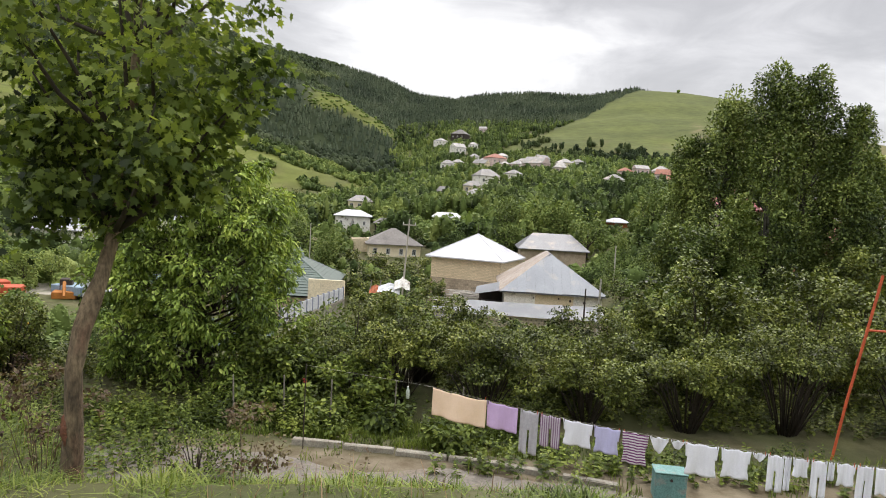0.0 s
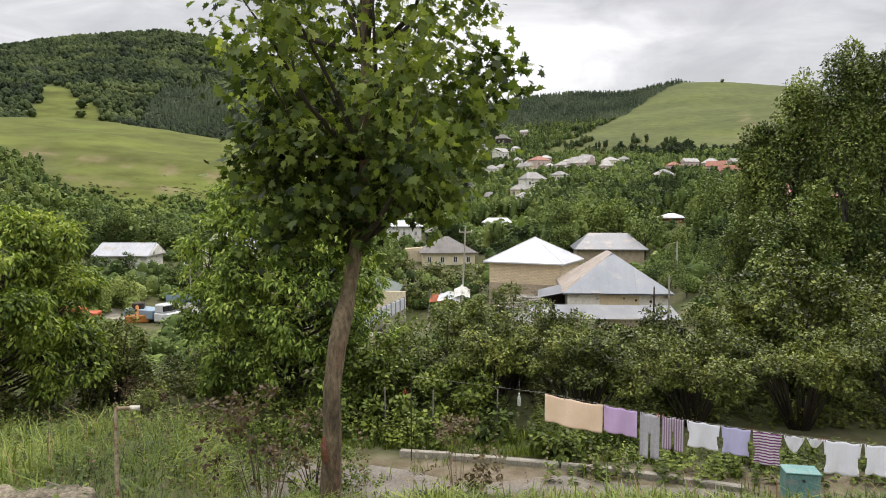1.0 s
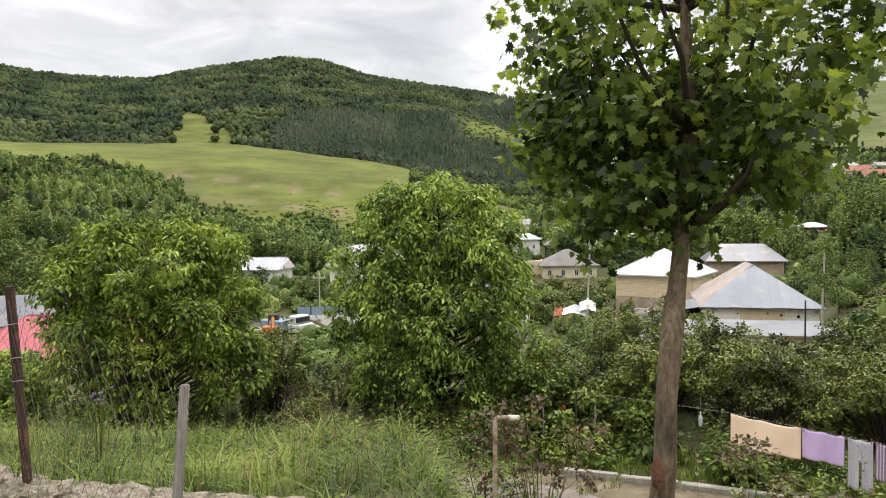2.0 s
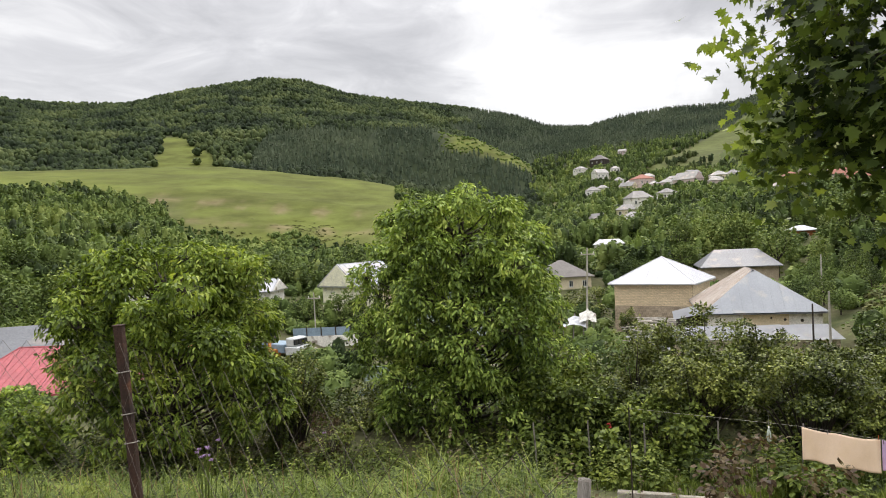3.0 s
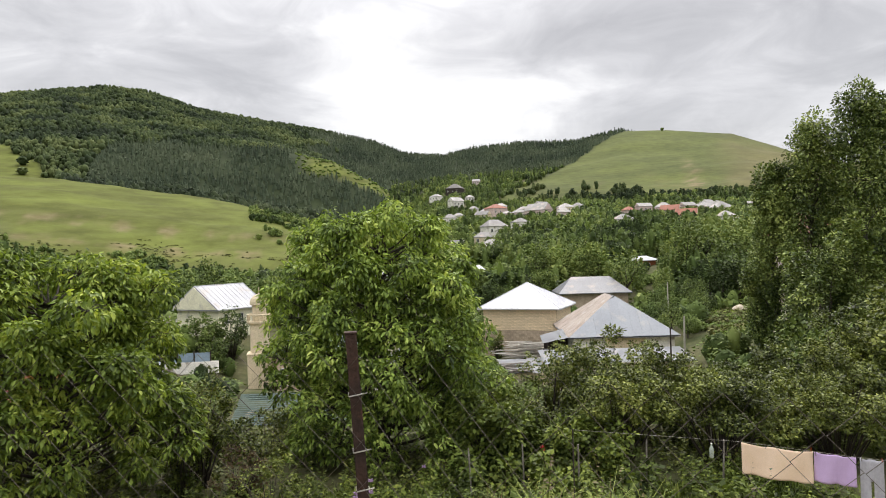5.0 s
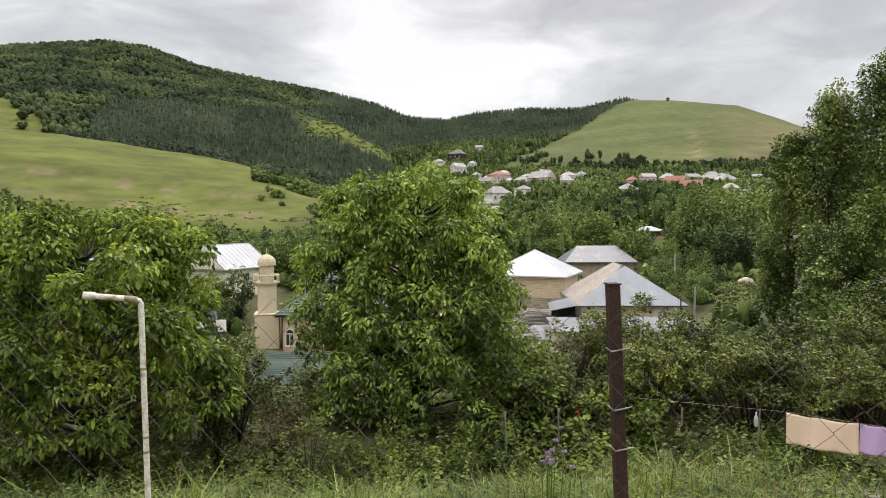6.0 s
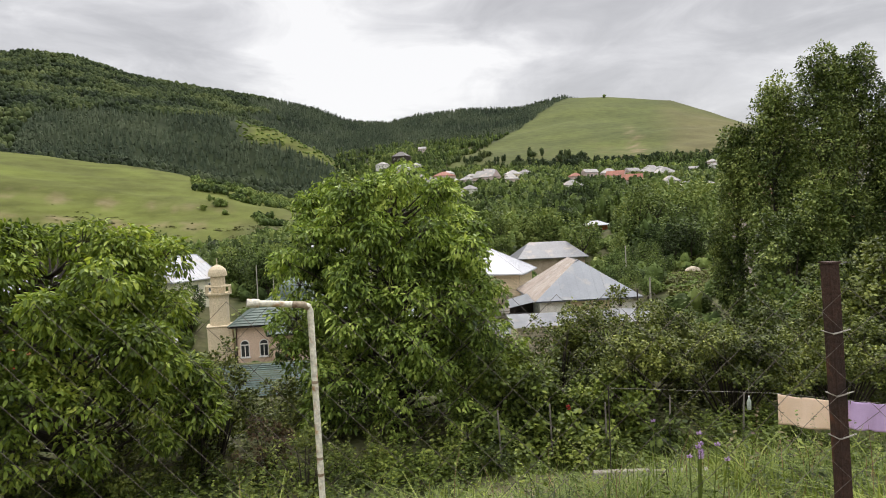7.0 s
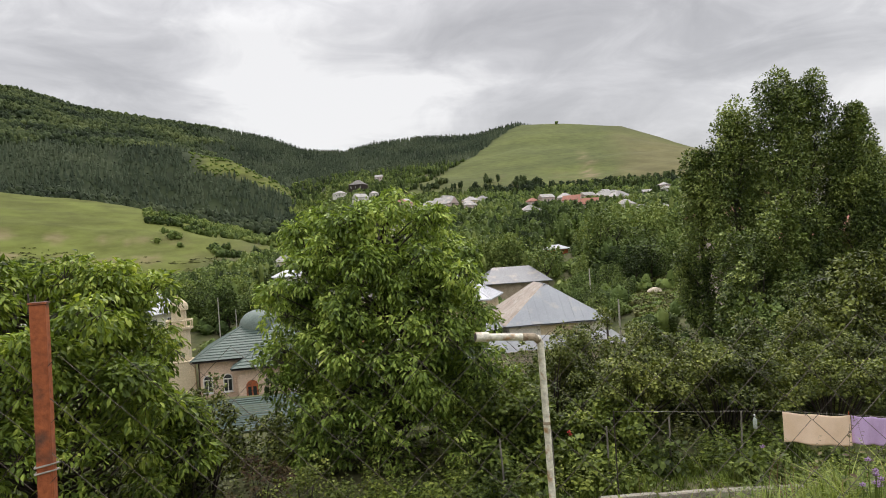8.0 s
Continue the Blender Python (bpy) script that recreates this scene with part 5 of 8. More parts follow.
def yellow_house():
    z = -9.75
    ob = thing("brick_house", "two-storey yellow brick house with white sheet hip roof and rubble base", "house", (4.7, 78.4, z), -23)
    w, d = 8.2, 7.2
    bm = bmesh.new()
    walls(bm, w, d, -0.6, 2.55, 0.4)
    base = part("lower_wall", bm, M_RUBBLE, ob, "brown rubble stone lower storey")
    bm = bmesh.new()
    walls(bm, w - 0.06, d - 0.06, 2.56, 4.92, 0.35)
    upper = part("upper_wall", bm, M_YELLOW_JOINT, ob)
    courses(upper, w - 0.06, -d / 2 + 0.03, 2.58, 4.9, 14, 0.62, M_YELLOW, 0, 5)
    courses(upper, d - 0.06, w / 2 - 0.03, 2.58, 4.9, 14, 0.62, M_YELLOW, 1, 6)
    courses(base, w, -d / 2, -0.2, 2.5, 9, 0.62, M_RUBBLE, 0, 7, "stone", 0.05)
    hip_roof(w, d, 2.6, 0.0, 0.5, 4.95, M_WHITE_ROOF, ob, 0.14, seam=0.6)
    bm = bmesh.new()
    tube(bm, [(0, 0, 7.4), (0, 0, 8.5)], 0.03, 5)
    part("roof_aerial", bm, M_DARK, ob)


def grey_house():
    z = -10.3
    ob = thing("village_house", "low whitewashed house with zinc and rusting sheet hip roof", "house", (11.2, 67.7, z), -3)
    w, d = 8.9, 10.8
    bm = bmesh.new()
    walls(bm, w, d, -0.5, 3.78, 0.4)
    wall = part("wall", bm, M_PLASTER, ob)
    bm = bmesh.new()
    box(bm, -1.6, 1.9, -d / 2 - 0.03, -d / 2 + 0.05, 2.6, 3.7, 0.01)
    part("bare_panel", bm, M_SAND, wall, "unpainted sand-coloured block panel")
    rng = random.Random(12)
    # dark discs laid on the wall imitate the shade of small holes
    for x, zz, r in ((-1.75, 3.3, 0.07), (0.55, 3.35, 0.09), (1.6, 3.2, 0.12), (2.9, 3.1, 0.14)):
        bm = bmesh.new()
        tube(bm, [(x, -d / 2 - 0.04, zz), (x, -d / 2 + 0.02, zz)], r, 7)
        part("beam_hole", bm, M_DARK, wall, "dark disc on the wall for a hole's shade")
    e, r = roof_faces(w, d, 3.3, 0.4, 0.42, 3.82)
    r[0], r[1] = Vector((0.1, 2.6, 7.1)), Vector((-0.15, -2.2, 7.2))
    front = ((e[0], e[1], r[1], r[1]), M_GREY_SHEET), ((e[1], e[2], r[0], r[1]), M_GREY_SHEET), ((e[2], e[3], r[0], r[0]), M_GREY_SHEET), ((e[3], e[0], r[1], r[0]), M_RUST_SHEET)
    bm = bmesh.new()
    vs = [bm.verts.new(v - Vector((0, 0, 0.12))) for v in e]
    bm.faces.new(vs)
    t0, t1 = bm.verts.new(r[0] - Vector((0, 0, 0.12))), bm.verts.new(r[1] - Vector((0, 0, 0.12)))
    for f in ((vs[0], vs[1], t1), (vs[1], vs[2], t0, t1), (vs[2], vs[3], t0), (vs[3], vs[0], t1, t0)):
        bm.faces.new(f)
    roof = part("roof", bm, M_GREY_ROOF, ob)
    rng = random.Random(4)
    for (A, B, C, D), material in front:
        along, span = (B - A).normalized(), (B - A).length
        mid = (C + D) / 2
        up = (mid - A) - along * (mid - A).dot(along)
        normal = along.cross(up).normalized()
        cu, du = (C - A).dot(along), (D - A).dot(along)

        def reach(u):
            return max(0.0, u / max(du, 1e-3) if u < du else (span - u) / max(span - cu, 1e-3) if u > cu else 1.0)
        n = int(span / 0.78)
        for k in range(n):
            u0, u1 = span * k / n + 0.004, span * (k + 1) / n - 0.004
            lift = normal * (0.03 + rng.uniform(0, 0.02))
            low = rng.uniform(-0.06, 0.05)
            bm = bmesh.new()
            p = [A + along * u0 + up * low * 0.1, A + along * u1 + up * low * 0.1, A + along * u1 + up * min(reach(u1), 1), A + along * u0 + up * min(reach(u0), 1)]
            a = [bm.verts.new(v + lift) for v in p]
            b = [bm.verts.new(v + lift - normal * 0.02) for v in p]
            bm.faces.new(a)
            bm.faces.new(b[::-1])
            for i in range(4):
                bm.faces.new((a[i], a[(i + 1) % 4], b[(i + 1) % 4], b[i]))
            part("roof_sheet", bm, material, roof)
    bm = bmesh.new()
    for a, b in ((e[0], r[1]), (e[1], r[1]), (r[0], r[1]), (e[2], r[0]), (e[3], r[0])):
        tube(bm, [a, b], 0.045, 5)
    part("ridge_cap", bm, M_GREY_SHEET, roof)
    # open loft end under a flap of roof at the side, its shade put in as dark boards
    bm = bmesh.new()
    box(bm, -w / 2 - 2.3, -w / 2 - 0.01, -d / 2 + 0.6, -d / 2 + 3.8, 2.2, 2.4)
    box(bm, -w / 2 - 2.25, -w / 2 - 2.1, -d / 2 + 0.65, -d / 2 + 0.8, -0.4, 3.3)
    box(bm, -w / 2 - 2.25, -w / 2 - 0.01, -d / 2 + 3.5, -d / 2 + 3.7, 2.4, 3.4)
    part("loft_floor", bm, M_DARK, ob)
    bm = bmesh.new()
    v = [bm.verts.new(c) for c in ((-w / 2 - 2.7, -d / 2 + 0.3, 3.3), (-w / 2 - 0.2, -d / 2 - 0.2, 3.86), (-w / 2 - 0.2, -d / 2 + 5.2, 4.0), (-w / 2 - 2.5, -d / 2 + 4.6, 3.5))]
    bm.faces.new(v)
    bmesh.ops.solidify(bm, geom=list(bm.faces), thickness=0.06)
    part("loft_roof", bm, M_GREY_SHEET, ob)
    # lean-to along the front
    lean = thing("lean_to_shed", "stone lean-to with patched zinc sheet roof", "shed", (8.7, 57.2, z), -2)
    bm = bmesh.new()
    walls(bm, 11.4, 3.4, -0.6, 2.6, 0.35)
    sw = part("wall", bm, M_SAND, lean)
    courses(sw, 11.4, -1.7, -0.4, 2.5, 12, 0.42, M_STONE, 0, 12, "stone", 0.04)
    rng = random.Random(8)
    for k in range(14):
        bm = bmesh.new()
        x0 = -6.0 + k * 0.85
        zf, zb = 2.68 + rng.uniform(-0.03, 0.05), 3.2 + rng.uniform(-0.02, 0.03)
        vs = [bm.verts.new(c) for c in ((x0, -2.05, zf), (x0 + 0.9, -2.05, zf + 0.015), (x0 + 0.9, 2.1, zb + 0.015), (x0, 2.1, zb))]
        bm.faces.new(vs)
        bmesh.ops.solidify(bm, geom=list(bm.faces), thickness=0.025)
        part("roof_sheet", bm, M_GREY_SHEET, lean)
    shed = thing("sheet_shed", "low shed of loose grey sheets beside the yellow house", "shed", (2.6, 63.0, z), 4)
    bm = bmesh.new()
    walls(bm, 4.4, 4.0, -0.5, 1.0, 0.3)
    part("wall", bm, M_SAND, shed)
    for k in range(6):
        bm = bmesh.new()
        x0 = -2.6 + k * 0.86
        vs = [bm.verts.new(c) for c in ((x0, -2.4, 1.05 + 0.12 * (k % 3)), (x0 + 0.9, -2.4, 1.07 + 0.1 * (k % 2)), (x0 + 0.9, 2.3, 1.6), (x0, 2.3, 1.65))]
        bm.faces.new(vs)
        bmesh.ops.solidify(bm, geom=list(bm.faces), thickness=0.03)
        part("roof_sheet", bm, M_GREY_SHEET, shed)
    for k in range(9):
        bm = bmesh.new()
        box(bm, -1.4, 1.4, -0.12, 0.12, 0, 0.06)
        plank = part("plank", bm, M_OLD_WOOD, shed)
        plank.matrix_basis = pose(-2.2 + rng.uniform(-0.8, 0.8), -2.3 + 0.14 * k, 1.2 + 0.07 * k, rng.uniform(-4, 4), rng.uniform(-4, 4), rng.uniform(-25, 25))


def plain_house(name, at, w, d, h, rise, ridge, turn, wall_m, roof_m, label, windows=3, sink=0.8, over=0.4, group="", win=(0.8, 1.1), sill=None, z=None, storeys=1, seam=0.0):
    base = float(ground_z(at[0], at[1])) if z is None else z
    ob = thing(name, label, "house", (at[0], at[1], base), turn, group)
    bm = bmesh.new()
    walls(bm, w, d, -sink, h, 0.3)
    if ridge > w:                      # gable ends up to the ridge
        for sx in (-1, 1):
            v = [bm.verts.new((sx * (w / 2 - k), yy, zz)) for k in (0, 0.3) for yy, zz in ((-d / 2, h), (d / 2, h), (0, h + rise * d / (d + 2 * over) - 0.02))]
            bm.faces.new(v[:3])
            bm.faces.new(v[3:])
            for i in range(3):
                bm.faces.new((v[i], v[(i + 1) % 3], v[3 + (i + 1) % 3], v[3 + i]))
    part("wall", bm, wall_m, ob)
    hip_roof(w, d, rise, ridge, over, h + 0.02, roof_m, ob, 0.12, seam=seam)
    if ridge > w:                      # plastered gable boards under the verge
        for sx in (-1, 1):
            bm = bmesh.new()
            half = d / 2 + over
            v = [bm.verts.new((sx * (w / 2 + over + k), yy, zz)) for k in (-0.1, 0.05) for yy, zz in ((-half + 0.3, h + 0.06), (half - 0.3, h + 0.06), (0, h + rise - 0.1))]
            bm.faces.new(v[:3])
            bm.faces.new(v[3:])
            for i in range(3):
                bm.faces.new((v[i], v[(i + 1) % 3], v[3 + (i + 1) % 3], v[3 + i]))
            bmesh.ops.recalc_face_normals(bm, faces=bm.faces)
            part("gable", bm, wall_m, ob)
    level = h / storeys
    for s in range(storeys):
        for k in range(windows):
            x = -w / 2 + w * (k + 0.5) / windows
            window(ob, x, -d / 2, s * level + ((level - win[1]) * 0.55 if sill is None else sill), win[0], win[1])
    return ob


yellow_house()
grey_house()
plain_house("stone_house", (16.6, 99.0), 9.0, 7.0, 3.2, 2.1, 5.4, -3, M_RUBBLE, M_GREY_ROOF, "stone house with grey zinc hip roof", 0, 2.0, 0.5, z=-7.9)
plain_house("cream_house", (-6.9, 108.5), 8.0, 7.0, 4.6, 2.35, 0.6, 9, M_CREAM, M_SLATE_ROOF, "cream plastered house with brown-grey hip roof", 4, 2.0, 0.45, z=-10.5, win=(0.62, 0.95), sill=3.05)
plain_house("porch_house", (-16.4, 133.0), 6.6, 5.0, 2.9, 1.1, 2.8, 6, M_PLASTER, M_PALE_ROOF, "white house with a white sheet roof and dark porch", 3, 2.0, 0.4, z=-5.6, win=(0.5, 0.8))
plain_house("brown_shed", (-9.8, 127.5), 3.6, 3.2, 2.0, 0.9, 1.6, 6, M_DARK, M_SLATE_ROOF, "small brown timber shed with grey roof", 1, 2.0, 0.3, z=-5.6, win=(0.5, 0.6))
plain_house("low_barn", (1.8, 138.0), 5.4, 4.5, 1.4, 0.9, 3.8, -4, M_PLASTER, M_PALE_ROOF, "low barn with pale sheet roof among trees", 0, 2.0, 0.3)
plain_house("red_hut", (33.3, 127.9), 3.2, 3.0, 1.9, 0.8, 1.4, 24, M_RED_LEAD, M_PALE_ROOF, "small dark red hut with pale hip roof among trees", 1, 2.5, 0.5, z=-2.9, win=(0.5, 0.6))
plain_house("white_house", (-33.3, 90.5), 7.6, 7.0, 2.5, 2.9, 8.4, 62, M_PALE_YELLOW, M_PALE_ROOF, "pale yellow gabled house with white sheet roof", 3, 2.5, 0.5, z=-7.3, seam=0.8)
plain_house("long_barn", (-49.8, 92.0), 7.0, 5.0, 1.3, 1.6, 7.4, 3, M_PLASTER, M_PALE_ROOF, "long low barn with a bright white sheet roof", 0, 2.0, 0.4, z=-6.6, seam=0.9)
plain_house("pale_house", (-61.0, 79.0), 7.0, 6.0, 2.4, 2.2, 3.2, -12, M_PLASTER, M_GREY_ROOF, "pale house with light grey hip roof among bushes", 2, 2.0, 0.4, z=-6.2)
plain_house("red_roof_house", (-35.5, 38.5), 10.0, 7.4, 2.4, 2.1, 6.5, 6, M_PLASTER, M_RED_ROOF, "low whitewashed house with red metal roof", 3, 2.0, 0.4, z=-8.9, seam=0.45)
plain_house("grey_roof_house", (-43.5, 42.5), 8.0, 6.0, 2.6, 1.8, 5.0, 24, M_PLASTER, M_GREY_ROOF, "house with pale grey sheet roof behind the red roof", 0, 2.0, 0.4, z=-8.0)
plain_house("pink_house", (23.3, 55.2), 3.0, 5.0, 9.5, 1.6, 0.5, -6, M_PINK_WALL, M_RED_ROOF, "tall pale pink house with red roof behind the poplars", 1, 1.0, 0.4, z=-7.4, win=(0.9, 1.5), storeys=2)
plain_house("orange_brick_house", (31.5, 52.0), 7.0, 6.0, 4.3, 1.6, 2.5, -12, M_TERRACOTTA, M_TERRACOTTA, "orange brick house half hidden by bushes", 2, 2.0, 0.4, z=-4.4, seam=0.6)
plain_house("grey_fence_house", (43.0, 66.0), 10.0, 6.0, 3.4, 2.0, 5.0, -14, M_PLASTER, M_SLATE_ROOF, "house with dark roof and whitewashed wall uphill", 2, 2.0, 0.5, z=0.4)


def mosque():
    z = -10.2
    ob = thing("mosque", "pink stone mosque with green metal roof, dark dome and sand-coloured minaret", "mosque", (-15.3, 63.2, z), 2)
    w, d = 8.8, 9.0
    bm = bmesh.new()
    walls(bm, w, d, -0.6, 3.55, 0.5)
    part("wall", bm, M_PINK, ob)
    bm = bmesh.new()
    walls(bm, 5.2, 2.2, -0.6, 3.0, 0.4)
    annex = part("porch_wall", bm, M_PINK, ob)
    annex.location = (1.3, -5.3, 0)

    def tiled(name, e, r, label=""):
        """A hip roof of overlapping metal tile courses."""
        bm = bmesh.new()
        v = [bm.verts.new(c - Vector((0, 0, 0.14))) for c in e]
        t = [bm.verts.new(c - Vector((0, 0, 0.14))) for c in r]
        bm.faces.new(v)
        for f in ((v[0], v[1], t[1], t[0]), (v[1], v[2], t[1]), (v[2], v[3], t[0], t[1]), (v[3], v[0], t[0])):
            bm.faces.new(f)
        top = part(name, bm, M_DARK, ob, label)
        for A, B, C, D in ((e[0], e[1], r[1], r[0]), (e[1], e[2], r[1], r[1]), (e[2], e[3], r[0], r[1]), (e[3], e[0], r[0], r[0])):
            n = max(4, int(((C + D) / 2 - (A + B) / 2).length / 0.36))
            up = ((C + D) / 2 - (A + B) / 2)
            normal = (B - A).cross(up).normalized()
            for k in range(n):
                f0, f1 = k / n, min(1, (k + 1.12) / n)
                bm = bmesh.new()
                q = [A.lerp(D, f0) + normal * 0.05, B.lerp(C, f0) + normal * 0.05, B.lerp(C, f1) + normal * 0.012, A.lerp(D, f1) + normal * 0.012]
                a = [bm.verts.new(c) for c in q]
                b = [bm.verts.new(c - normal * 0.035) for c in q]
                bm.faces.new(a)
                bm.faces.new(b[::-1])
                for i in range(4):
                    bm.faces.new((a[i], a[(i + 1) % 4], b[(i + 1) % 4], b[i]))
                part("tile_course", bm, M_GREEN_TILE, top)
        bm = bmesh.new()
        for a, b in ((e[0], r[0]), (e[1], r[1]), (e[2], r[1]), (e[3], r[0])):
            tube(bm, [a, b], 0.07, 5)
        part("hip_cap", bm, M_GREEN_TILE, top)

    e, r = roof_faces(w, d, 2.5, 1.0, 0.55, 3.6)
    tiled("roof", e, r)
    e, r = roof_faces(5.2, 4.2, 1.5, 1.2, 0.45, 3.05)
    tiled("porch_roof", [c + Vector((1.3, -4.3, 0)) for c in e], [c + Vector((1.3, -4.0, 0)) for c in r])
    bm = bmesh.new()
    lathe(bm, [(1.5, 4.4), (1.5, 5.05), (1.56, 5.07), (1.56, 5.17), (1.58, 5.5), (1.54, 5.85), (1.4, 6.2), (1.12, 6.52), (0.76, 6.76), (0.34, 6.9), (0.02, 6.94)], 28)
    part("dome", bm, M_DOME, ob, "dark grey-green sheet dome", True)
    bm = bmesh.new()
    tube(bm, [(0, 0, 6.9), (0, 0, 7.3)], 0.03, 6)
    part("finial", bm, M_DOME, ob)
    for x in (-3.75, -2.25):
        window(ob, x, -d / 2, 1.0, 0.72, 1.05, arched=True)
    bm = bmesh.new()
    box(bm, -0.72, 0.18, -6.43, -6.38, 0, 1.6)
    ring = [bm.verts.new((-0.27 + 0.45 * math.cos(a), -6.43, 1.6 + 0.45 * math.sin(a))) for a in np.linspace(0, math.pi, 10)]
    bm.faces.new(ring)
    door = part("door", bm, M_RED_LEAD, ob, "dark red arched door")
    for x in (-0.46, -0.08):
        bm = bmesh.new()
        box(bm, x - 0.13, x + 0.13, -6.445, -6.432, 0.75, 1.55)
        part("pane", bm, M_GLASS, door)
    bm = bmesh.new()
    for x in (-4.36, -1.3):
        tube(bm, [(x, -4.6, -0.5), (x, -4.6, 3.5)], 0.05, 6)
        part("downpipe", bm, M_RUST, ob)
        bm = bmesh.new()
    bm.free()
    tower = thing("minaret", "slender sand-coloured stone minaret with railed balcony and ribbed cap", "minaret", (-21.1, 60.2, z - 0.4), 10)
    bm = bmesh.new()
    box(bm, -1.0, 1.0, -1.0, 1.0, -0.6, 3.85, 0.04)
    box(bm, -1.06, 1.06, -1.06, 1.06, 3.852, 3.97, 0.03)
    part("base", bm, M_SAND, tower)
    bm = bmesh.new()
    lathe(bm, [(0.82, 3.9), (0.8, 4.0), (0.78, 6.2), (0.84, 6.35), (1.05, 6.5), (1.05, 6.62)], 8)
    part("shaft", bm, M_SAND, tower)
    for k in range(12):
        a = 6.2832 * k / 12
        bm = bmesh.new()
        tube(bm, [(0.98 * math.cos(a), 0.98 * math.sin(a), 6.62), (0.98 * math.cos(a), 0.98 * math.sin(a), 7.15)], 0.05, 5)
        part("baluster", bm, M_SAND, tower)
    bm = bmesh.new()
    tube(bm, [(0.98 * math.cos(6.2832 * k / 24), 0.98 * math.sin(6.2832 * k / 24), 7.18) for k in range(25)], 0.07, 6)
    part("balcony_rail", bm, M_SAND, tower)
    bm = bmesh.new()
    lathe(bm, [(0.58, 6.62), (0.58, 7.95), (0.76, 8.0), (0.76, 8.1)], 12)
    part("lantern", bm, M_SAND, tower)
    bm = bmesh.new()
    lathe(bm, [(0.76, 8.1), (0.75, 8.3), (0.66, 8.55), (0.42, 8.78), (0.12, 8.92), (0.03, 8.95)], 12)
    part("cap", bm, M_SAND, tower)
    bm = bmesh.new()
    tube(bm, [(0, 0, 8.9), (0, 0, 9.45)], 0.035, 6)
    part("finial", bm, M_SAND, tower)
    for o in (ob, tower):              # both stand farther off, and larger, than the yard before them
        near = Vector((-8.0, 2.1, 1.22))
        o.matrix_basis = Matrix.Translation(near) @ Matrix.Scale(1.27, 4) @ Matrix.Translation(-near) @ o.matrix_basis
    # outbuilding with faded green tiled roof in front
    shed = thing("tiled_outbuilding", "stone outbuilding with a faded green metal tile roof", "outbuilding", (-15.2, 48.6, -9.9), 2)
    bm = bmesh.new()
    walls(bm, 7.6, 5.0, -0.6, 0.55, 0.4)
    sw = part("wall", bm, M_PINK, shed)
    courses(sw, 7.6, -2.5, -0.4, 0.5, 3, 0.5, M_STONE, 0, 15, "stone", 0.04)
    for k in range(15):
        bm = bmesh.new()
        f0, f1 = k / 15, (k + 1.15) / 15
        y0, y1, z0, z1 = -2.9 + 3.6 * f0, -2.9 + 3.6 * f1, 0.55 + 1.35 * f0, 0.55 + 1.35 * f1
        q = [(-4.1, y0, z0 + 0.05), (4.1, y0, z0 + 0.05), (4.1, y1, z1), (-4.1, y1, z1)]
        a = [bm.verts.new(c) for c in q]
        bm.faces.new(a)
        bmesh.ops.solidify(bm, geom=list(bm.faces), thickness=0.05)
        part("tile_course", bm, M_TEAL_TILE, shed)
    bm = bmesh.new()
    q = [(-4.1, 0.7, 1.93), (4.1, 0.7, 1.93), (4.1, 3.0, 1.0), (-4.1, 3.0, 1.0)]
    bm.faces.new([bm.verts.new(c) for c in q])
    bmesh.ops.solidify(bm, geom=list(bm.faces), thickness=0.06)
    part("back_slope", bm, M_TEAL_TILE, shed)
    # yard wall and lattice fence on the far side of the mosque
    wall = thing("yard_wall", "cream yard wall beside the mosque", "wall", (-11.1, 70.6, -10.2), -3)
    bm = bmesh.new()
    box(bm, -1.9, 1.9, -0.15, 0.15, -1.5, 2.75, 0.03)
    part("panel", bm, M_CREAM, wall)
    fence = thing("lattice_fence", "pale grey metal fence panels on a concrete base", "fence", (-10.9, 63.0, -9.65), 78)
    bm = bmesh.new()
    box(bm, -7.6, 7.6, -0.18, 0.18, -1.5, 0.3, 0.02)
    part("base_wall", bm, M_KERB, fence)
    for k in range(11):
        bm = bmesh.new()
        x0 = -7.5 + k * 1.36
        box(bm, x0 + 0.05, x0 + 1.31, -0.03, 0.03, 0.35, 1.5)
        part("panel", bm, M_FENCE, fence)
    for k in range(4):
        bm = bmesh.new()
        box(bm, -7.5, 7.5, 0.032, 0.06, 0.45 + 0.3 * k, 0.5 + 0.3 * k)
        part("rail", bm, M_RAIL, fence)
    for k in range(12):
        bm = bmesh.new()
        box(bm, -7.5 + k * 1.36 - 0.04, -7.5 + k * 1.36 + 0.04, -0.1, 0.1, 0.3, 1.6)
        part("post", bm, M_RAIL, fence)


mosque()


def ruin(at, turn, label, seed):
    rng = random.Random(seed)
    ob = thing("ruined_wall", label, "wall", (at[0], at[1], float(ground_z(*at))), turn)
    for x0, x1, y0, y1, h in ((-4.2, -1.2, -0.2, 0.2, 1.9), (-1.0, 1.6, -0.2, 0.2, 1.1), (1.9, 4.6, -0.2, 0.2, 2.2), (-4.2, -3.8, 0.3, 4.0, 1.5), (4.2, 4.6, 0.3, 4.0, 2.0)):
        bm = bmesh.new()
        box(bm, x0, x1, y0, y1, -0.6, h, 0.05)
        for v in bm.verts:
            if v.co.z > 0.5:
                v.co.z += rng.uniform(-0.25, 0.2)
        part("wall_piece", bm, M_SAND, ob)


ruin((-15.3, 108.0), 4, "low broken sand-coloured walls of a ruin", 3)


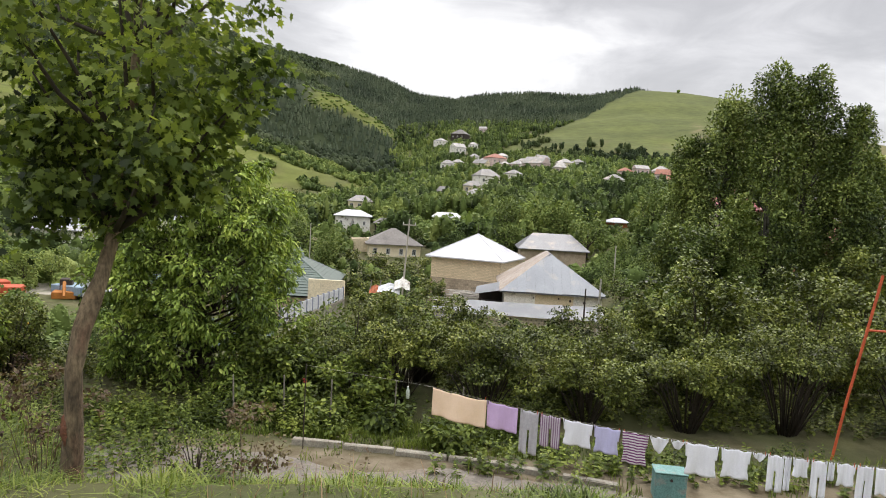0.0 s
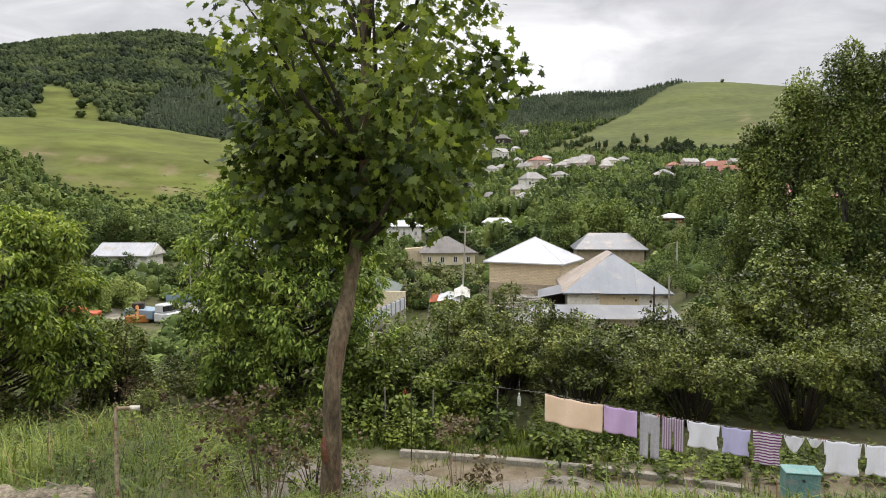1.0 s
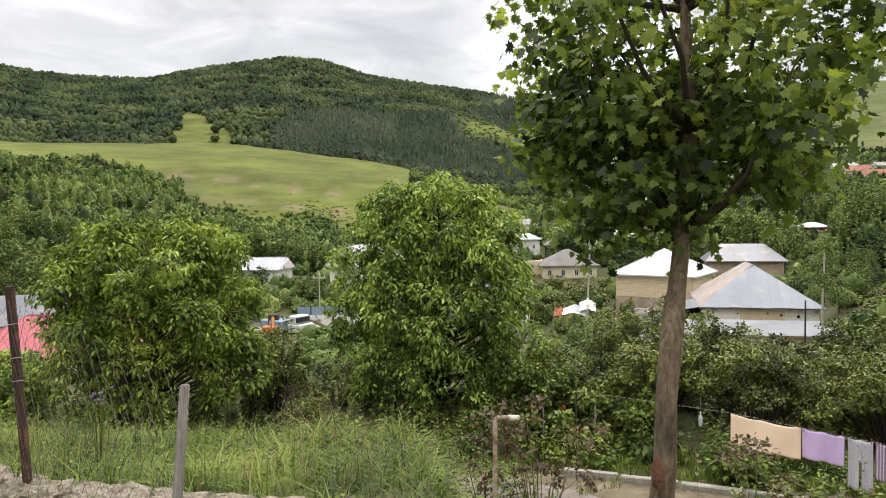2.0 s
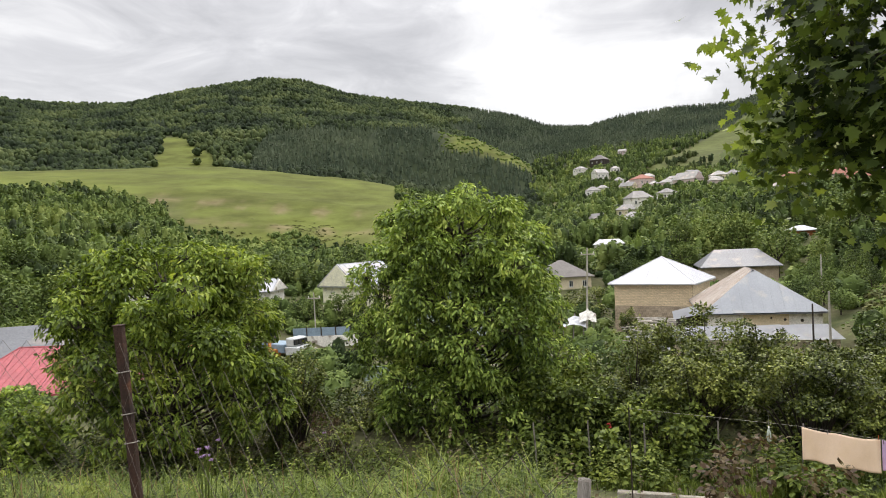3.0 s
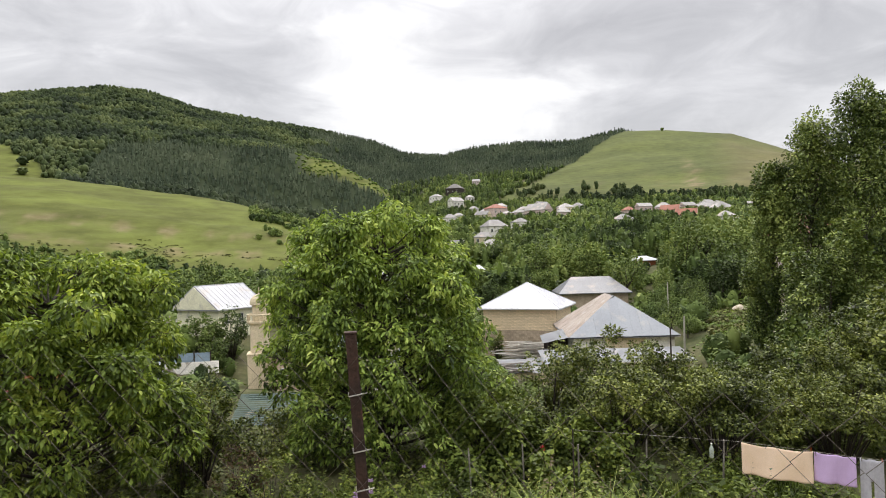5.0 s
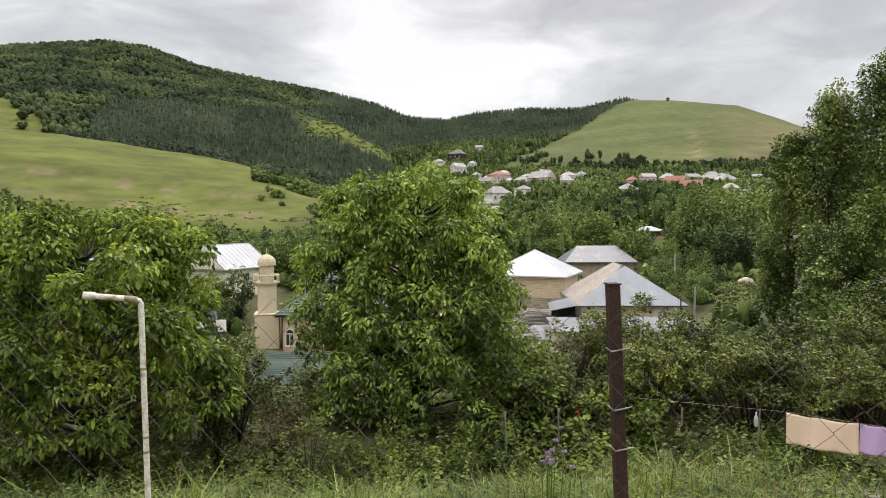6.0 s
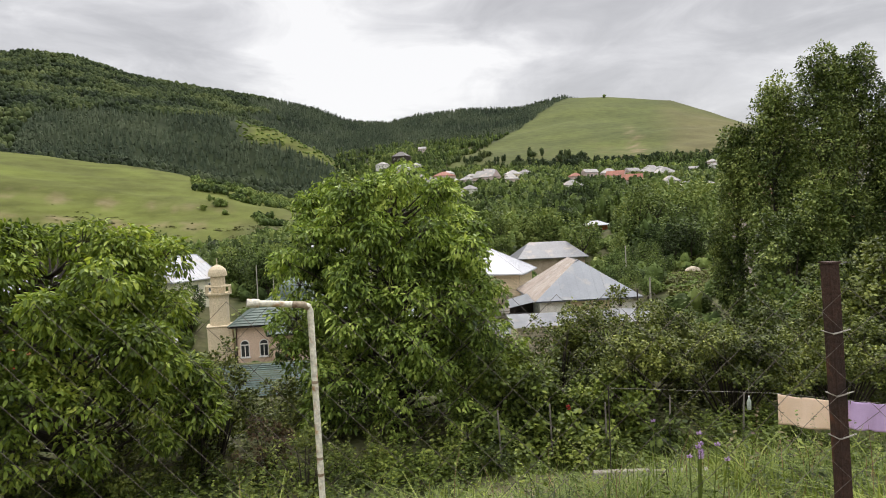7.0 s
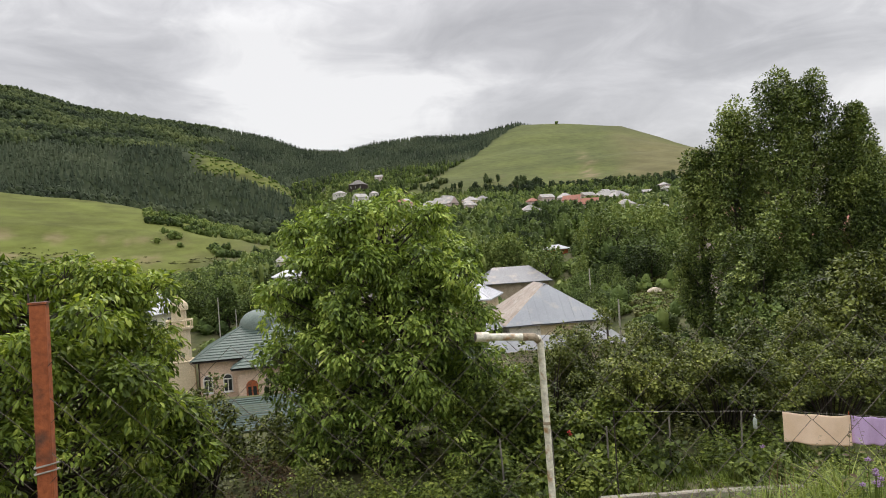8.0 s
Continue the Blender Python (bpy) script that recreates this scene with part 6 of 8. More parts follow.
def utility_pole(at, top, lean, label, arm=False, radius=0.11, material=M_POLE, base=None):
    z = float(ground_z(at[0], at[1])) - 0.3 if base is None else base
    ob = thing("utility_pole", label, "pole", (at[0], at[1], z))
    bm = bmesh.new()
    h = top - z
    tube(bm, [(0, 0, 0), (lean * h * 0.5, 0, h * 0.5), (lean * h, 0, h)], [radius, radius * 0.85, radius * 0.65], 8)
    part("shaft", bm, material, ob)
    if arm:
        bm = bmesh.new()
        box(bm, lean * h - 0.75, lean * h + 0.75, -0.06, 0.06, h - 0.75, h - 0.62)
        part("crossarm", bm, material, ob)
        for k in (-0.65, 0.65):
            bm = bmesh.new()
            tube(bm, [(lean * h + k, 0, h - 0.63), (lean * h + k, 0, h - 0.4)], 0.05, 6)
            part("insulator", bm, M_WHITE_FRAME, ob)


utility_pole((-3.6, 76.0), -0.85, 0.045, "pale leaning pole with a crossarm", True, 0.12)
utility_pole((20.8, 79.2), -2.7, 0.0, "slim pale pole on the slope", False, 0.1)
utility_pole((13.02, 53.3), -3.95, 0.0, "short pale post by the zinc-roofed house", False, 0.1)
utility_pole((11.76, 52.75), -4.72, 0.0, "short dark post by the zinc-roofed house", False, 0.08, M_DARK)
utility_pole((-7.4, 46.0), -6.3, 0.0, "thin pale post behind the thicket", False, 0.07)
utility_pole((-22.0, 83.9), -3.1, 0.0, "thin pale post behind the mosque", False, 0.07)
utility_pole((-20.2, 84.5), -4.6, 0.0, "thin pale post behind the mosque", False, 0.07)
utility_pole((-15.9, 86.4), -2.4, 0.0, "thin pale post behind the mosque", False, 0.07)
utility_pole((-33.5, 74.0), -4.4, 0.0, "pale pole with a crossarm beside the yard", True, 0.09)
utility_pole((100.0, 216.0), 9.5, 0.0, "pale concrete post among orchard trees", False, 0.22)


def canvas_heap():
    ob = thing("tarpaulin_heap", "heap of pale tarpaulin and red cloth over timber", "heap", (-5.0, 73.0, -9.9), 0)
    rng = random.Random(6)
    for x, w, h, m, name in ((-1.2, 1.1, 1.9, M_RED_LEAD, "red_cloth"), (0.2, 2.0, 2.2, M_FENCE, "tarpaulin"), (1.6, 1.4, 2.9, M_PLASTER, "sheet")):
        bm = bmesh.new()
        bmesh.ops.create_grid(bm, x_segments=8, y_segments=8, size=1.0)
        for v in bm.verts:
            u, t = v.co.x, v.co.y
            v.co = Vector((x + u * w * 0.6, t * 0.9, h * (1 - 0.35 * abs(t)) * (1 - 0.2 * abs(u)) + rng.uniform(-0.1, 0.1)))
        part(name, bm, m, ob)
    for k in range(5):
        bm = bmesh.new()
        tube(bm, [(-2 + k, -0.9, -0.4), (-1.7 + k, 0.2, 2.4)], 0.06, 5)
        part("prop", bm, M_OLD_WOOD, ob)


canvas_heap()


def vehicles():
    truck = thing("truck", "white-cabbed old truck parked on the valley floor", "truck", (-30.3, 61.5, -9.9), 70)
    bm = bmesh.new()
    box(bm, -1.0, 1.0, -0.9, 0.7, 0.75, 1.55, 0.08)
    box(bm, -0.92, 0.92, -0.35, 0.65, 1.55, 2.35, 0.1)
    part("cab", bm, M_TRUCK, truck)
    for x in (-0.62, 0.0, 0.62):
        bm = bmesh.new()
        box(bm, x - 0.26, x + 0.26, -0.47, -0.32, 1.7, 2.2, 0.02)
        part("window", bm, M_GLASS, truck)
    bm = bmesh.new()
    box(bm, -1.05, 1.05, 0.85, 4.3, 0.95, 1.75, 0.05)
    part("load_bed", bm, M_BLUE, truck)
    for x in (-0.85, 0.85):
        for y in (-0.3, 2.9, 3.8):
            bm = bmesh.new()
            tube(bm, [(x - 0.14, y, 0.48), (x + 0.14, y, 0.48)], 0.48, 14)
            tyre = part("wheel", bm, M_TYRE, truck)
            bm = bmesh.new()
            tube(bm, [(x - 0.16, y, 0.48), (x + 0.16, y, 0.48)], 0.2, 10)
            part("rim", bm, M_GREY_SHEET, tyre)
    dig = thing("digger", "dull orange digger beside the truck", "digger", (-33.3, 62.0, -9.9), 20)
    bm = bmesh.new()
    box(bm, -1.0, 1.0, -1.3, 1.3, 0.6, 1.3, 0.08)
    part("body", bm, M_DIGGER, dig)
    bm = bmesh.new()
    box(bm, -0.5, 0.5, -0.3, 0.9, 1.3, 2.3, 0.06)
    part("cab", bm, M_DARK, dig)
    bm = bmesh.new()
    tube(bm, [(0, -1.2, 1.2), (0.2, -2.4, 2.3), (0.3, -3.4, 1.2)], [0.16, 0.14, 0.1], 6)
    part("boom", bm, M_DIGGER, dig)
    for x in (-0.9, 0.9):
        bm = bmesh.new()
        box(bm, x - 0.2, x + 0.2, -1.5, 1.5, 0.0, 0.6, 0.12)
        part("track", bm, M_TYRE, dig)
    for n, (x, y, m, label) in enumerate(((-36.0, 57.0, M_ORANGE_PIPE, "orange-red farm trailer body in the yard"), (-38.5, 59.0, M_ORANGE_PIPE, "second orange-red trailer body in the yard"))):
        tr = thing("trailer", label, "trailer", (x, y, float(ground_z(x, y))), 15 + 30 * n)
        bm = bmesh.new()
        box(bm, -1.6, 1.6, -0.9, 0.9, 0.55, 1.45, 0.05)
        part("body", bm, m, tr)
        for sx in (-0.9, 0.9):
            for sy in (-0.85, 0.85):
                bm = bmesh.new()
                tube(bm, [(sx, sy - 0.1, 0.36), (sx, sy + 0.1, 0.36)], 0.36, 12)
                part("wheel", bm, M_TYRE, tr)


vehicles()
blue = thing("sheet_fence", "pale blue sheet metal fence along the village street", "fence", (-30.2, 72.0, -9.7), 8)
for k in range(4):
    bm = bmesh.new()
    box(bm, -4.9 + 1.6 * k, -3.45 + 1.6 * k, -0.03, 0.03, 0.7, 1.6)
    part("panel", bm, M_BLUE, blue)
    bm = bmesh.new()
    box(bm, -3.42 + 1.6 * k, -3.33 + 1.6 * k, -0.06, 0.06, 0.5, 1.75)
    part("post", bm, M_DARK, blue)
bm = bmesh.new()
box(bm, -5.0, 2.2, -0.12, 0.12, -0.5, 0.7)
part("footing", bm, M_PLASTER, blue, "whitewashed low wall")


def timber_pile():
    """Bleached planks and poles stacked loosely against the brick house."""
    rng = random.Random(31)
    ob = thing("timber_pile", "loose pile of bleached grey planks before the brick house", "timber pile", (3.7, 71.2, -9.95), -6)
    for k in range(60):
        bm = bmesh.new()
        ln, wd = rng.uniform(1.3, 2.6), rng.uniform(0.07, 0.16)
        box(bm, -ln, ln, -wd, wd, 0, 0.07)
        plank = part("plank", bm, M_PALE_WOOD, ob)
        row = k // 6
        plank.matrix_basis = pose(rng.uniform(-1.6, 1.6), -1.3 + 0.36 * (k % 6) + 0.1 * row, 0.05 + 0.2 * row, rng.uniform(-6, 6), rng.uniform(-5, 5), rng.uniform(-14, 14))


timber_pile()
ground_strip("street", "dusty pale street and yard between the walnut trees and the village", -40.0, -19.0, lambda x: 63.0 + 0.08 * (x + 30), lambda x: 7.5 + 0.3 * np.sin(x * 0.4), M_STREET, 0.05)
ground_strip("lane", "pale dusty lane along the mosque's fence", -11.6, -7.2, lambda x: 55.0 + 4.7 * (x + 11.4), lambda x: 6.5 + 0 * x, M_STREET, 0.06)
# ---- the village on the slope ----
KINDS = {
    "w": (M_PLASTER, M_OLD_ROOF, "small white house with a pale sheet roof on the slope"),
    "g": (M_CREAM, M_OLD_ROOF, "grey-roofed house on the village slope"),
    "p": (M_PINK_WALL, M_OLD_ROOF, "pinkish stone house with grey roof on the slope"),
    "r": (M_PINK_WALL, M_TERRACOTTA, "house with a faded red roof on the slope"),
    "d": (M_DARK, M_SLATE_ROOF, "dark timber house with a spreading dark roof"),
}
WEST = [(3, 307, 7.5, "w"), (17, 357, 6, "w"), (25, 321, 10, "r"), (32, 365, 6.5, "w"), (18, 309, 7.6, "g"), (15, 226, 8.5, "w"), (25, 236, 6, "w"),
        (40, 290, 11.5, "p"), (34, 306, 7, "p"), (48, 330, 8, "w"), (57, 318, 7.5, "g"), (47, 272, 6, "p"), (65, 328, 6.5, "w"), (10, 176, 7.2, "w"), (10, 205, 6, "g"), (2, 196, 5.5, "w")]
EAST = [(52, 206, 6.5, "w"), (78, 269, 6.5, "p"), (84, 264, 6, "p"), (80, 245, 7.5, "r"), (71, 206, 7, "r"), (95, 268, 6.5, "p"), (103, 270, 6, "w"), (121, 300, 7, "w"),
        (93, 233, 8, "g"), (76, 190, 5.5, "w"), (71, 168, 5.5, "w"), (88, 275, 5.5, "w"), (110, 285, 6, "w"), (70, 262, 5.5, "r"), (99, 262, 5.5, "p"), (157, 323, 7, "p"), (128, 265, 6, "w"), (114, 254, 4, "w"), (78, 172, 5, "w")]
WEST += [(37, 300, 6, "w"), (43, 296, 6, "w"), (29, 312, 5.5, "p"), (52, 300, 5.5, "w"), (22, 340, 5.5, "w"), (8, 330, 5.5, "w"), (30, 345, 5.5, "g"), (45, 312, 6, "p"), (38, 320, 5.5, "w")]
TOP = [(12, 470, 12, "d"), (-1, 459, 8.5, "w"), (9, 387, 9, "w"), (19, 423, 6.5, "w"), (30, 518, 6.5, "p"), (-20, 176, 7, "g"), (93, 147, 7, "r")]
for n, (x, y, w, kind) in enumerate(WEST + EAST + TOP):
    rng = random.Random(n)
    wall_m, roof_m, label = KINDS[kind]
    h = 0.27 * w + 0.5 + 0.5 * rng.random()
    gable = rng.random() < 0.4
    plain_house("village_house", (x, y), w * 0.84, w * (0.58 if gable else 0.7), h, w * rng.uniform(0.2, 0.28), w * 0.84 + 0.45 if gable else w * rng.uniform(0.1, 0.4), rng.uniform(-50, 50), wall_m, roof_m, label, 3 if w > 6 else 2, 2.5, 0.22, "village slope", (0.8, 1.1))


# ---- trees of the village and the slopes ----
def tuft_tree(rng, leaves, size, tall, wide, lumps=14):
    """Verts and faces of a crown of leaf clumps, foot at the origin."""
    places, way, _ = lumpy(rng, leaves, (0, 0, tall * 0.58), np.array((wide / 2, wide / 2, tall * 0.45)), lumps, 0.45, 0.75)
    return spread(LEAF * np.array([1.5, 1, 1]), LEAF_F, places, leaf_turns(rng, way, 0.15), rng.uniform(*size, len(places)))


PROTO = []
for n in range(6):
    rng = np.random.default_rng(200 + n)
    tall, wide = (6.5, 5.2) if n % 3 else (8.5, 4.6)
    v, f = tuft_tree(rng, 1350, (0.2, 0.42), tall, wide, 34)
    tree = thing("orchard_tree", "leafy green orchard tree among the houses", "tree", (0, 0, -200), 0, "village trees")
    arrays("crown", v, f, M_VILLAGE if n % 2 else M_WOODS, tree)
    bm = bmesh.new()
    tube(bm, [(0, 0, -0.8), (0.1, 0, tall * 0.3), (0, 0.1, tall * 0.6)], [0.2, 0.14, 0.05], 6)
    for k in range(5):
        a = k * 1.3
        tube(bm, [(0.05, 0, tall * 0.3), (math.cos(a) * wide * 0.2, math.sin(a) * wide * 0.2, tall * 0.5), (math.cos(a) * wide * 0.33, math.sin(a) * wide * 0.33, tall * 0.68)], [0.08, 0.05, 0.02], 4)
    part("trunk", bm, M_BARK_DARK, tree)
    PROTO.append(tree)

HOUSES = [(32.0, 85.6, 4), (4.4, 78, 7), (10, 64, 10), (16.6, 99, 7), (-6.9, 108.5, 6.5), (-16.4, 133, 5.5), (-9.8, 127.5, 4), (33.3, 127.9, 4), (-32.4, 90.5, 8), (-49.8, 92, 8), (-61, 79, 6),
          (-36, 38.5, 8), (-43, 42, 7), (23.3, 55, 5), (31.5, 52, 6), (43, 66, 8), (-17.5, 78, 11), (-24.6, 76, 3), (-15, 48, 6), (-10, 58, 5), (-9, 66, 5), (-31, 61, 6), (-30.2, 70, 6), (-25, 66, 5), (3.7, 71, 4), (-5, 73, 5), (23.5, 47, 8)]


def free_spot(x, y, room):
    """Whether a tree may stand: clear of houses, the street, and the open lines down to the roofs."""
    for hx, hy, hr in HOUSES:
        if math.hypot(x - hx, y - hy) < hr + room:
            return False
    for hx, hy, w, _ in WEST + EAST + TOP:
        away = math.hypot(hx, hy)
        along = (x * hx + y * hy) / away
        if abs(x * hy - y * hx) / away < w * 0.55 + room * 0.6 and -3 < away - along < 9 + 0.03 * away:
            return False
    return True


def view_gap(x, y, top):
    """Low ground in front of roofs that stay in sight takes no tall trees."""
    for hx, hy, z, half in ((4.4, 78, -8.6, 7.5), (9.4, 62, -9.4, 9), (16.6, 99, -5.2, 5), (-6.9, 108, -8.9, 5.5), (-35, 60, -9.2, 4.5), (-17.3, 72, -11.6, 8), (-24.6, 74, -9.0, 1.6), (-32.4, 90, -5.6, 6.5), (-50, 92, -5.6, 7), (-61, 79, -4.6, 5), (-16.4, 133, -4.2, 4), (33.3, 127, -1.9, 3), (-36, 38, -7.6, 6), (1.8, 138, -2.4, 3.5), (-10, 58, -9.2, 4), (-8.8, 66, -9.4, 3.5), (-15.2, 47, -9.2, 4.6), (-30, 72, -9.4, 4.5), (32.0, 85.6, -7.0, 2.5), (21, 80, -7.0, 0.8)):
        dy = (y - 1.3) / (hy - 1.3)
        if dy < 1.0:
            cx = -4.4 + (hx + 4.4) * dy
            if abs(x - cx) < half * dy + 2.6 and top > 1.4 + (z - 1.4) * dy:
                return False
    return True


def plant_village():
    rng = random.Random(77)
    made = 0
    for _ in range(16000):
        b, r = radians(rng.uniform(-63, 44)), rng.uniform(30, 118)
        x, y = EYE0[0] + r * math.sin(b), EYE0[1] + r * math.cos(b)
        if y < 29 or (x > 12 and y < 40):
            continue
        z, size = float(ground_z(x, y)), rng.uniform(0.55, 1.15)
        if r < 75 and size > 0.75:
            size *= 0.7
        if not free_spot(x, y, 2.4 * size) or not view_gap(x, y, z + 7.0 * size):
            continue
        kind = PROTO[rng.randrange(6)]
        copy_thing(kind, pose(x, y, z - 0.2, 0, 0, rng.uniform(0, 360)) @ Matrix.Diagonal((size, size, size * rng.uniform(0.85, 1.1), 1)))
        made += 1
        if made >= 290:
            break
    for n, (x, y, size) in enumerate(((22, 100, 1.2), (20, 110, 1.2), (33, 106, 1.25), (37, 100, 1.1), (38, 112, 1.4), (43, 106, 1.3), (46, 114, 1.4), (41, 97, 0.9), (50, 108, 1.3), (34, 115, 0.9), (27, 100, 0.45), (26, 106, 0.5), (18, 116, 1.2), (24, 90, 0.6), (37, 92, 0.6), (19, 73, 0.5), (22.5, 75, 0.55), (18.4, 67, 0.4), (26, 80.5, 0.45), (35, 84, 0.5), (25, 93, 0.75), (29.5, 95, 0.6), (33.5, 94, 0.75), (22, 86, 0.6), (20.5, 80, 0.45), (23.8, 83, 0.42), (29, 90, 0.5), (40, 90, 0.7), (38, 79, 0.55), (17.6, 76, 0.5), (17.4, 71, 0.4))):
        copy_thing(PROTO[(1, 4, 3, 1, 5, 2)[n % 6]], pose(x, y, float(ground_z(x, y)) - 0.2, 0, 0, 57 * n) @ Matrix.Diagonal((size, size, size, 1)))
    for tree in PROTO:
        for o in (*tree.children_recursive, tree):
            bpy.data.objects.remove(o)


plant_village()


def far_trees(name, label, material, spots, quads, leaf, tall, wide, seed, cone=False, category="trees", heart=1.0):
    """Many far trees as one stand: each a crown of leaf clumps, or a pointed pine."""
    rng = np.random.default_rng(seed)
    spots = np.asarray(spots)
    n = len(spots)
    if n == 0:
        return None
    h, w = rng.uniform(*tall, n), rng.uniform(*wide, n)
    u = rng.uniform(0, 1, (n, quads))
    a = rng.uniform(0, 6.28, (n, quads))
    if cone:
        lev = 0.02 + 0.98 * u
        rad = (1.02 - lev) * 0.5 * w[:, None] * rng.uniform(0.55, 1, (n, quads))
    else:
        lev = 0.25 + 0.72 * u
        rad = np.sin(np.clip((lev - 0.12) / 0.88, 0, 1) * math.pi) ** 0.7 * 0.5 * w[:, None] * rng.uniform(0.55, 1.05, (n, quads))
    at = np.stack([rad * np.cos(a), rad * np.sin(a), lev * h[:, None]], 2) + spots[:, None, :]
    tip = np.stack([np.cos(a), np.sin(a), np.full_like(a, -0.6 if cone else 0.15)], 2).reshape(-1, 3) + rng.normal(0, 0.3, (n * quads, 3))
    normal = np.stack([np.cos(a) * 0.6, np.sin(a) * 0.6, np.full_like(a, 0.75)], 2).reshape(-1, 3) + rng.normal(0, 0.15, (n * quads, 3))
    size = (w[:, None] * rng.uniform(*leaf, (n, quads))).ravel()
    at = at.reshape(-1, 3) - tip * size[:, None] * 0.45
    v, f = spread(LEAF * np.array([1.7, 1, 1]), LEAF_F, at, basis(tip, normal), size)
    # the dense heart of each crown
    sides = 5
    rings = ((0.0, 0.8), (0.3, 0.62), (0.62, 0.34), (0.97, 0.02)) if cone else ((0.1, 0.5), (0.42, 0.98), (0.8, 0.78), (0.98, 0.12))
    turn = rng.uniform(0, 6.28, (n, 1)) + np.arange(sides) * 6.2832 / sides
    hull = np.zeros((n, len(rings), sides, 3))
    for k, (level, girth) in enumerate(rings):
        g = heart * girth * 0.5 * w[:, None] * rng.uniform(0.72, 1.12, (n, sides))
        hull[:, k, :, 0], hull[:, k, :, 1] = g * np.cos(turn), g * np.sin(turn)
        hull[:, k, :, 2] = (level + rng.uniform(-0.05, 0.05, (n, sides)) * (0 < k)) * h[:, None]
    hull += spots[:, None, None, :]
    k, j = np.meshgrid(np.arange(len(rings) - 1), np.arange(sides), indexing="ij")
    q = np.stack([k * sides + j, k * sides + (j + 1) % sides, (k + 1) * sides + (j + 1) % sides, (k + 1) * sides + j], 2).reshape(-1, 4)
    q = (q[None] + (np.arange(n) * len(rings) * sides)[:, None, None]).reshape(-1, 4) + len(v)
    v, f = np.concatenate([v, hull.reshape(-1, 3)]), np.concatenate([f, q])
    return tagged(arrays(name, v, f, material), label, category, kind="stuff")


def lobed(rng, spots, k, reach, lift):
    """Each tree's place repeated for k overlapping lobes of its crown."""
    out = np.repeat(spots, k, 0)
    a, d = rng.uniform(0, 6.28, len(out)), rng.uniform(0.25, 1.0, len(out)) * reach
    out[:, 0] += np.cos(a) * d
    out[:, 1] += np.sin(a) * d
    out[:, 2] += rng.uniform(-0.1, 1.0, len(out)) * lift
    return out


def scatter_polar(rng, count, b0, b1, r0, r1):
    b, r = np.radians(rng.uniform(b0, b1, count)), np.sqrt(rng.uniform(r0 ** 2, r1 ** 2, count))
    x, y = EYE0[0] + r * np.sin(b), EYE0[1] + r * np.cos(b)
    return x, y, np.degrees(b), r


def woods():
    rng = np.random.default_rng(300)
    parts = [scatter_polar(rng, 30000, -50, 19, 352, 770), scatter_polar(rng, 2500, -75, -50, 352, 770)]
    x, y, b, r = (np.concatenate(c) for c in zip(*parts))
    hill_right = b > 9.2 + (r - 520) * 0.034 + 0.3 * waves(x, y, 26, 32)
    clearing = (np.abs(b + 31.5 + 0.012 * (r - 420)) < 3.6 * np.clip((500 - r) / 140, 0, 1) + 0.4 * waves(x, y, 30, 31)) & (r > 352)
    behind_meadow = (b < -9) & (r < 362)
    upper_village = (b > -3.2 + 0.5 * waves(x, y, 25, 71)) & (r < 560 + 16 * waves(x, y, 30, 72))
    crest = (b > -11 + 0.6 * waves(x, y, 20, 73)) & (b < -1.2) & (r > 444 + 6 * waves(x, y, 14, 37)) & (r < 494)
    ok = ~hill_right & ~clearing & ~behind_meadow & ~upper_village
    x, y, b, r, crest = x[ok], y[ok], b[ok], r[ok], crest[ok]
    spots = np.stack([x, y, ground_z(x, y) - 0.5], 1)
    foot = (r < 385 + 8 * waves(x, y, 40, 74)) & (b > -28)
    pine = ((b > -25 + 5 * waves(x, y, 90, 34)) & (r < 500 + 40 * waves(x, y, 70, 35)) & (b < -1)) | ((b > -9 + 2 * waves(x, y, 50, 75)) & (r > 500)) | (waves(x, y, 60, 36) > 0.85)
    pine &= ~crest & ~foot
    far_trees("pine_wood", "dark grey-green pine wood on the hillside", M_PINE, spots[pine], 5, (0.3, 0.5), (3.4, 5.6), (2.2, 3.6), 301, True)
    far_trees("wood_edge", "dark round trees along the foot of the wood", M_FOOT_WOOD, spots[foot & ~crest], 9, (0.24, 0.42), (3.5, 6.5), (3.2, 5.2), 304)
    light = ~pine & ~foot & ~crest & (waves(x, y, 45, 38) > 0.95)
    far_trees("broadleaf_wood", "mottled broadleaf wood over the hill", M_FOREST, spots[~pine & ~foot & ~crest & ~light], 5, (0.28, 0.46), (2.4, 5.4), (2.4, 4.8), 302)
    far_trees("bright_scrub", "light green scrub in gaps of the wood", M_BRIGHT, spots[light], 9, (0.25, 0.45), (2.0, 3.6), (2.4, 4.2), 303)
    thin = crest & (rng.uniform(0, 1, len(r)) < 0.75)
    far_trees("bright_scrub", "light green scrub along the open crest of the spur", M_BRIGHT, spots[thin], 10, (0.22, 0.4), (0.7, 1.7), (1.6, 3.0), 305)
    # slope trees between the village and the woods
    parts = [scatter_polar(rng, 2100, -52, 44, 104, 200), scatter_polar(rng, 9500, -20, 40, 200, 420), scatter_polar(rng, 2600, -3.5, 17, 420, 575), scatter_polar(rng, 1500, -52, -30, 190, 262)]
    x, y, b, r = (np.concatenate(c) for c in zip(*parts))
    low_edge = np.interp(b, [-52, -45, -39, -33.4, -31.6, -29, -14, -9, -6, -4, -3.5, -2.5], [205, 214, 238, 208, 168, 150, 152, 175, 240, 400, 430, 900])
    meadow = r > low_edge + 7 * waves(x, y, 14, 39) + 4 * waves(x, y, 5, 40)
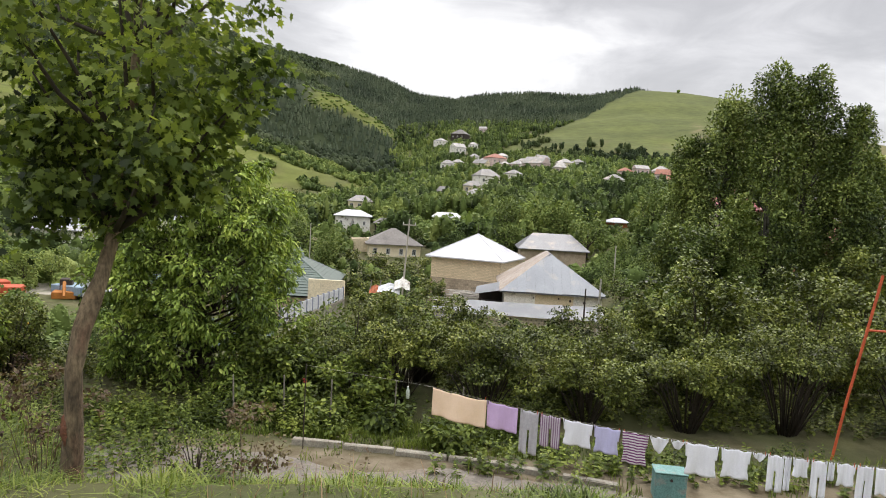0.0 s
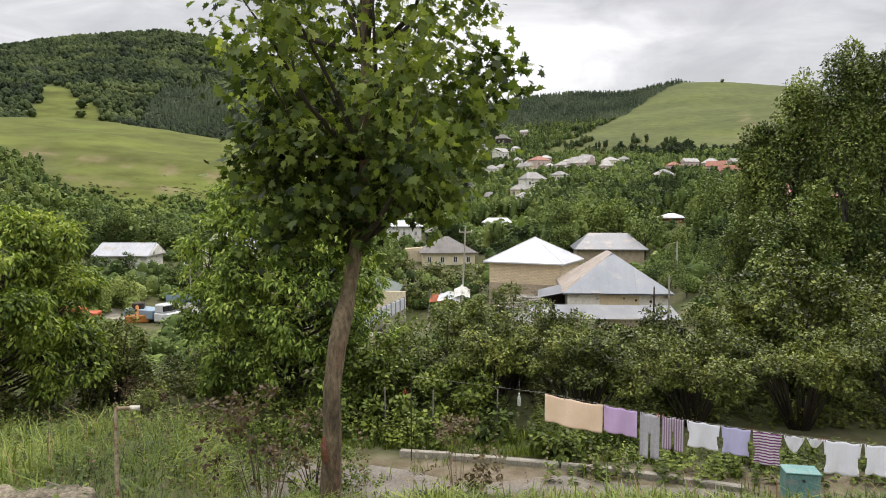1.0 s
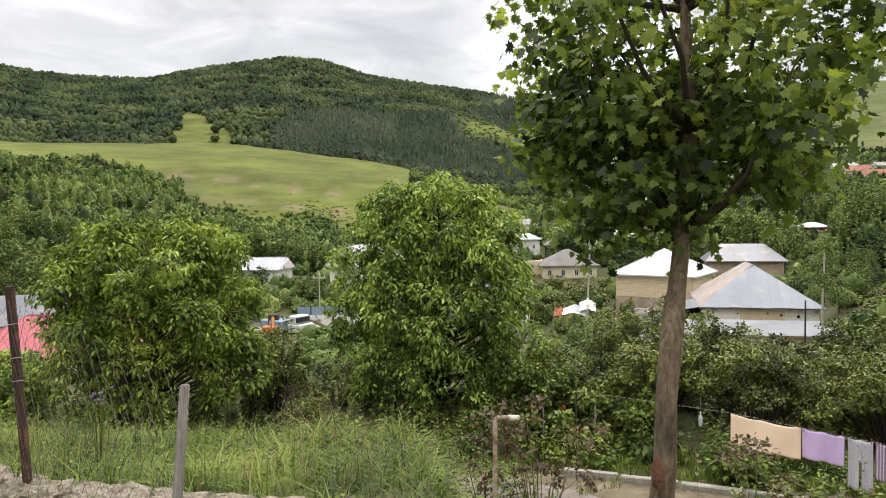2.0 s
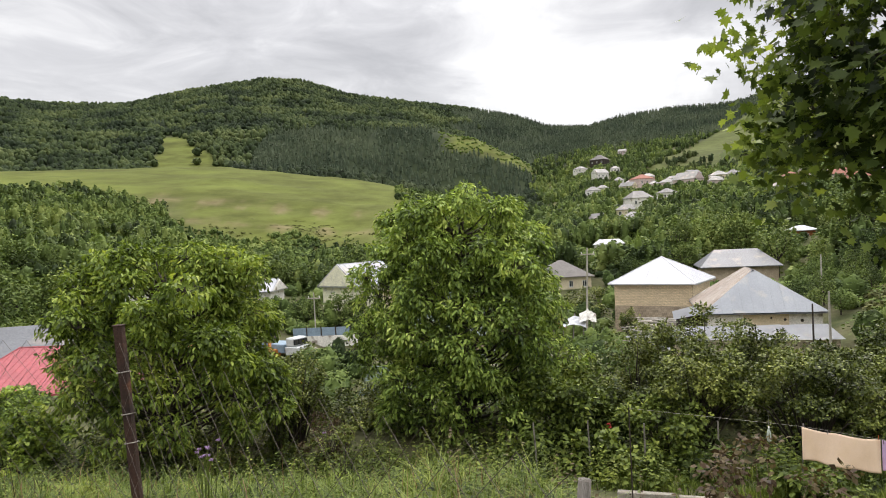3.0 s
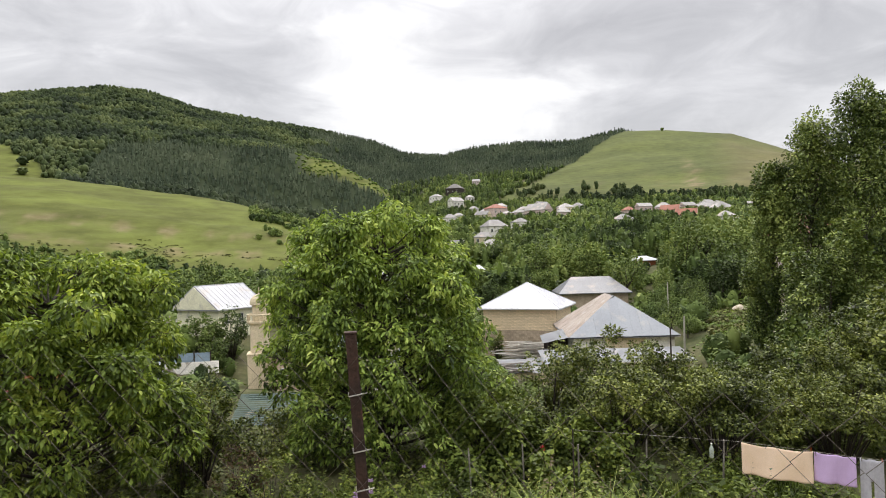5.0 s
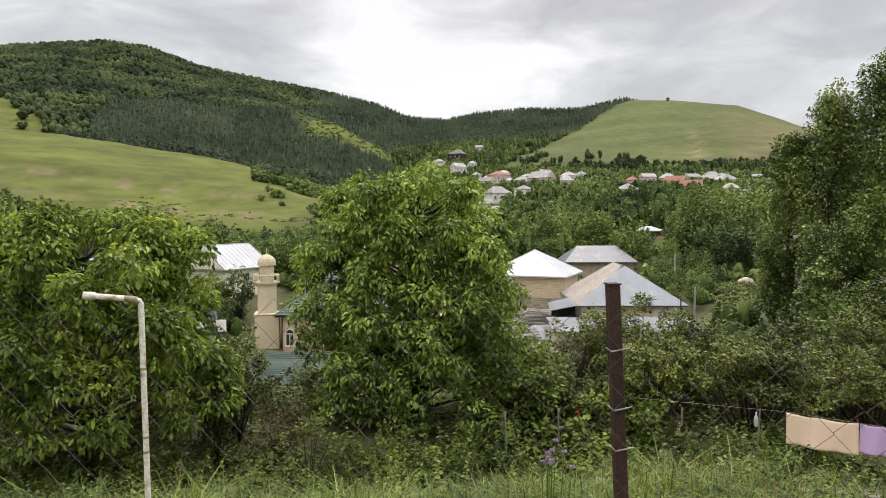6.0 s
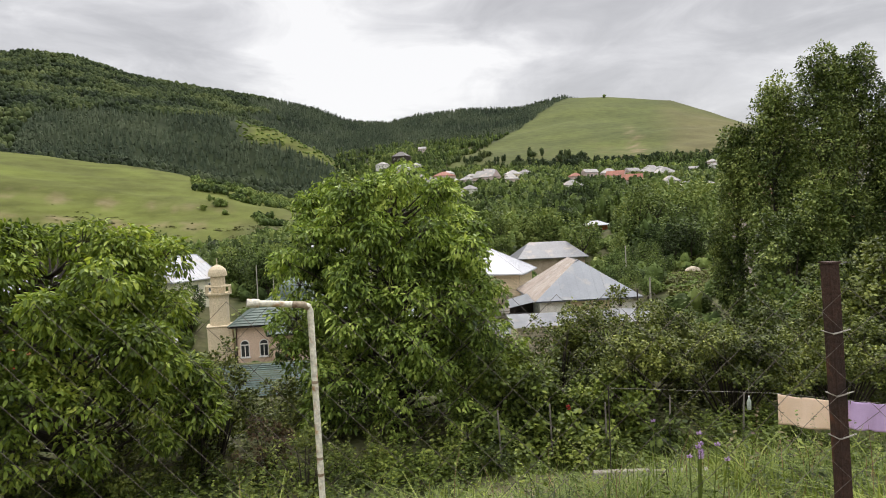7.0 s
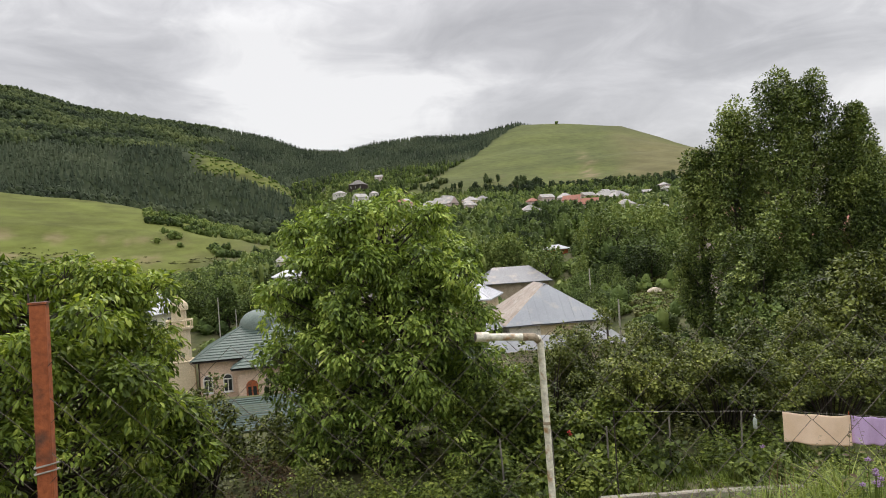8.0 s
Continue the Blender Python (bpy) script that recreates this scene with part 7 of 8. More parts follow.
    field = ((waves(x, y, 55, 23) > 0.66) & (r > 150) & (b > -4)) | (open_field(b, r) > 0.4)
    hill = (b > 9.2 + (r - 520) * 0.034) & (r > 396 + 8 * waves(x, y, 20, 33))
    house, low = np.zeros(len(x), bool), np.zeros(len(x), bool)
    for hx, hy, w, _ in WEST + EAST + TOP:
        away = math.hypot(hx, hy)
        along = (x * hx + y * hy) / away
        side = np.abs(x * hy - y * hx) / away
        house |= (side < w * 0.6 + 0.8) & (away - along < 0.8 * w + 2) & (away - along > -0.7 * w)
        low |= (side < w * 0.5 + 1.4) & (away - along < 9 + 0.05 * away) & (away - along > 0)
    ok = ~meadow & ~field & ~hill & ~house
    for hx, hy, hr in HOUSES:
        ok &= np.hypot(x - hx, y - hy) > hr + 2
    into = (y - 1.3) / 126.6                       # the open line down to the red hut
    ok &= ~((into < 1.03) & (np.abs(x + 6.0 - 39.3 * into) < 3.4 * into + 1.4))
    for hx, hy, z, half in ((-16.4, 133, -4.2, 4), (1.8, 138, -2.4, 3.5), (-6.9, 108.5, -7, 3.5)):
        ok &= ~((np.abs(x - hx) < half + 3) & (y < hy + 4) & (y > hy - 20))
    x, y, b, r, low = x[ok], y[ok], b[ok], r[ok], low[ok]
    spots = np.stack([x, y, ground_z(x, y) - 0.4], 1)
    tone, close = waves(x, y, 30, 41) + rng.normal(0, 0.45, len(x)), r < 205
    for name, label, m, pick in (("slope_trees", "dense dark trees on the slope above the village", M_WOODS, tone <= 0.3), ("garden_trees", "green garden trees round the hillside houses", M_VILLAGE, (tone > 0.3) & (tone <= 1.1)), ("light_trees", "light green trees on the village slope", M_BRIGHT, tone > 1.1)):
        far_trees(name, label, m, lobed(rng, spots[pick & ~low & close], 4, 1.6, 2.2), 66, (0.09, 0.19), (2.2, 4.6), (2.2, 4.2), 310 + len(name), heart=0.5)
        far_trees(name, label, m, spots[pick & ~low & ~close], 34, (0.14, 0.27), (1.8, 5.4), (2.2, 4.8), 350 + len(name), heart=0.58)
        far_trees("garden_bushes", "low bushes before the hillside houses", m, spots[pick & low], 26, (0.16, 0.3), (1.3, 3.1), (1.8, 3.6), 340 + len(name), heart=0.75)
    # low scrub between the houses of the valley floor
    x, y, b, r = scatter_polar(rng, 5200, -54, 46, 30, 150)
    ok = (y > 28) & (waves(x, y, 13, 51) > -0.45)
    for hx, hy, hr in HOUSES:
        ok &= np.hypot(x - hx, y - hy) > hr * 0.95
    for hx, hy, z, half in ((4.4, 78, -8.6, 6), (9.4, 62, -9.4, 8), (-17.3, 72, -11.8, 8), (-32.4, 90, -6.0, 6), (-50, 92, -5.8, 7), (-30, 72, -9.5, 5), (32.0, 85.6, -7.0, 3), (-15.2, 46, -9.6, 4.6), (-9.5, 62, -9.9, 3.5), (-24, 72, -9.0, 6), (21, 80, -7.5, 0.8), (-6.9, 108, -9.0, 5.5), (-35, 60, -8.7, 4.5)):
        dy = (y - 1.3) / (hy - 1.3)
        ok &= ~((dy < 1) & (np.abs(x + 4.4 - (hx + 4.4) * dy) < half * dy + 1) & (ground_z(x, y) + 1.9 > 1.4 + (z - 1.4) * dy))
    x, y, r = x[ok], y[ok], r[ok]
    spots, tone, close = np.stack([x, y, ground_z(x, y) - 0.3], 1), waves(x, y, 9, 52), r < 85
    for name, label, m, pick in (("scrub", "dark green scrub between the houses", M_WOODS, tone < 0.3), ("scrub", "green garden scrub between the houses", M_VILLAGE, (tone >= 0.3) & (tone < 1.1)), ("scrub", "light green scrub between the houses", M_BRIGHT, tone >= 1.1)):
        far_trees(name, label, m, spots[pick & close], 130, (0.06, 0.13), (1.2, 2.8), (1.6, 3.2), 330, heart=0.7)
        far_trees(name, label, m, spots[pick & ~close], 40, (0.11, 0.22), (1.2, 2.8), (1.6, 3.2), 331, heart=0.72)
    # long grass on the small slope below the boulder
    u, v = rng.uniform(0.72, 1.12, 1500), rng.normal(0, 2.6, 1500)
    x, y = -6.5 + 38.5 * u + v, 2.0 + 83.6 * u
    keep = (np.hypot(x - 32.0, y - 85.6) > 1.6) & (np.hypot(x - 11.2, y - 67.7) > 9)
    spots, tone = np.stack([x, y, ground_z(x, y) - 0.05], 1)[keep], rng.uniform(0, 1, keep.sum())
    far_trees("slope_grass", "long light grass on the slope below the boulder", M_BRIGHT, spots[tone < 0.62], 16, (0.16, 0.34), (0.2, 0.5), (0.7, 1.5), 332, category="grass", heart=0.4)
    far_trees("slope_grass", "brownish weeds in the long grass on the slope", M_BROWN_SCRUB, spots[tone >= 0.62], 16, (0.16, 0.34), (0.25, 0.7), (0.6, 1.3), 333, category="weeds", heart=0.4)
    # bushes in a belt over the meadow's nose and rough scrub on its lower part
    x, y, b, r = scatter_polar(rng, 4200, -16, -4.5, 215, 330)
    line = 300 - 3.2 * np.clip(b + 14, 0, 12)
    dense = (b > -14.8) & (np.abs(r - line) < 24 + 8 * waves(x, y, 18, 44)) & (waves(x, y, 11, 62) > rng.uniform(-0.6, 0.9, len(x)))
    stray = (waves(x, y, 20, 43) + 0.6 * waves(x, y, 7, 63) > 0.55 + 0.5 * smooth(235, 270, r)) & (r < 285)
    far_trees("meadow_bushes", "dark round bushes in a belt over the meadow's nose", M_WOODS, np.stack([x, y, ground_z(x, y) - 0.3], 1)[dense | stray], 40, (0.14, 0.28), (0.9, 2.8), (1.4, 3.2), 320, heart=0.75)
    x, y, b, r = scatter_polar(rng, 15000, -46, -5, 150, 262)
    edge = waves(x, y, 26, 45) + 0.7 * waves(x, y, 8, 46)
    keep = edge + 0.5 * waves(x, y, 3.5, 49) > (r - np.interp(b, [-32, -28], [188, 204])) / 24
    spots, tone = np.stack([x, y, ground_z(x, y) - 0.15], 1), waves(x, y, 12, 47) + (r - 196) / 12
    far_trees("rough_scrub", "low brown-green scrub on the foot of the meadow", M_BROWN_SCRUB, spots[keep & (tone > 0.1)][::2], 14, (0.2, 0.36), (0.15, 0.5), (0.7, 1.6), 323, heart=0.35)
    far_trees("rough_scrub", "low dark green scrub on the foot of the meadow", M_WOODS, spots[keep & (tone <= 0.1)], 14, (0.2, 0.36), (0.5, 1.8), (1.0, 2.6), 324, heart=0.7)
    x, y, b, r = scatter_polar(rng, 60, -35, -27, 380, 500)
    far_trees("clearing_trees", "few trees in the hillside clearing", M_FOREST, np.stack([x, y, ground_z(x, y) - 0.3], 1)[:9], 40, (0.2, 0.4), (3.5, 5.5), (4, 6), 321)
    x, y, b, r = scatter_polar(rng, 1100, 6.5, 17, 388, 500)
    keep = (waves(x, y, 22, 61) + 0.4 * waves(x, y, 8, 64) > 0.1 + 0.6 * smooth(400, 490, r)) & (r < 500 - 9 * (b - 7)) & (open_field(b, r) < 0.5)
    far_trees("hill_foot_trees", "dark trees climbing the foot of the grassy hill", M_FOREST, np.stack([x, y, ground_z(x, y) - 0.3], 1)[keep], 40, (0.16, 0.3), (2.2, 6.0), (2.2, 4.4), 325, heart=0.75)
    x, y, b, r = scatter_polar(rng, 900, 11, 29, 376, 412)
    keep = (waves(x, y, 17, 84) + 0.5 * waves(x, y, 6, 85) > 0.15 + 0.5 * smooth(395, 412, r))
    far_trees("hill_foot_trees", "tall dark trees in clumps below the grassy hill", M_FOREST, np.stack([x, y, ground_z(x, y) - 0.3], 1)[keep], 40, (0.16, 0.3), (2.6, 6.4), (2.4, 4.6), 326, heart=0.75)
    b = np.array([13.2, 14.1, 11.8, 15.0, 18.9])
    r = np.array([705.0, 712, 700, 716, 715])
    x, y = EYE0[0] + r * np.sin(np.radians(b)), EYE0[1] + r * np.cos(np.radians(b))
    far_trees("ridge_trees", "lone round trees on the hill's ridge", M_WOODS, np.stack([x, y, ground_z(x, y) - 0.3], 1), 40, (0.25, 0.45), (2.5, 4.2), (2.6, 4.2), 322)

woods()
# ---- fence, pipes, washing and small things ----
def steel_post(at, top, size, lean, material, label, ties=(), base=None, turn=0.0):
    z = float(ground_z(at[0], at[1])) - 0.3 if base is None else base
    ob = thing("fence_post", label, "post", (at[0], at[1], z), turn, "wire fence posts")
    h = top - z
    bm = bmesh.new()
    box(bm, -size / 2, size / 2, -size / 2, size / 2, 0, h, size * 0.08)
    for v in bm.verts:
        v.co += Vector((lean[0] * v.co.z, lean[1] * v.co.z, 0)) - Vector((lean[0] * h, lean[1] * h, 0))
    part("shaft", bm, material, ob)
    bm = bmesh.new()
    box(bm, -size * 0.56, size * 0.56, -size * 0.56, size * 0.56, h, h + 0.006)
    part("cap", bm, material, ob)
    for zt in ties:
        bm = bmesh.new()
        off = Vector((lean[0] * (zt - z - h), lean[1] * (zt - z - h), zt - z))
        s = size / 2 + 0.004
        pts = [off + Vector(c) for c in ((-s, -s, 0), (s, -s, 0.008), (s, s, 0.0), (-s, s, 0.006), (-s, -s, 0.002), (s + 0.02, -s, 0.012))]
        tube(bm, pts, 0.0022, 5)
        part("wire_tie", bm, M_TIE, ob)
    return ob


steel_post((-6.37, 4.39), 1.005, 0.045, (-0.05, 0.0), M_RUST, "dark rusty square steel fence post leaning slightly", (0.755, 0.53, 0.375), turn=8)
steel_post((-9.762, 4.72), 1.155, 0.045, (0.02, 0.0), M_RED_LEAD, "red-oxide painted steel fence post with wire tie", (0.66, 0.64), turn=5)
bm = bmesh.new()
stake = thing("wooden_stake", "grey weathered wooden fence stake", "stake", (-3.97, 2.66, -0.45), 0, "wire fence posts")
tube(bm, [(-0.09, 0, 0), (-0.05, 0, 0.6), (0.02, 0.01, 1.3)], [0.02, 0.019, 0.015], 9)
for v in bm.verts:
    v.co += Vector((random.uniform(-1, 1), random.uniform(-1, 1), 0)) * 0.0025
part("shaft", bm, M_OLD_WOOD, stake, smooth_faces=True)


def pipe_post(name, at, top, arm, label, radius=0.012, lean=0.0, base=-0.6, coat=M_WHITE_PIPE):
    """A thin painted pipe with an elbow and a short arm."""
    ob = thing(name, label, "pipe", (at[0], at[1], base))
    h = top - base
    a = Vector(arm)
    bm = bmesh.new()
    bend = [(0, 0, h - 0.02), (a.x * 0.03, a.y * 0.03, h - 0.005), (a.x * 0.12, a.y * 0.12, h + a.z * 0.12)]
    tube(bm, [(lean, 0, 0), (lean * 0.5, 0, h * 0.5), *bend, (a.x * 0.6, a.y * 0.6, h + a.z * 0.6), (a.x, a.y, h + a.z)], radius, 12)
    part("pipe", bm, coat, ob, smooth_faces=True)
    bm = bmesh.new()
    tube(bm, [(a.x * k, a.y * k, h + a.z * k + (-0.012 if k < 0.05 else 0)) for k in (0.02, 0.1, 0.3)], radius * 1.06, 12)
    part("elbow", bm, M_DIRTY_PIPE, ob, "rusting elbow", True)
    bm = bmesh.new()
    e = Vector((a.x, a.y, h + a.z))
    tube(bm, [e - a.normalized() * 0.03, e + a.normalized() * 0.012], radius * 1.35, 12)
    part("end_socket", bm, M_WHITE_PIPE, ob, smooth_faces=True)
    # a dark disc on the end stands for the shade inside the pipe
    bm = bmesh.new()
    tube(bm, [e + a.normalized() * 0.0125, e + a.normalized() * 0.014], radius * 1.1, 12)
    part("bore", bm, M_DARK, ob, "dark disc on the pipe end for its shaded inside")
    for zt in (h - 0.28, h - 0.56, h - 0.62):
        bm = bmesh.new()
        tube(bm, [(lean * (1 - zt / h), 0, zt - 0.005), (lean * (1 - zt / h), 0, zt + 0.005)], radius * 1.04, 12)
        part("rust_band", bm, M_DIRTY_PIPE, ob)
    return ob


pipe_post("gas_pipe", (-8.22, 4.59), 0.935, (-0.205, -0.02, 0.02), "thin white-painted rusting pipe bent over at the top", 0.0115, 0.02)
pipe_post("gas_pipe", (-2.93, 3.08), 0.665, (0.07, 0.05, -0.012), "short rust-stained pipe with a white bent end", 0.0085, -0.02, -0.5, M_DIRTY_PIPE)


def chain_link(points, top, cell=0.085):
    """A sagging chain-link mesh: zigzag wires hooked into each other along a run of posts."""
    ob = thing("wire_fence", "thin rusty chain-link mesh between the fence posts", "fence")
    P = [Vector(p) for p in points]
    legs = [(b - a).length for a, b in zip(P, P[1:])]
    total = sum(legs)

    def along(s):
        for a, b, ln in zip(P, P[1:], legs):
            if s <= ln:
                return a.lerp(b, s / ln)
            s -= ln
        return P[-1].copy()
    n, rows = int(total / cell), 26
    V, F = [], []
    for k in range(n):
        for r in range(rows):
            s0, s1 = (k + (r + k) % 2) * cell, (k + (r + k + 1) % 2) * cell
            a, b = along(s0), along(s1)
            za, zb = top - r * cell, top - (r + 1) * cell
            wob = 0.006 * math.sin(k * 1.7 + r)
            p, q = Vector((a.x, a.y + wob, a.z + za)), Vector((b.x, b.y + wob, b.z + zb))
            ahead = (q - p).normalized()
            side = ahead.cross(Vector((0, 1, 0))).normalized() * 0.0011
            dep = Vector((0, 0.0011, 0))
            i = len(V)
            V += [p + side, p - side * 0.5 + dep, p - side * 0.5 - dep, q + side, q - side * 0.5 + dep, q - side * 0.5 - dep]
            F += [(i, i + 1, i + 4, i + 3), (i + 1, i + 2, i + 5, i + 4), (i + 2, i, i + 3, i + 5)]
    V, F = np.array([tuple(v) for v in V]), np.array(F)
    run = 0.0
    for ln in legs:
        k0, k1 = int(run / cell), min(n, int((run + ln) / cell))
        a, b = k0 * rows, k1 * rows
        arrays("mesh_panel", V[6 * a:6 * b], F[3 * a:3 * b] - 6 * a, M_WIRE, ob)
        run += ln


chain_link([(-3.97, 2.68, -0.03), (-6.36, 4.36, 0.02), (-8.24, 4.61, 0.05), (-9.73, 4.7, 0.1), (-12.5, 5.0, 0.05)], 0.9)

# broken stone footing along the fence
foot = thing("stone_footing", "broken pale limestone footing along the fence", "wall", (0, 0, 0))
rs = random.Random(31)
for k in range(21):
    x = -8.4 + 0.235 * k
    y = 4.75 - 0.043 * k + rs.uniform(-0.06, 0.06)
    bm = bmesh.new()
    bmesh.ops.create_icosphere(bm, subdivisions=3, radius=0.5)
    sx, sy, sz = rs.uniform(0.36, 0.52), rs.uniform(0.25, 0.36), rs.uniform(0.2, 0.3)
    for v in bm.verts:
        q = v.co.copy()
        q = Vector((max(-0.4, min(0.4, q.x)), max(-0.4, min(0.4, q.y)), max(-0.36, min(0.36, q.z))))
        q *= 1 + 0.26 * noise.noise(q * 4 + Vector((k, 0, 0))) + 0.16 * noise.noise(q * 11 + Vector((0, k, 0)))
        v.co = Vector((q.x * sx * 1.1, q.y * sy * 1.1, q.z * sz * 1.1))
    st = part("stone", bm, M_FOOTING, foot)
    st.matrix_basis = pose(x, y, float(ground_z(x, y)) + 0.03, rs.uniform(-10, 10), rs.uniform(-10, 10), rs.uniform(-20, 20))
tagged(foot, kind="structure")

# old rail lying at the edge of the bank
rail = thing("old_rail", "dark rusty steel rail lying at the bank's edge", "rail", (-0.95, 5.0, -0.66), -5)
bm = bmesh.new()
box(bm, -0.85, 1.0, -0.03, 0.03, 0.09, 0.12, 0.006)
box(bm, -0.85, 1.0, -0.009, 0.009, 0.02, 0.09)
box(bm, -0.85, 1.0, -0.055, 0.055, 0.0, 0.02, 0.004)
part("bar", bm, M_DARK, rail)

# ---- the clothes line ----
LINE_A, LINE_DIR = Vector((0.12, 15.38, 0)), Vector((4.38, -1.78, 0)).normalized()


def line_z(s):
    return -2.665 - 0.225 * math.sin(math.pi * min(max(s, 0), 9.6) / 9.6) - 0.005 * s


cord = thing("clothes_line", "thin cord clothes line strung across the yard", "clothes line")
bm = bmesh.new()
tube(bm, [LINE_A + LINE_DIR * s + Vector((0, 0, line_z(s) + 0.01)) for s in np.linspace(-3.4, 11.5, 60)], 0.0028, 5)
part("cord", bm, M_TIE, cord)
for s, lab in ((-3.4, "post"), (11.5, "post")):
    p = LINE_A + LINE_DIR * s
    bm = bmesh.new()
    tube(bm, [(p.x, p.y, float(ground_z(p.x, p.y)) - 0.2), (p.x, p.y, line_z(s) + 0.03)], 0.014, 8)
    part(lab, bm, M_DARK, cord)


def washing(kind, s0, s1, drop, material, label, shape="sheet", seed=0):
    """A piece of washing pegged to the cord from s0 to s1: cloth with folds, its sides pulled in, and pegs."""
    rng = random.Random(seed)
    mid = (s0 + s1) / 2
    p = LINE_A + LINE_DIR * mid
    ob = thing(kind, label, kind.replace("_", " "), (p.x, p.y, line_z(mid)), math.degrees(math.atan2(LINE_DIR.y, LINE_DIR.x)), "washing on the line")
    w = s1 - s0
    bm = bmesh.new()
    nx, nz = 18, 16
    grid = [[None] * (nz + 1) for _ in range(nx + 1)]
    ph = rng.uniform(0, 6)
    for i in range(nx + 1):
        for j in range(nz + 1):
            u, t = i / nx, j / nz
            x = (u - 0.5) * w
            z = -t * drop
            pull = 1.0
            if shape == "shirt":
                pull = 1.0 - 0.07 * math.sin(math.pi * t) + (0.05 if t > 0.8 else 0)
            if shape == "brief":
                z = -t * drop * (1 - 0.85 * abs(2 * u - 1) ** 1.4)
            if shape == "towel":
                z -= 0.02 * math.sin(math.pi * u)
            sag = -0.02 * math.sin(math.pi * u * 2) ** 2 * (1 - t) - (line_z(mid) - line_z(mid + x)) * 1.0
            fold = 0.028 * math.sin(u * 9 + ph + 1.5 * t) * (0.3 + 0.7 * t) + 0.012 * math.sin(u * 23 + ph * 2) + 0.03 * t * math.sin(ph)
            grid[i][j] = bm.verts.new((x * pull, fold, z + sag + 0.01 * math.sin(u * 14 + ph) * t))
    for i in range(nx):
        for j in range(nz):
            u, t = (i + 0.5) / nx, (j + 0.5) / nz
            if shape == "pants" and t > 0.38 and abs(u - 0.5) < 0.02 + 0.1 * (t - 0.38):
                continue
            if shape == "shirt" and t > 0.42 and (u < 0.08 or u > 0.92):
                continue
            bm.faces.new((grid[i][j], grid[i + 1][j], grid[i + 1][j + 1], grid[i][j + 1]))
    loose = [v for v in bm.verts if not v.link_faces]
    bmesh.ops.delete(bm, geom=loose, context="VERTS")
    bmesh.ops.solidify(bm, geom=list(bm.faces), thickness=0.004)
    part("cloth", bm, material, ob, smooth_faces=True)
    for k in range(max(2, int(w / 0.4) + 1)):
        x = -w / 2 + 0.03 + (w - 0.06) * k / max(1, int(w / 0.4))
        bm = bmesh.new()
        box(bm, x - 0.006, x + 0.006, -0.012, 0.012, -0.045, 0.035, 0.002)
        part("peg", bm, M_ORANGE_PIPE if (seed + k) % 3 == 0 else M_OLD_WOOD, ob)


for n, (kind, s0, s1, drop, m, shape, label) in enumerate((
    ("towel", 0.0, 1.28, 0.62, M_PEACH, "towel", "wide peach bath towel pegged on the line"),
    ("pillowcase", 1.3, 2.01, 0.58, M_LILAC, "sheet", "lilac cotton pillowcase pegged on the line"),
    ("trousers", 2.07, 2.47, 0.95, M_GREY_CLOTH, "pants", "pale grey long trousers hung by the waist"),
    ("trousers", 2.51, 2.95, 0.7, M_STRIPE_THIN, "pants", "short trousers with thin purple stripes"),
    ("shirt", 3.0, 3.64, 0.54, M_WHITE_CLOTH, "shirt", "white patterned shirt hung by its hem"),
    ("shirt", 3.66, 4.2, 0.54, M_LAVENDER, "shirt", "lavender shirt hung by its hem"),
    ("shirt", 4.24, 4.76, 0.64, M_STRIPE, "shirt", "shirt with bold purple and white stripes"),
    ("underwear", 4.79, 5.14, 0.36, M_WHITE_CLOTH, "brief", "white underwear on the line"),
    ("underwear", 5.19, 5.45, 0.21, M_WHITE_CLOTH, "brief", "small white underwear on the line"),
    ("shirt", 5.46, 6.09, 0.64, M_WHITE_CLOTH, "shirt", "large white shirt hung by its hem"),
    ("shirt", 6.13, 6.67, 0.57, M_WHITE_CLOTH, "shirt", "bluish white sleeveless top with loops below"),
    ("underwear", 6.69, 6.94, 0.18, M_WHITE_CLOTH, "brief", "small white cloth on the line"),
    ("trousers", 6.96, 7.24, 0.72, M_WHITE_CLOTH, "pants", "white long underpants on the line"),
    ("sock", 7.26, 7.36, 0.67, M_WHITE_CLOTH, "sheet", "long white stocking on the line"),
    ("shirt", 7.39, 7.66, 0.37, M_WHITE_CLOTH, "shirt", "small white shirt on the line"),
    ("trousers", 7.7, 7.96, 0.72, M_WHITE_CLOTH, "pants", "small white trousers on the line"),
    ("sock", 7.98, 8.08, 0.36, M_WHITE_CLOTH, "sheet", "white sock on the line"),
    ("shirt", 8.11, 8.42, 0.42, M_WHITE_CLOTH, "shirt", "white child's shirt on the line"),
    ("trousers", 8.45, 8.7, 0.66, M_WHITE_CLOTH, "pants", "white trousers near the line's end"),
    ("towel", 8.74, 9.1, 0.5, M_WHITE_CLOTH, "sheet", "small white towel near the line's end"),
)):
    washing(kind, s0, s1, drop, m, label, shape, n)

# bottle hung in the thicket
bottle = thing("plastic_bottle", "empty pale plastic bottle hung on a wire", "bottle", (-0.46, 15.45, -2.98))
bm = bmesh.new()
lathe(bm, [(0.03, 0.0), (0.042, 0.02), (0.042, 0.17), (0.036, 0.2), (0.016, 0.25), (0.014, 0.28)], 14)
part("body", bm, M_PLASTIC, bottle, smooth_faces=True)
bm = bmesh.new()
lathe(bm, [(0.017, 0.275), (0.017, 0.295)], 12)
part("cap", bm, M_WHITE_FRAME, bottle)
bm = bmesh.new()
tube(bm, [(0, 0, 0.29), (0, 0, 0.62)], 0.003, 4)
part("string", bm, M_TIE, bottle)

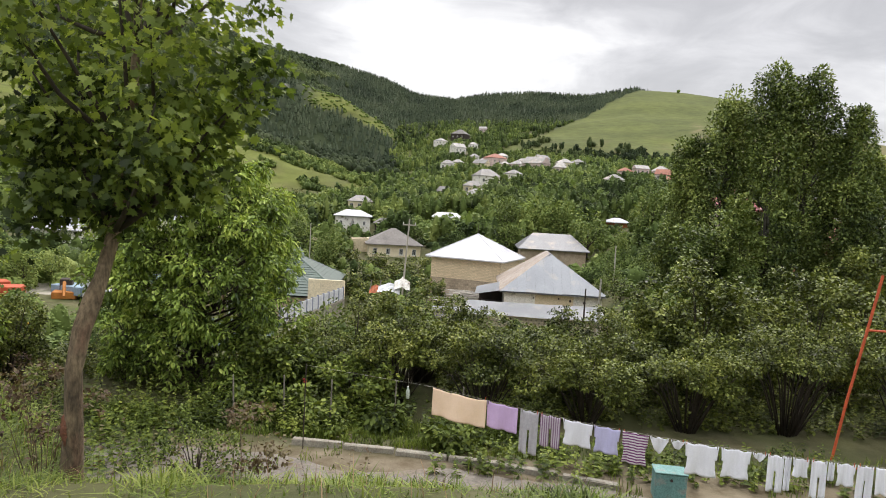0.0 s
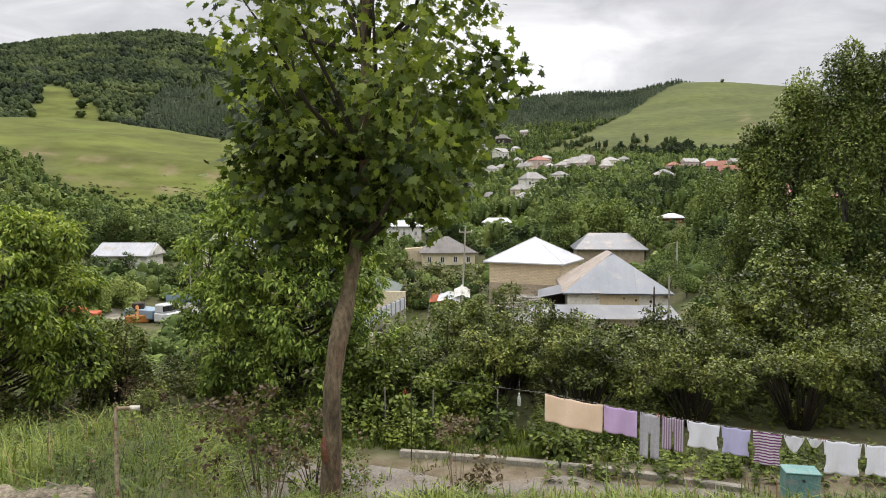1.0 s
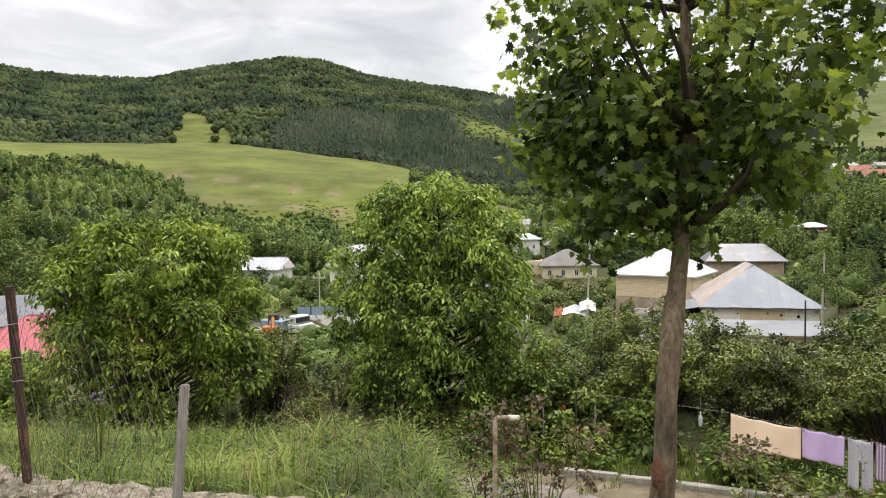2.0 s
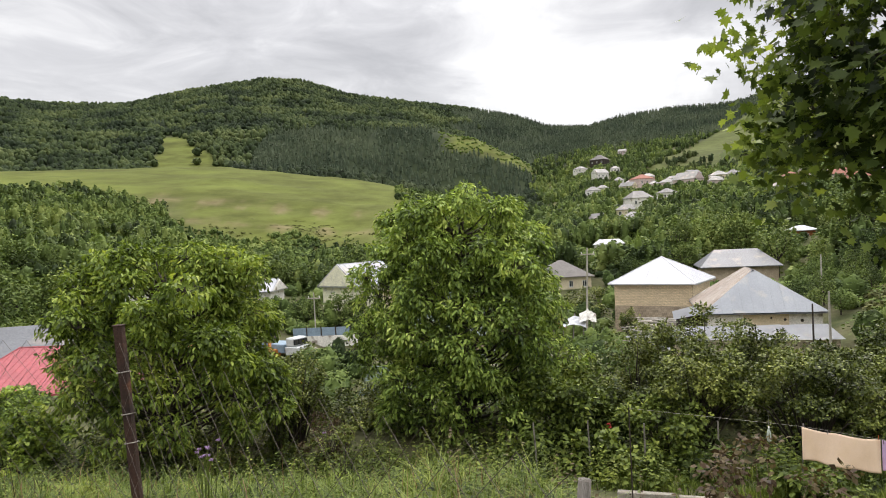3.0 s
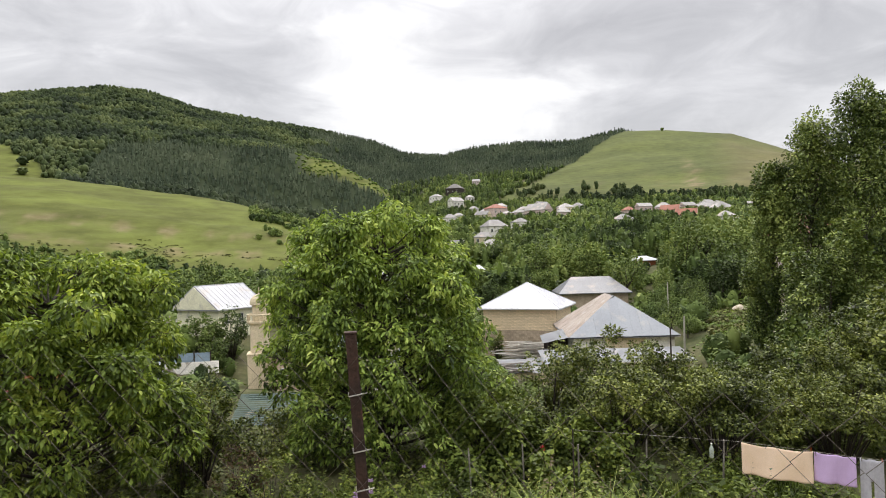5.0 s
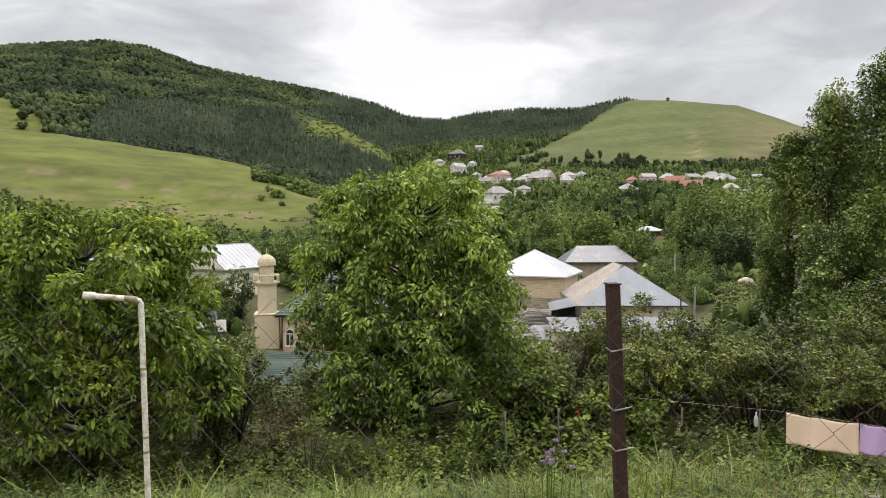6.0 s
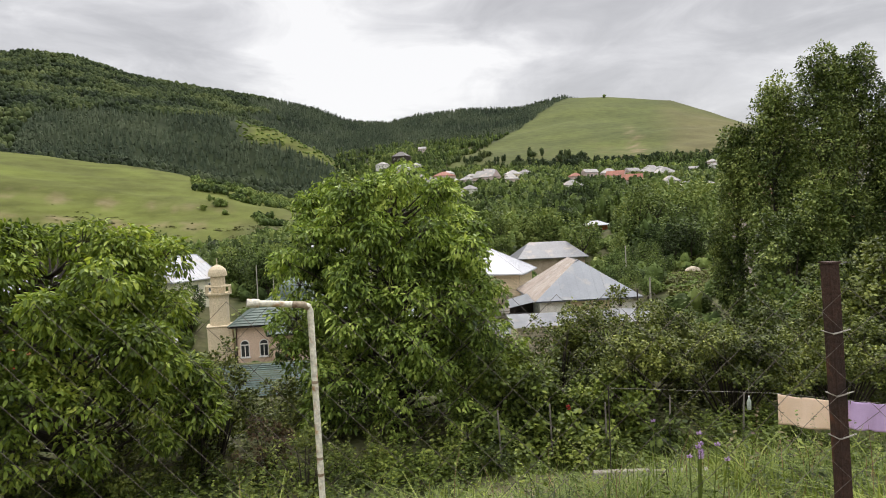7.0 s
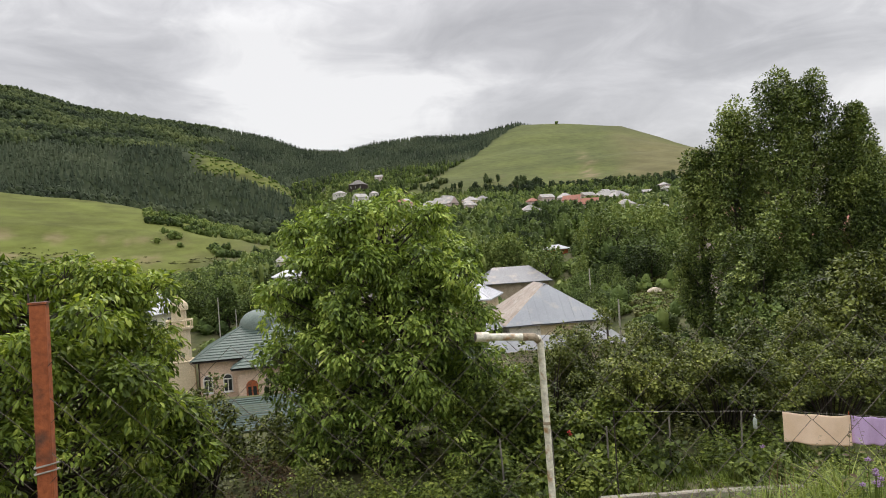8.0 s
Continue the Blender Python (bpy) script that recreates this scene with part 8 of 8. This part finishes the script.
# turquoise box under the washing
crate = thing("metal_box", "old turquoise painted metal box standing in weeds", "box", (5.5, 14.9, -4.68), -8)
bm = bmesh.new()
box(bm, -0.34, 0.34, -0.24, 0.24, -0.2, 0.55, 0.02)
part("body", bm, M_TURQ, crate)
bm = bmesh.new()
box(bm, -0.36, 0.36, -0.26, 0.26, 0.55, 0.58, 0.01)
part("lid", bm, M_TURQ, crate)
bm = bmesh.new()
tube(bm, [(0.0, -0.235, 0.42), (0.0, -0.27, 0.42)], 0.03, 10)
part("knob", bm, M_DARK, crate)

# orange-red pipe frame at the yard's end
swing = thing("pipe_frame", "orange-red painted pipe frame standing in the yard", "frame", (10.3, 17.0, -4.85))
for name, pts, r in (("leg", ((0, 0, -0.1), (0.3, 0, 1.9), (0.66, 0, 3.85), (0.9, 0, 5.2)), 0.035), ("crossbar", ((0.65, 0, 3.8), (1.4, 0, 3.78), (2.6, 0, 3.74)), 0.03), ("base_bar", ((0, 0, 0.12), (0.5, -0.5, -0.02), (1.0, -1.0, -0.1)), 0.03), ("lower_bar", ((0.02, 0, 0.2), (1.2, 0, 0.24)), 0.024), ("far_leg", ((2.6, 0, -0.1), (2.62, 0, 3.74)), 0.035)):
    bm = bmesh.new()
    tube(bm, pts, r, 8)
    part(name, bm, M_ORANGE_PIPE, swing)

# fence stakes and wire behind the kerb
for n, x in enumerate((-5.2, -3.9, -2.6, -0.9, 0.9)):
    st = thing("garden_stake", "thin dark garden stake behind the kerb", "stake", (x, 18.2 + 0.2 * (n % 2), -4.85), 0, "garden stakes")
    bm = bmesh.new()
    tube(bm, [(0, 0, 0), (0.03 * (n - 2), 0, 1.45)], [0.026, 0.02], 6)
    part("shaft", bm, M_OLD_WOOD, st)


def flower(name, at, material, label, heads, size, height):
    ob = thing(name, label, "flower", at)
    rng = random.Random(int(at[0] * 100))
    for _ in range(heads):
        x, y, h = rng.gauss(0, 0.04), rng.gauss(0, 0.04), height * rng.uniform(0.82, 1)
        bm = bmesh.new()
        tube(bm, [(x * 0.3, y * 0.3, 0), (x * 0.8, y * 0.8, h * 0.6), (x, y, h)], [0.004, 0.003, 0.002], 5)
        stem = part("stem", bm, M_WEED, ob)
        bm = bmesh.new()
        for j in range(12):
            a = j * 0.5236
            d = Vector((math.cos(a * 2.3), math.sin(a * 2.3), -0.7 + 0.13 * j)).normalized()
            c = Vector((x, y, h))
            side = d.cross(Vector((0, 0, 1))) * size * 0.32
            q = [c + side * 0.3, c + d * size * 0.6 + side + Vector((0, 0, size * 0.5)), c + d * size + Vector((0, 0, size * 0.45)), c + d * size * 0.6 - side + Vector((0, 0, size * 0.5))]
            bm.faces.new([bm.verts.new(v) for v in q])
        part("petals", bm, material, stem)


def gz(x, y):
    return float(ground_z(x, y))


flower("thistle", (-10.6, 5.9, gz(-10.6, 5.9)), M_THISTLE, "purple thistle in the bank's grass", 2, 0.022, 0.62)
flower("thistle", (-6.1, 6.6, gz(-6.1, 6.6)), M_THISTLE, "lilac thistle in the bank's grass", 1, 0.02, 0.6)
flower("sunflower", (-13.0, 22.0, -5.0), M_YELLOW_PETAL, "yellow flower beside the shrubs", 2, 0.11, 1.9)
flower("phlox", (-6.47, 5.27, gz(-6.47, 5.27)), M_THISTLE, "pale lilac phlox in flower on the bank", 10, 0.018, 0.09 - gz(-6.47, 5.27))
flower("poppy", (-3.4, 18.6, -4.85), M_RED_PETAL, "small red flower behind the kerb", 2, 0.06, 1.4)

boulder = thing("boulder", "reddish-brown boulder lying on the grassy slope", "boulder", (32.01, 85.57, gz(32.01, 85.57)), 20)
bm = bmesh.new()
bmesh.ops.create_icosphere(bm, subdivisions=3, radius=0.9)
for v in bm.verts:
    v.co *= 1 + 0.22 * noise.noise(v.co * 1.3) + 0.08 * noise.noise(v.co * 4)
    v.co = Vector((v.co.x * 1.2, v.co.y * 0.9, v.co.z * 0.75 + 0.3))
part("stone", bm, M_STONE, boulder, smooth_faces=True)
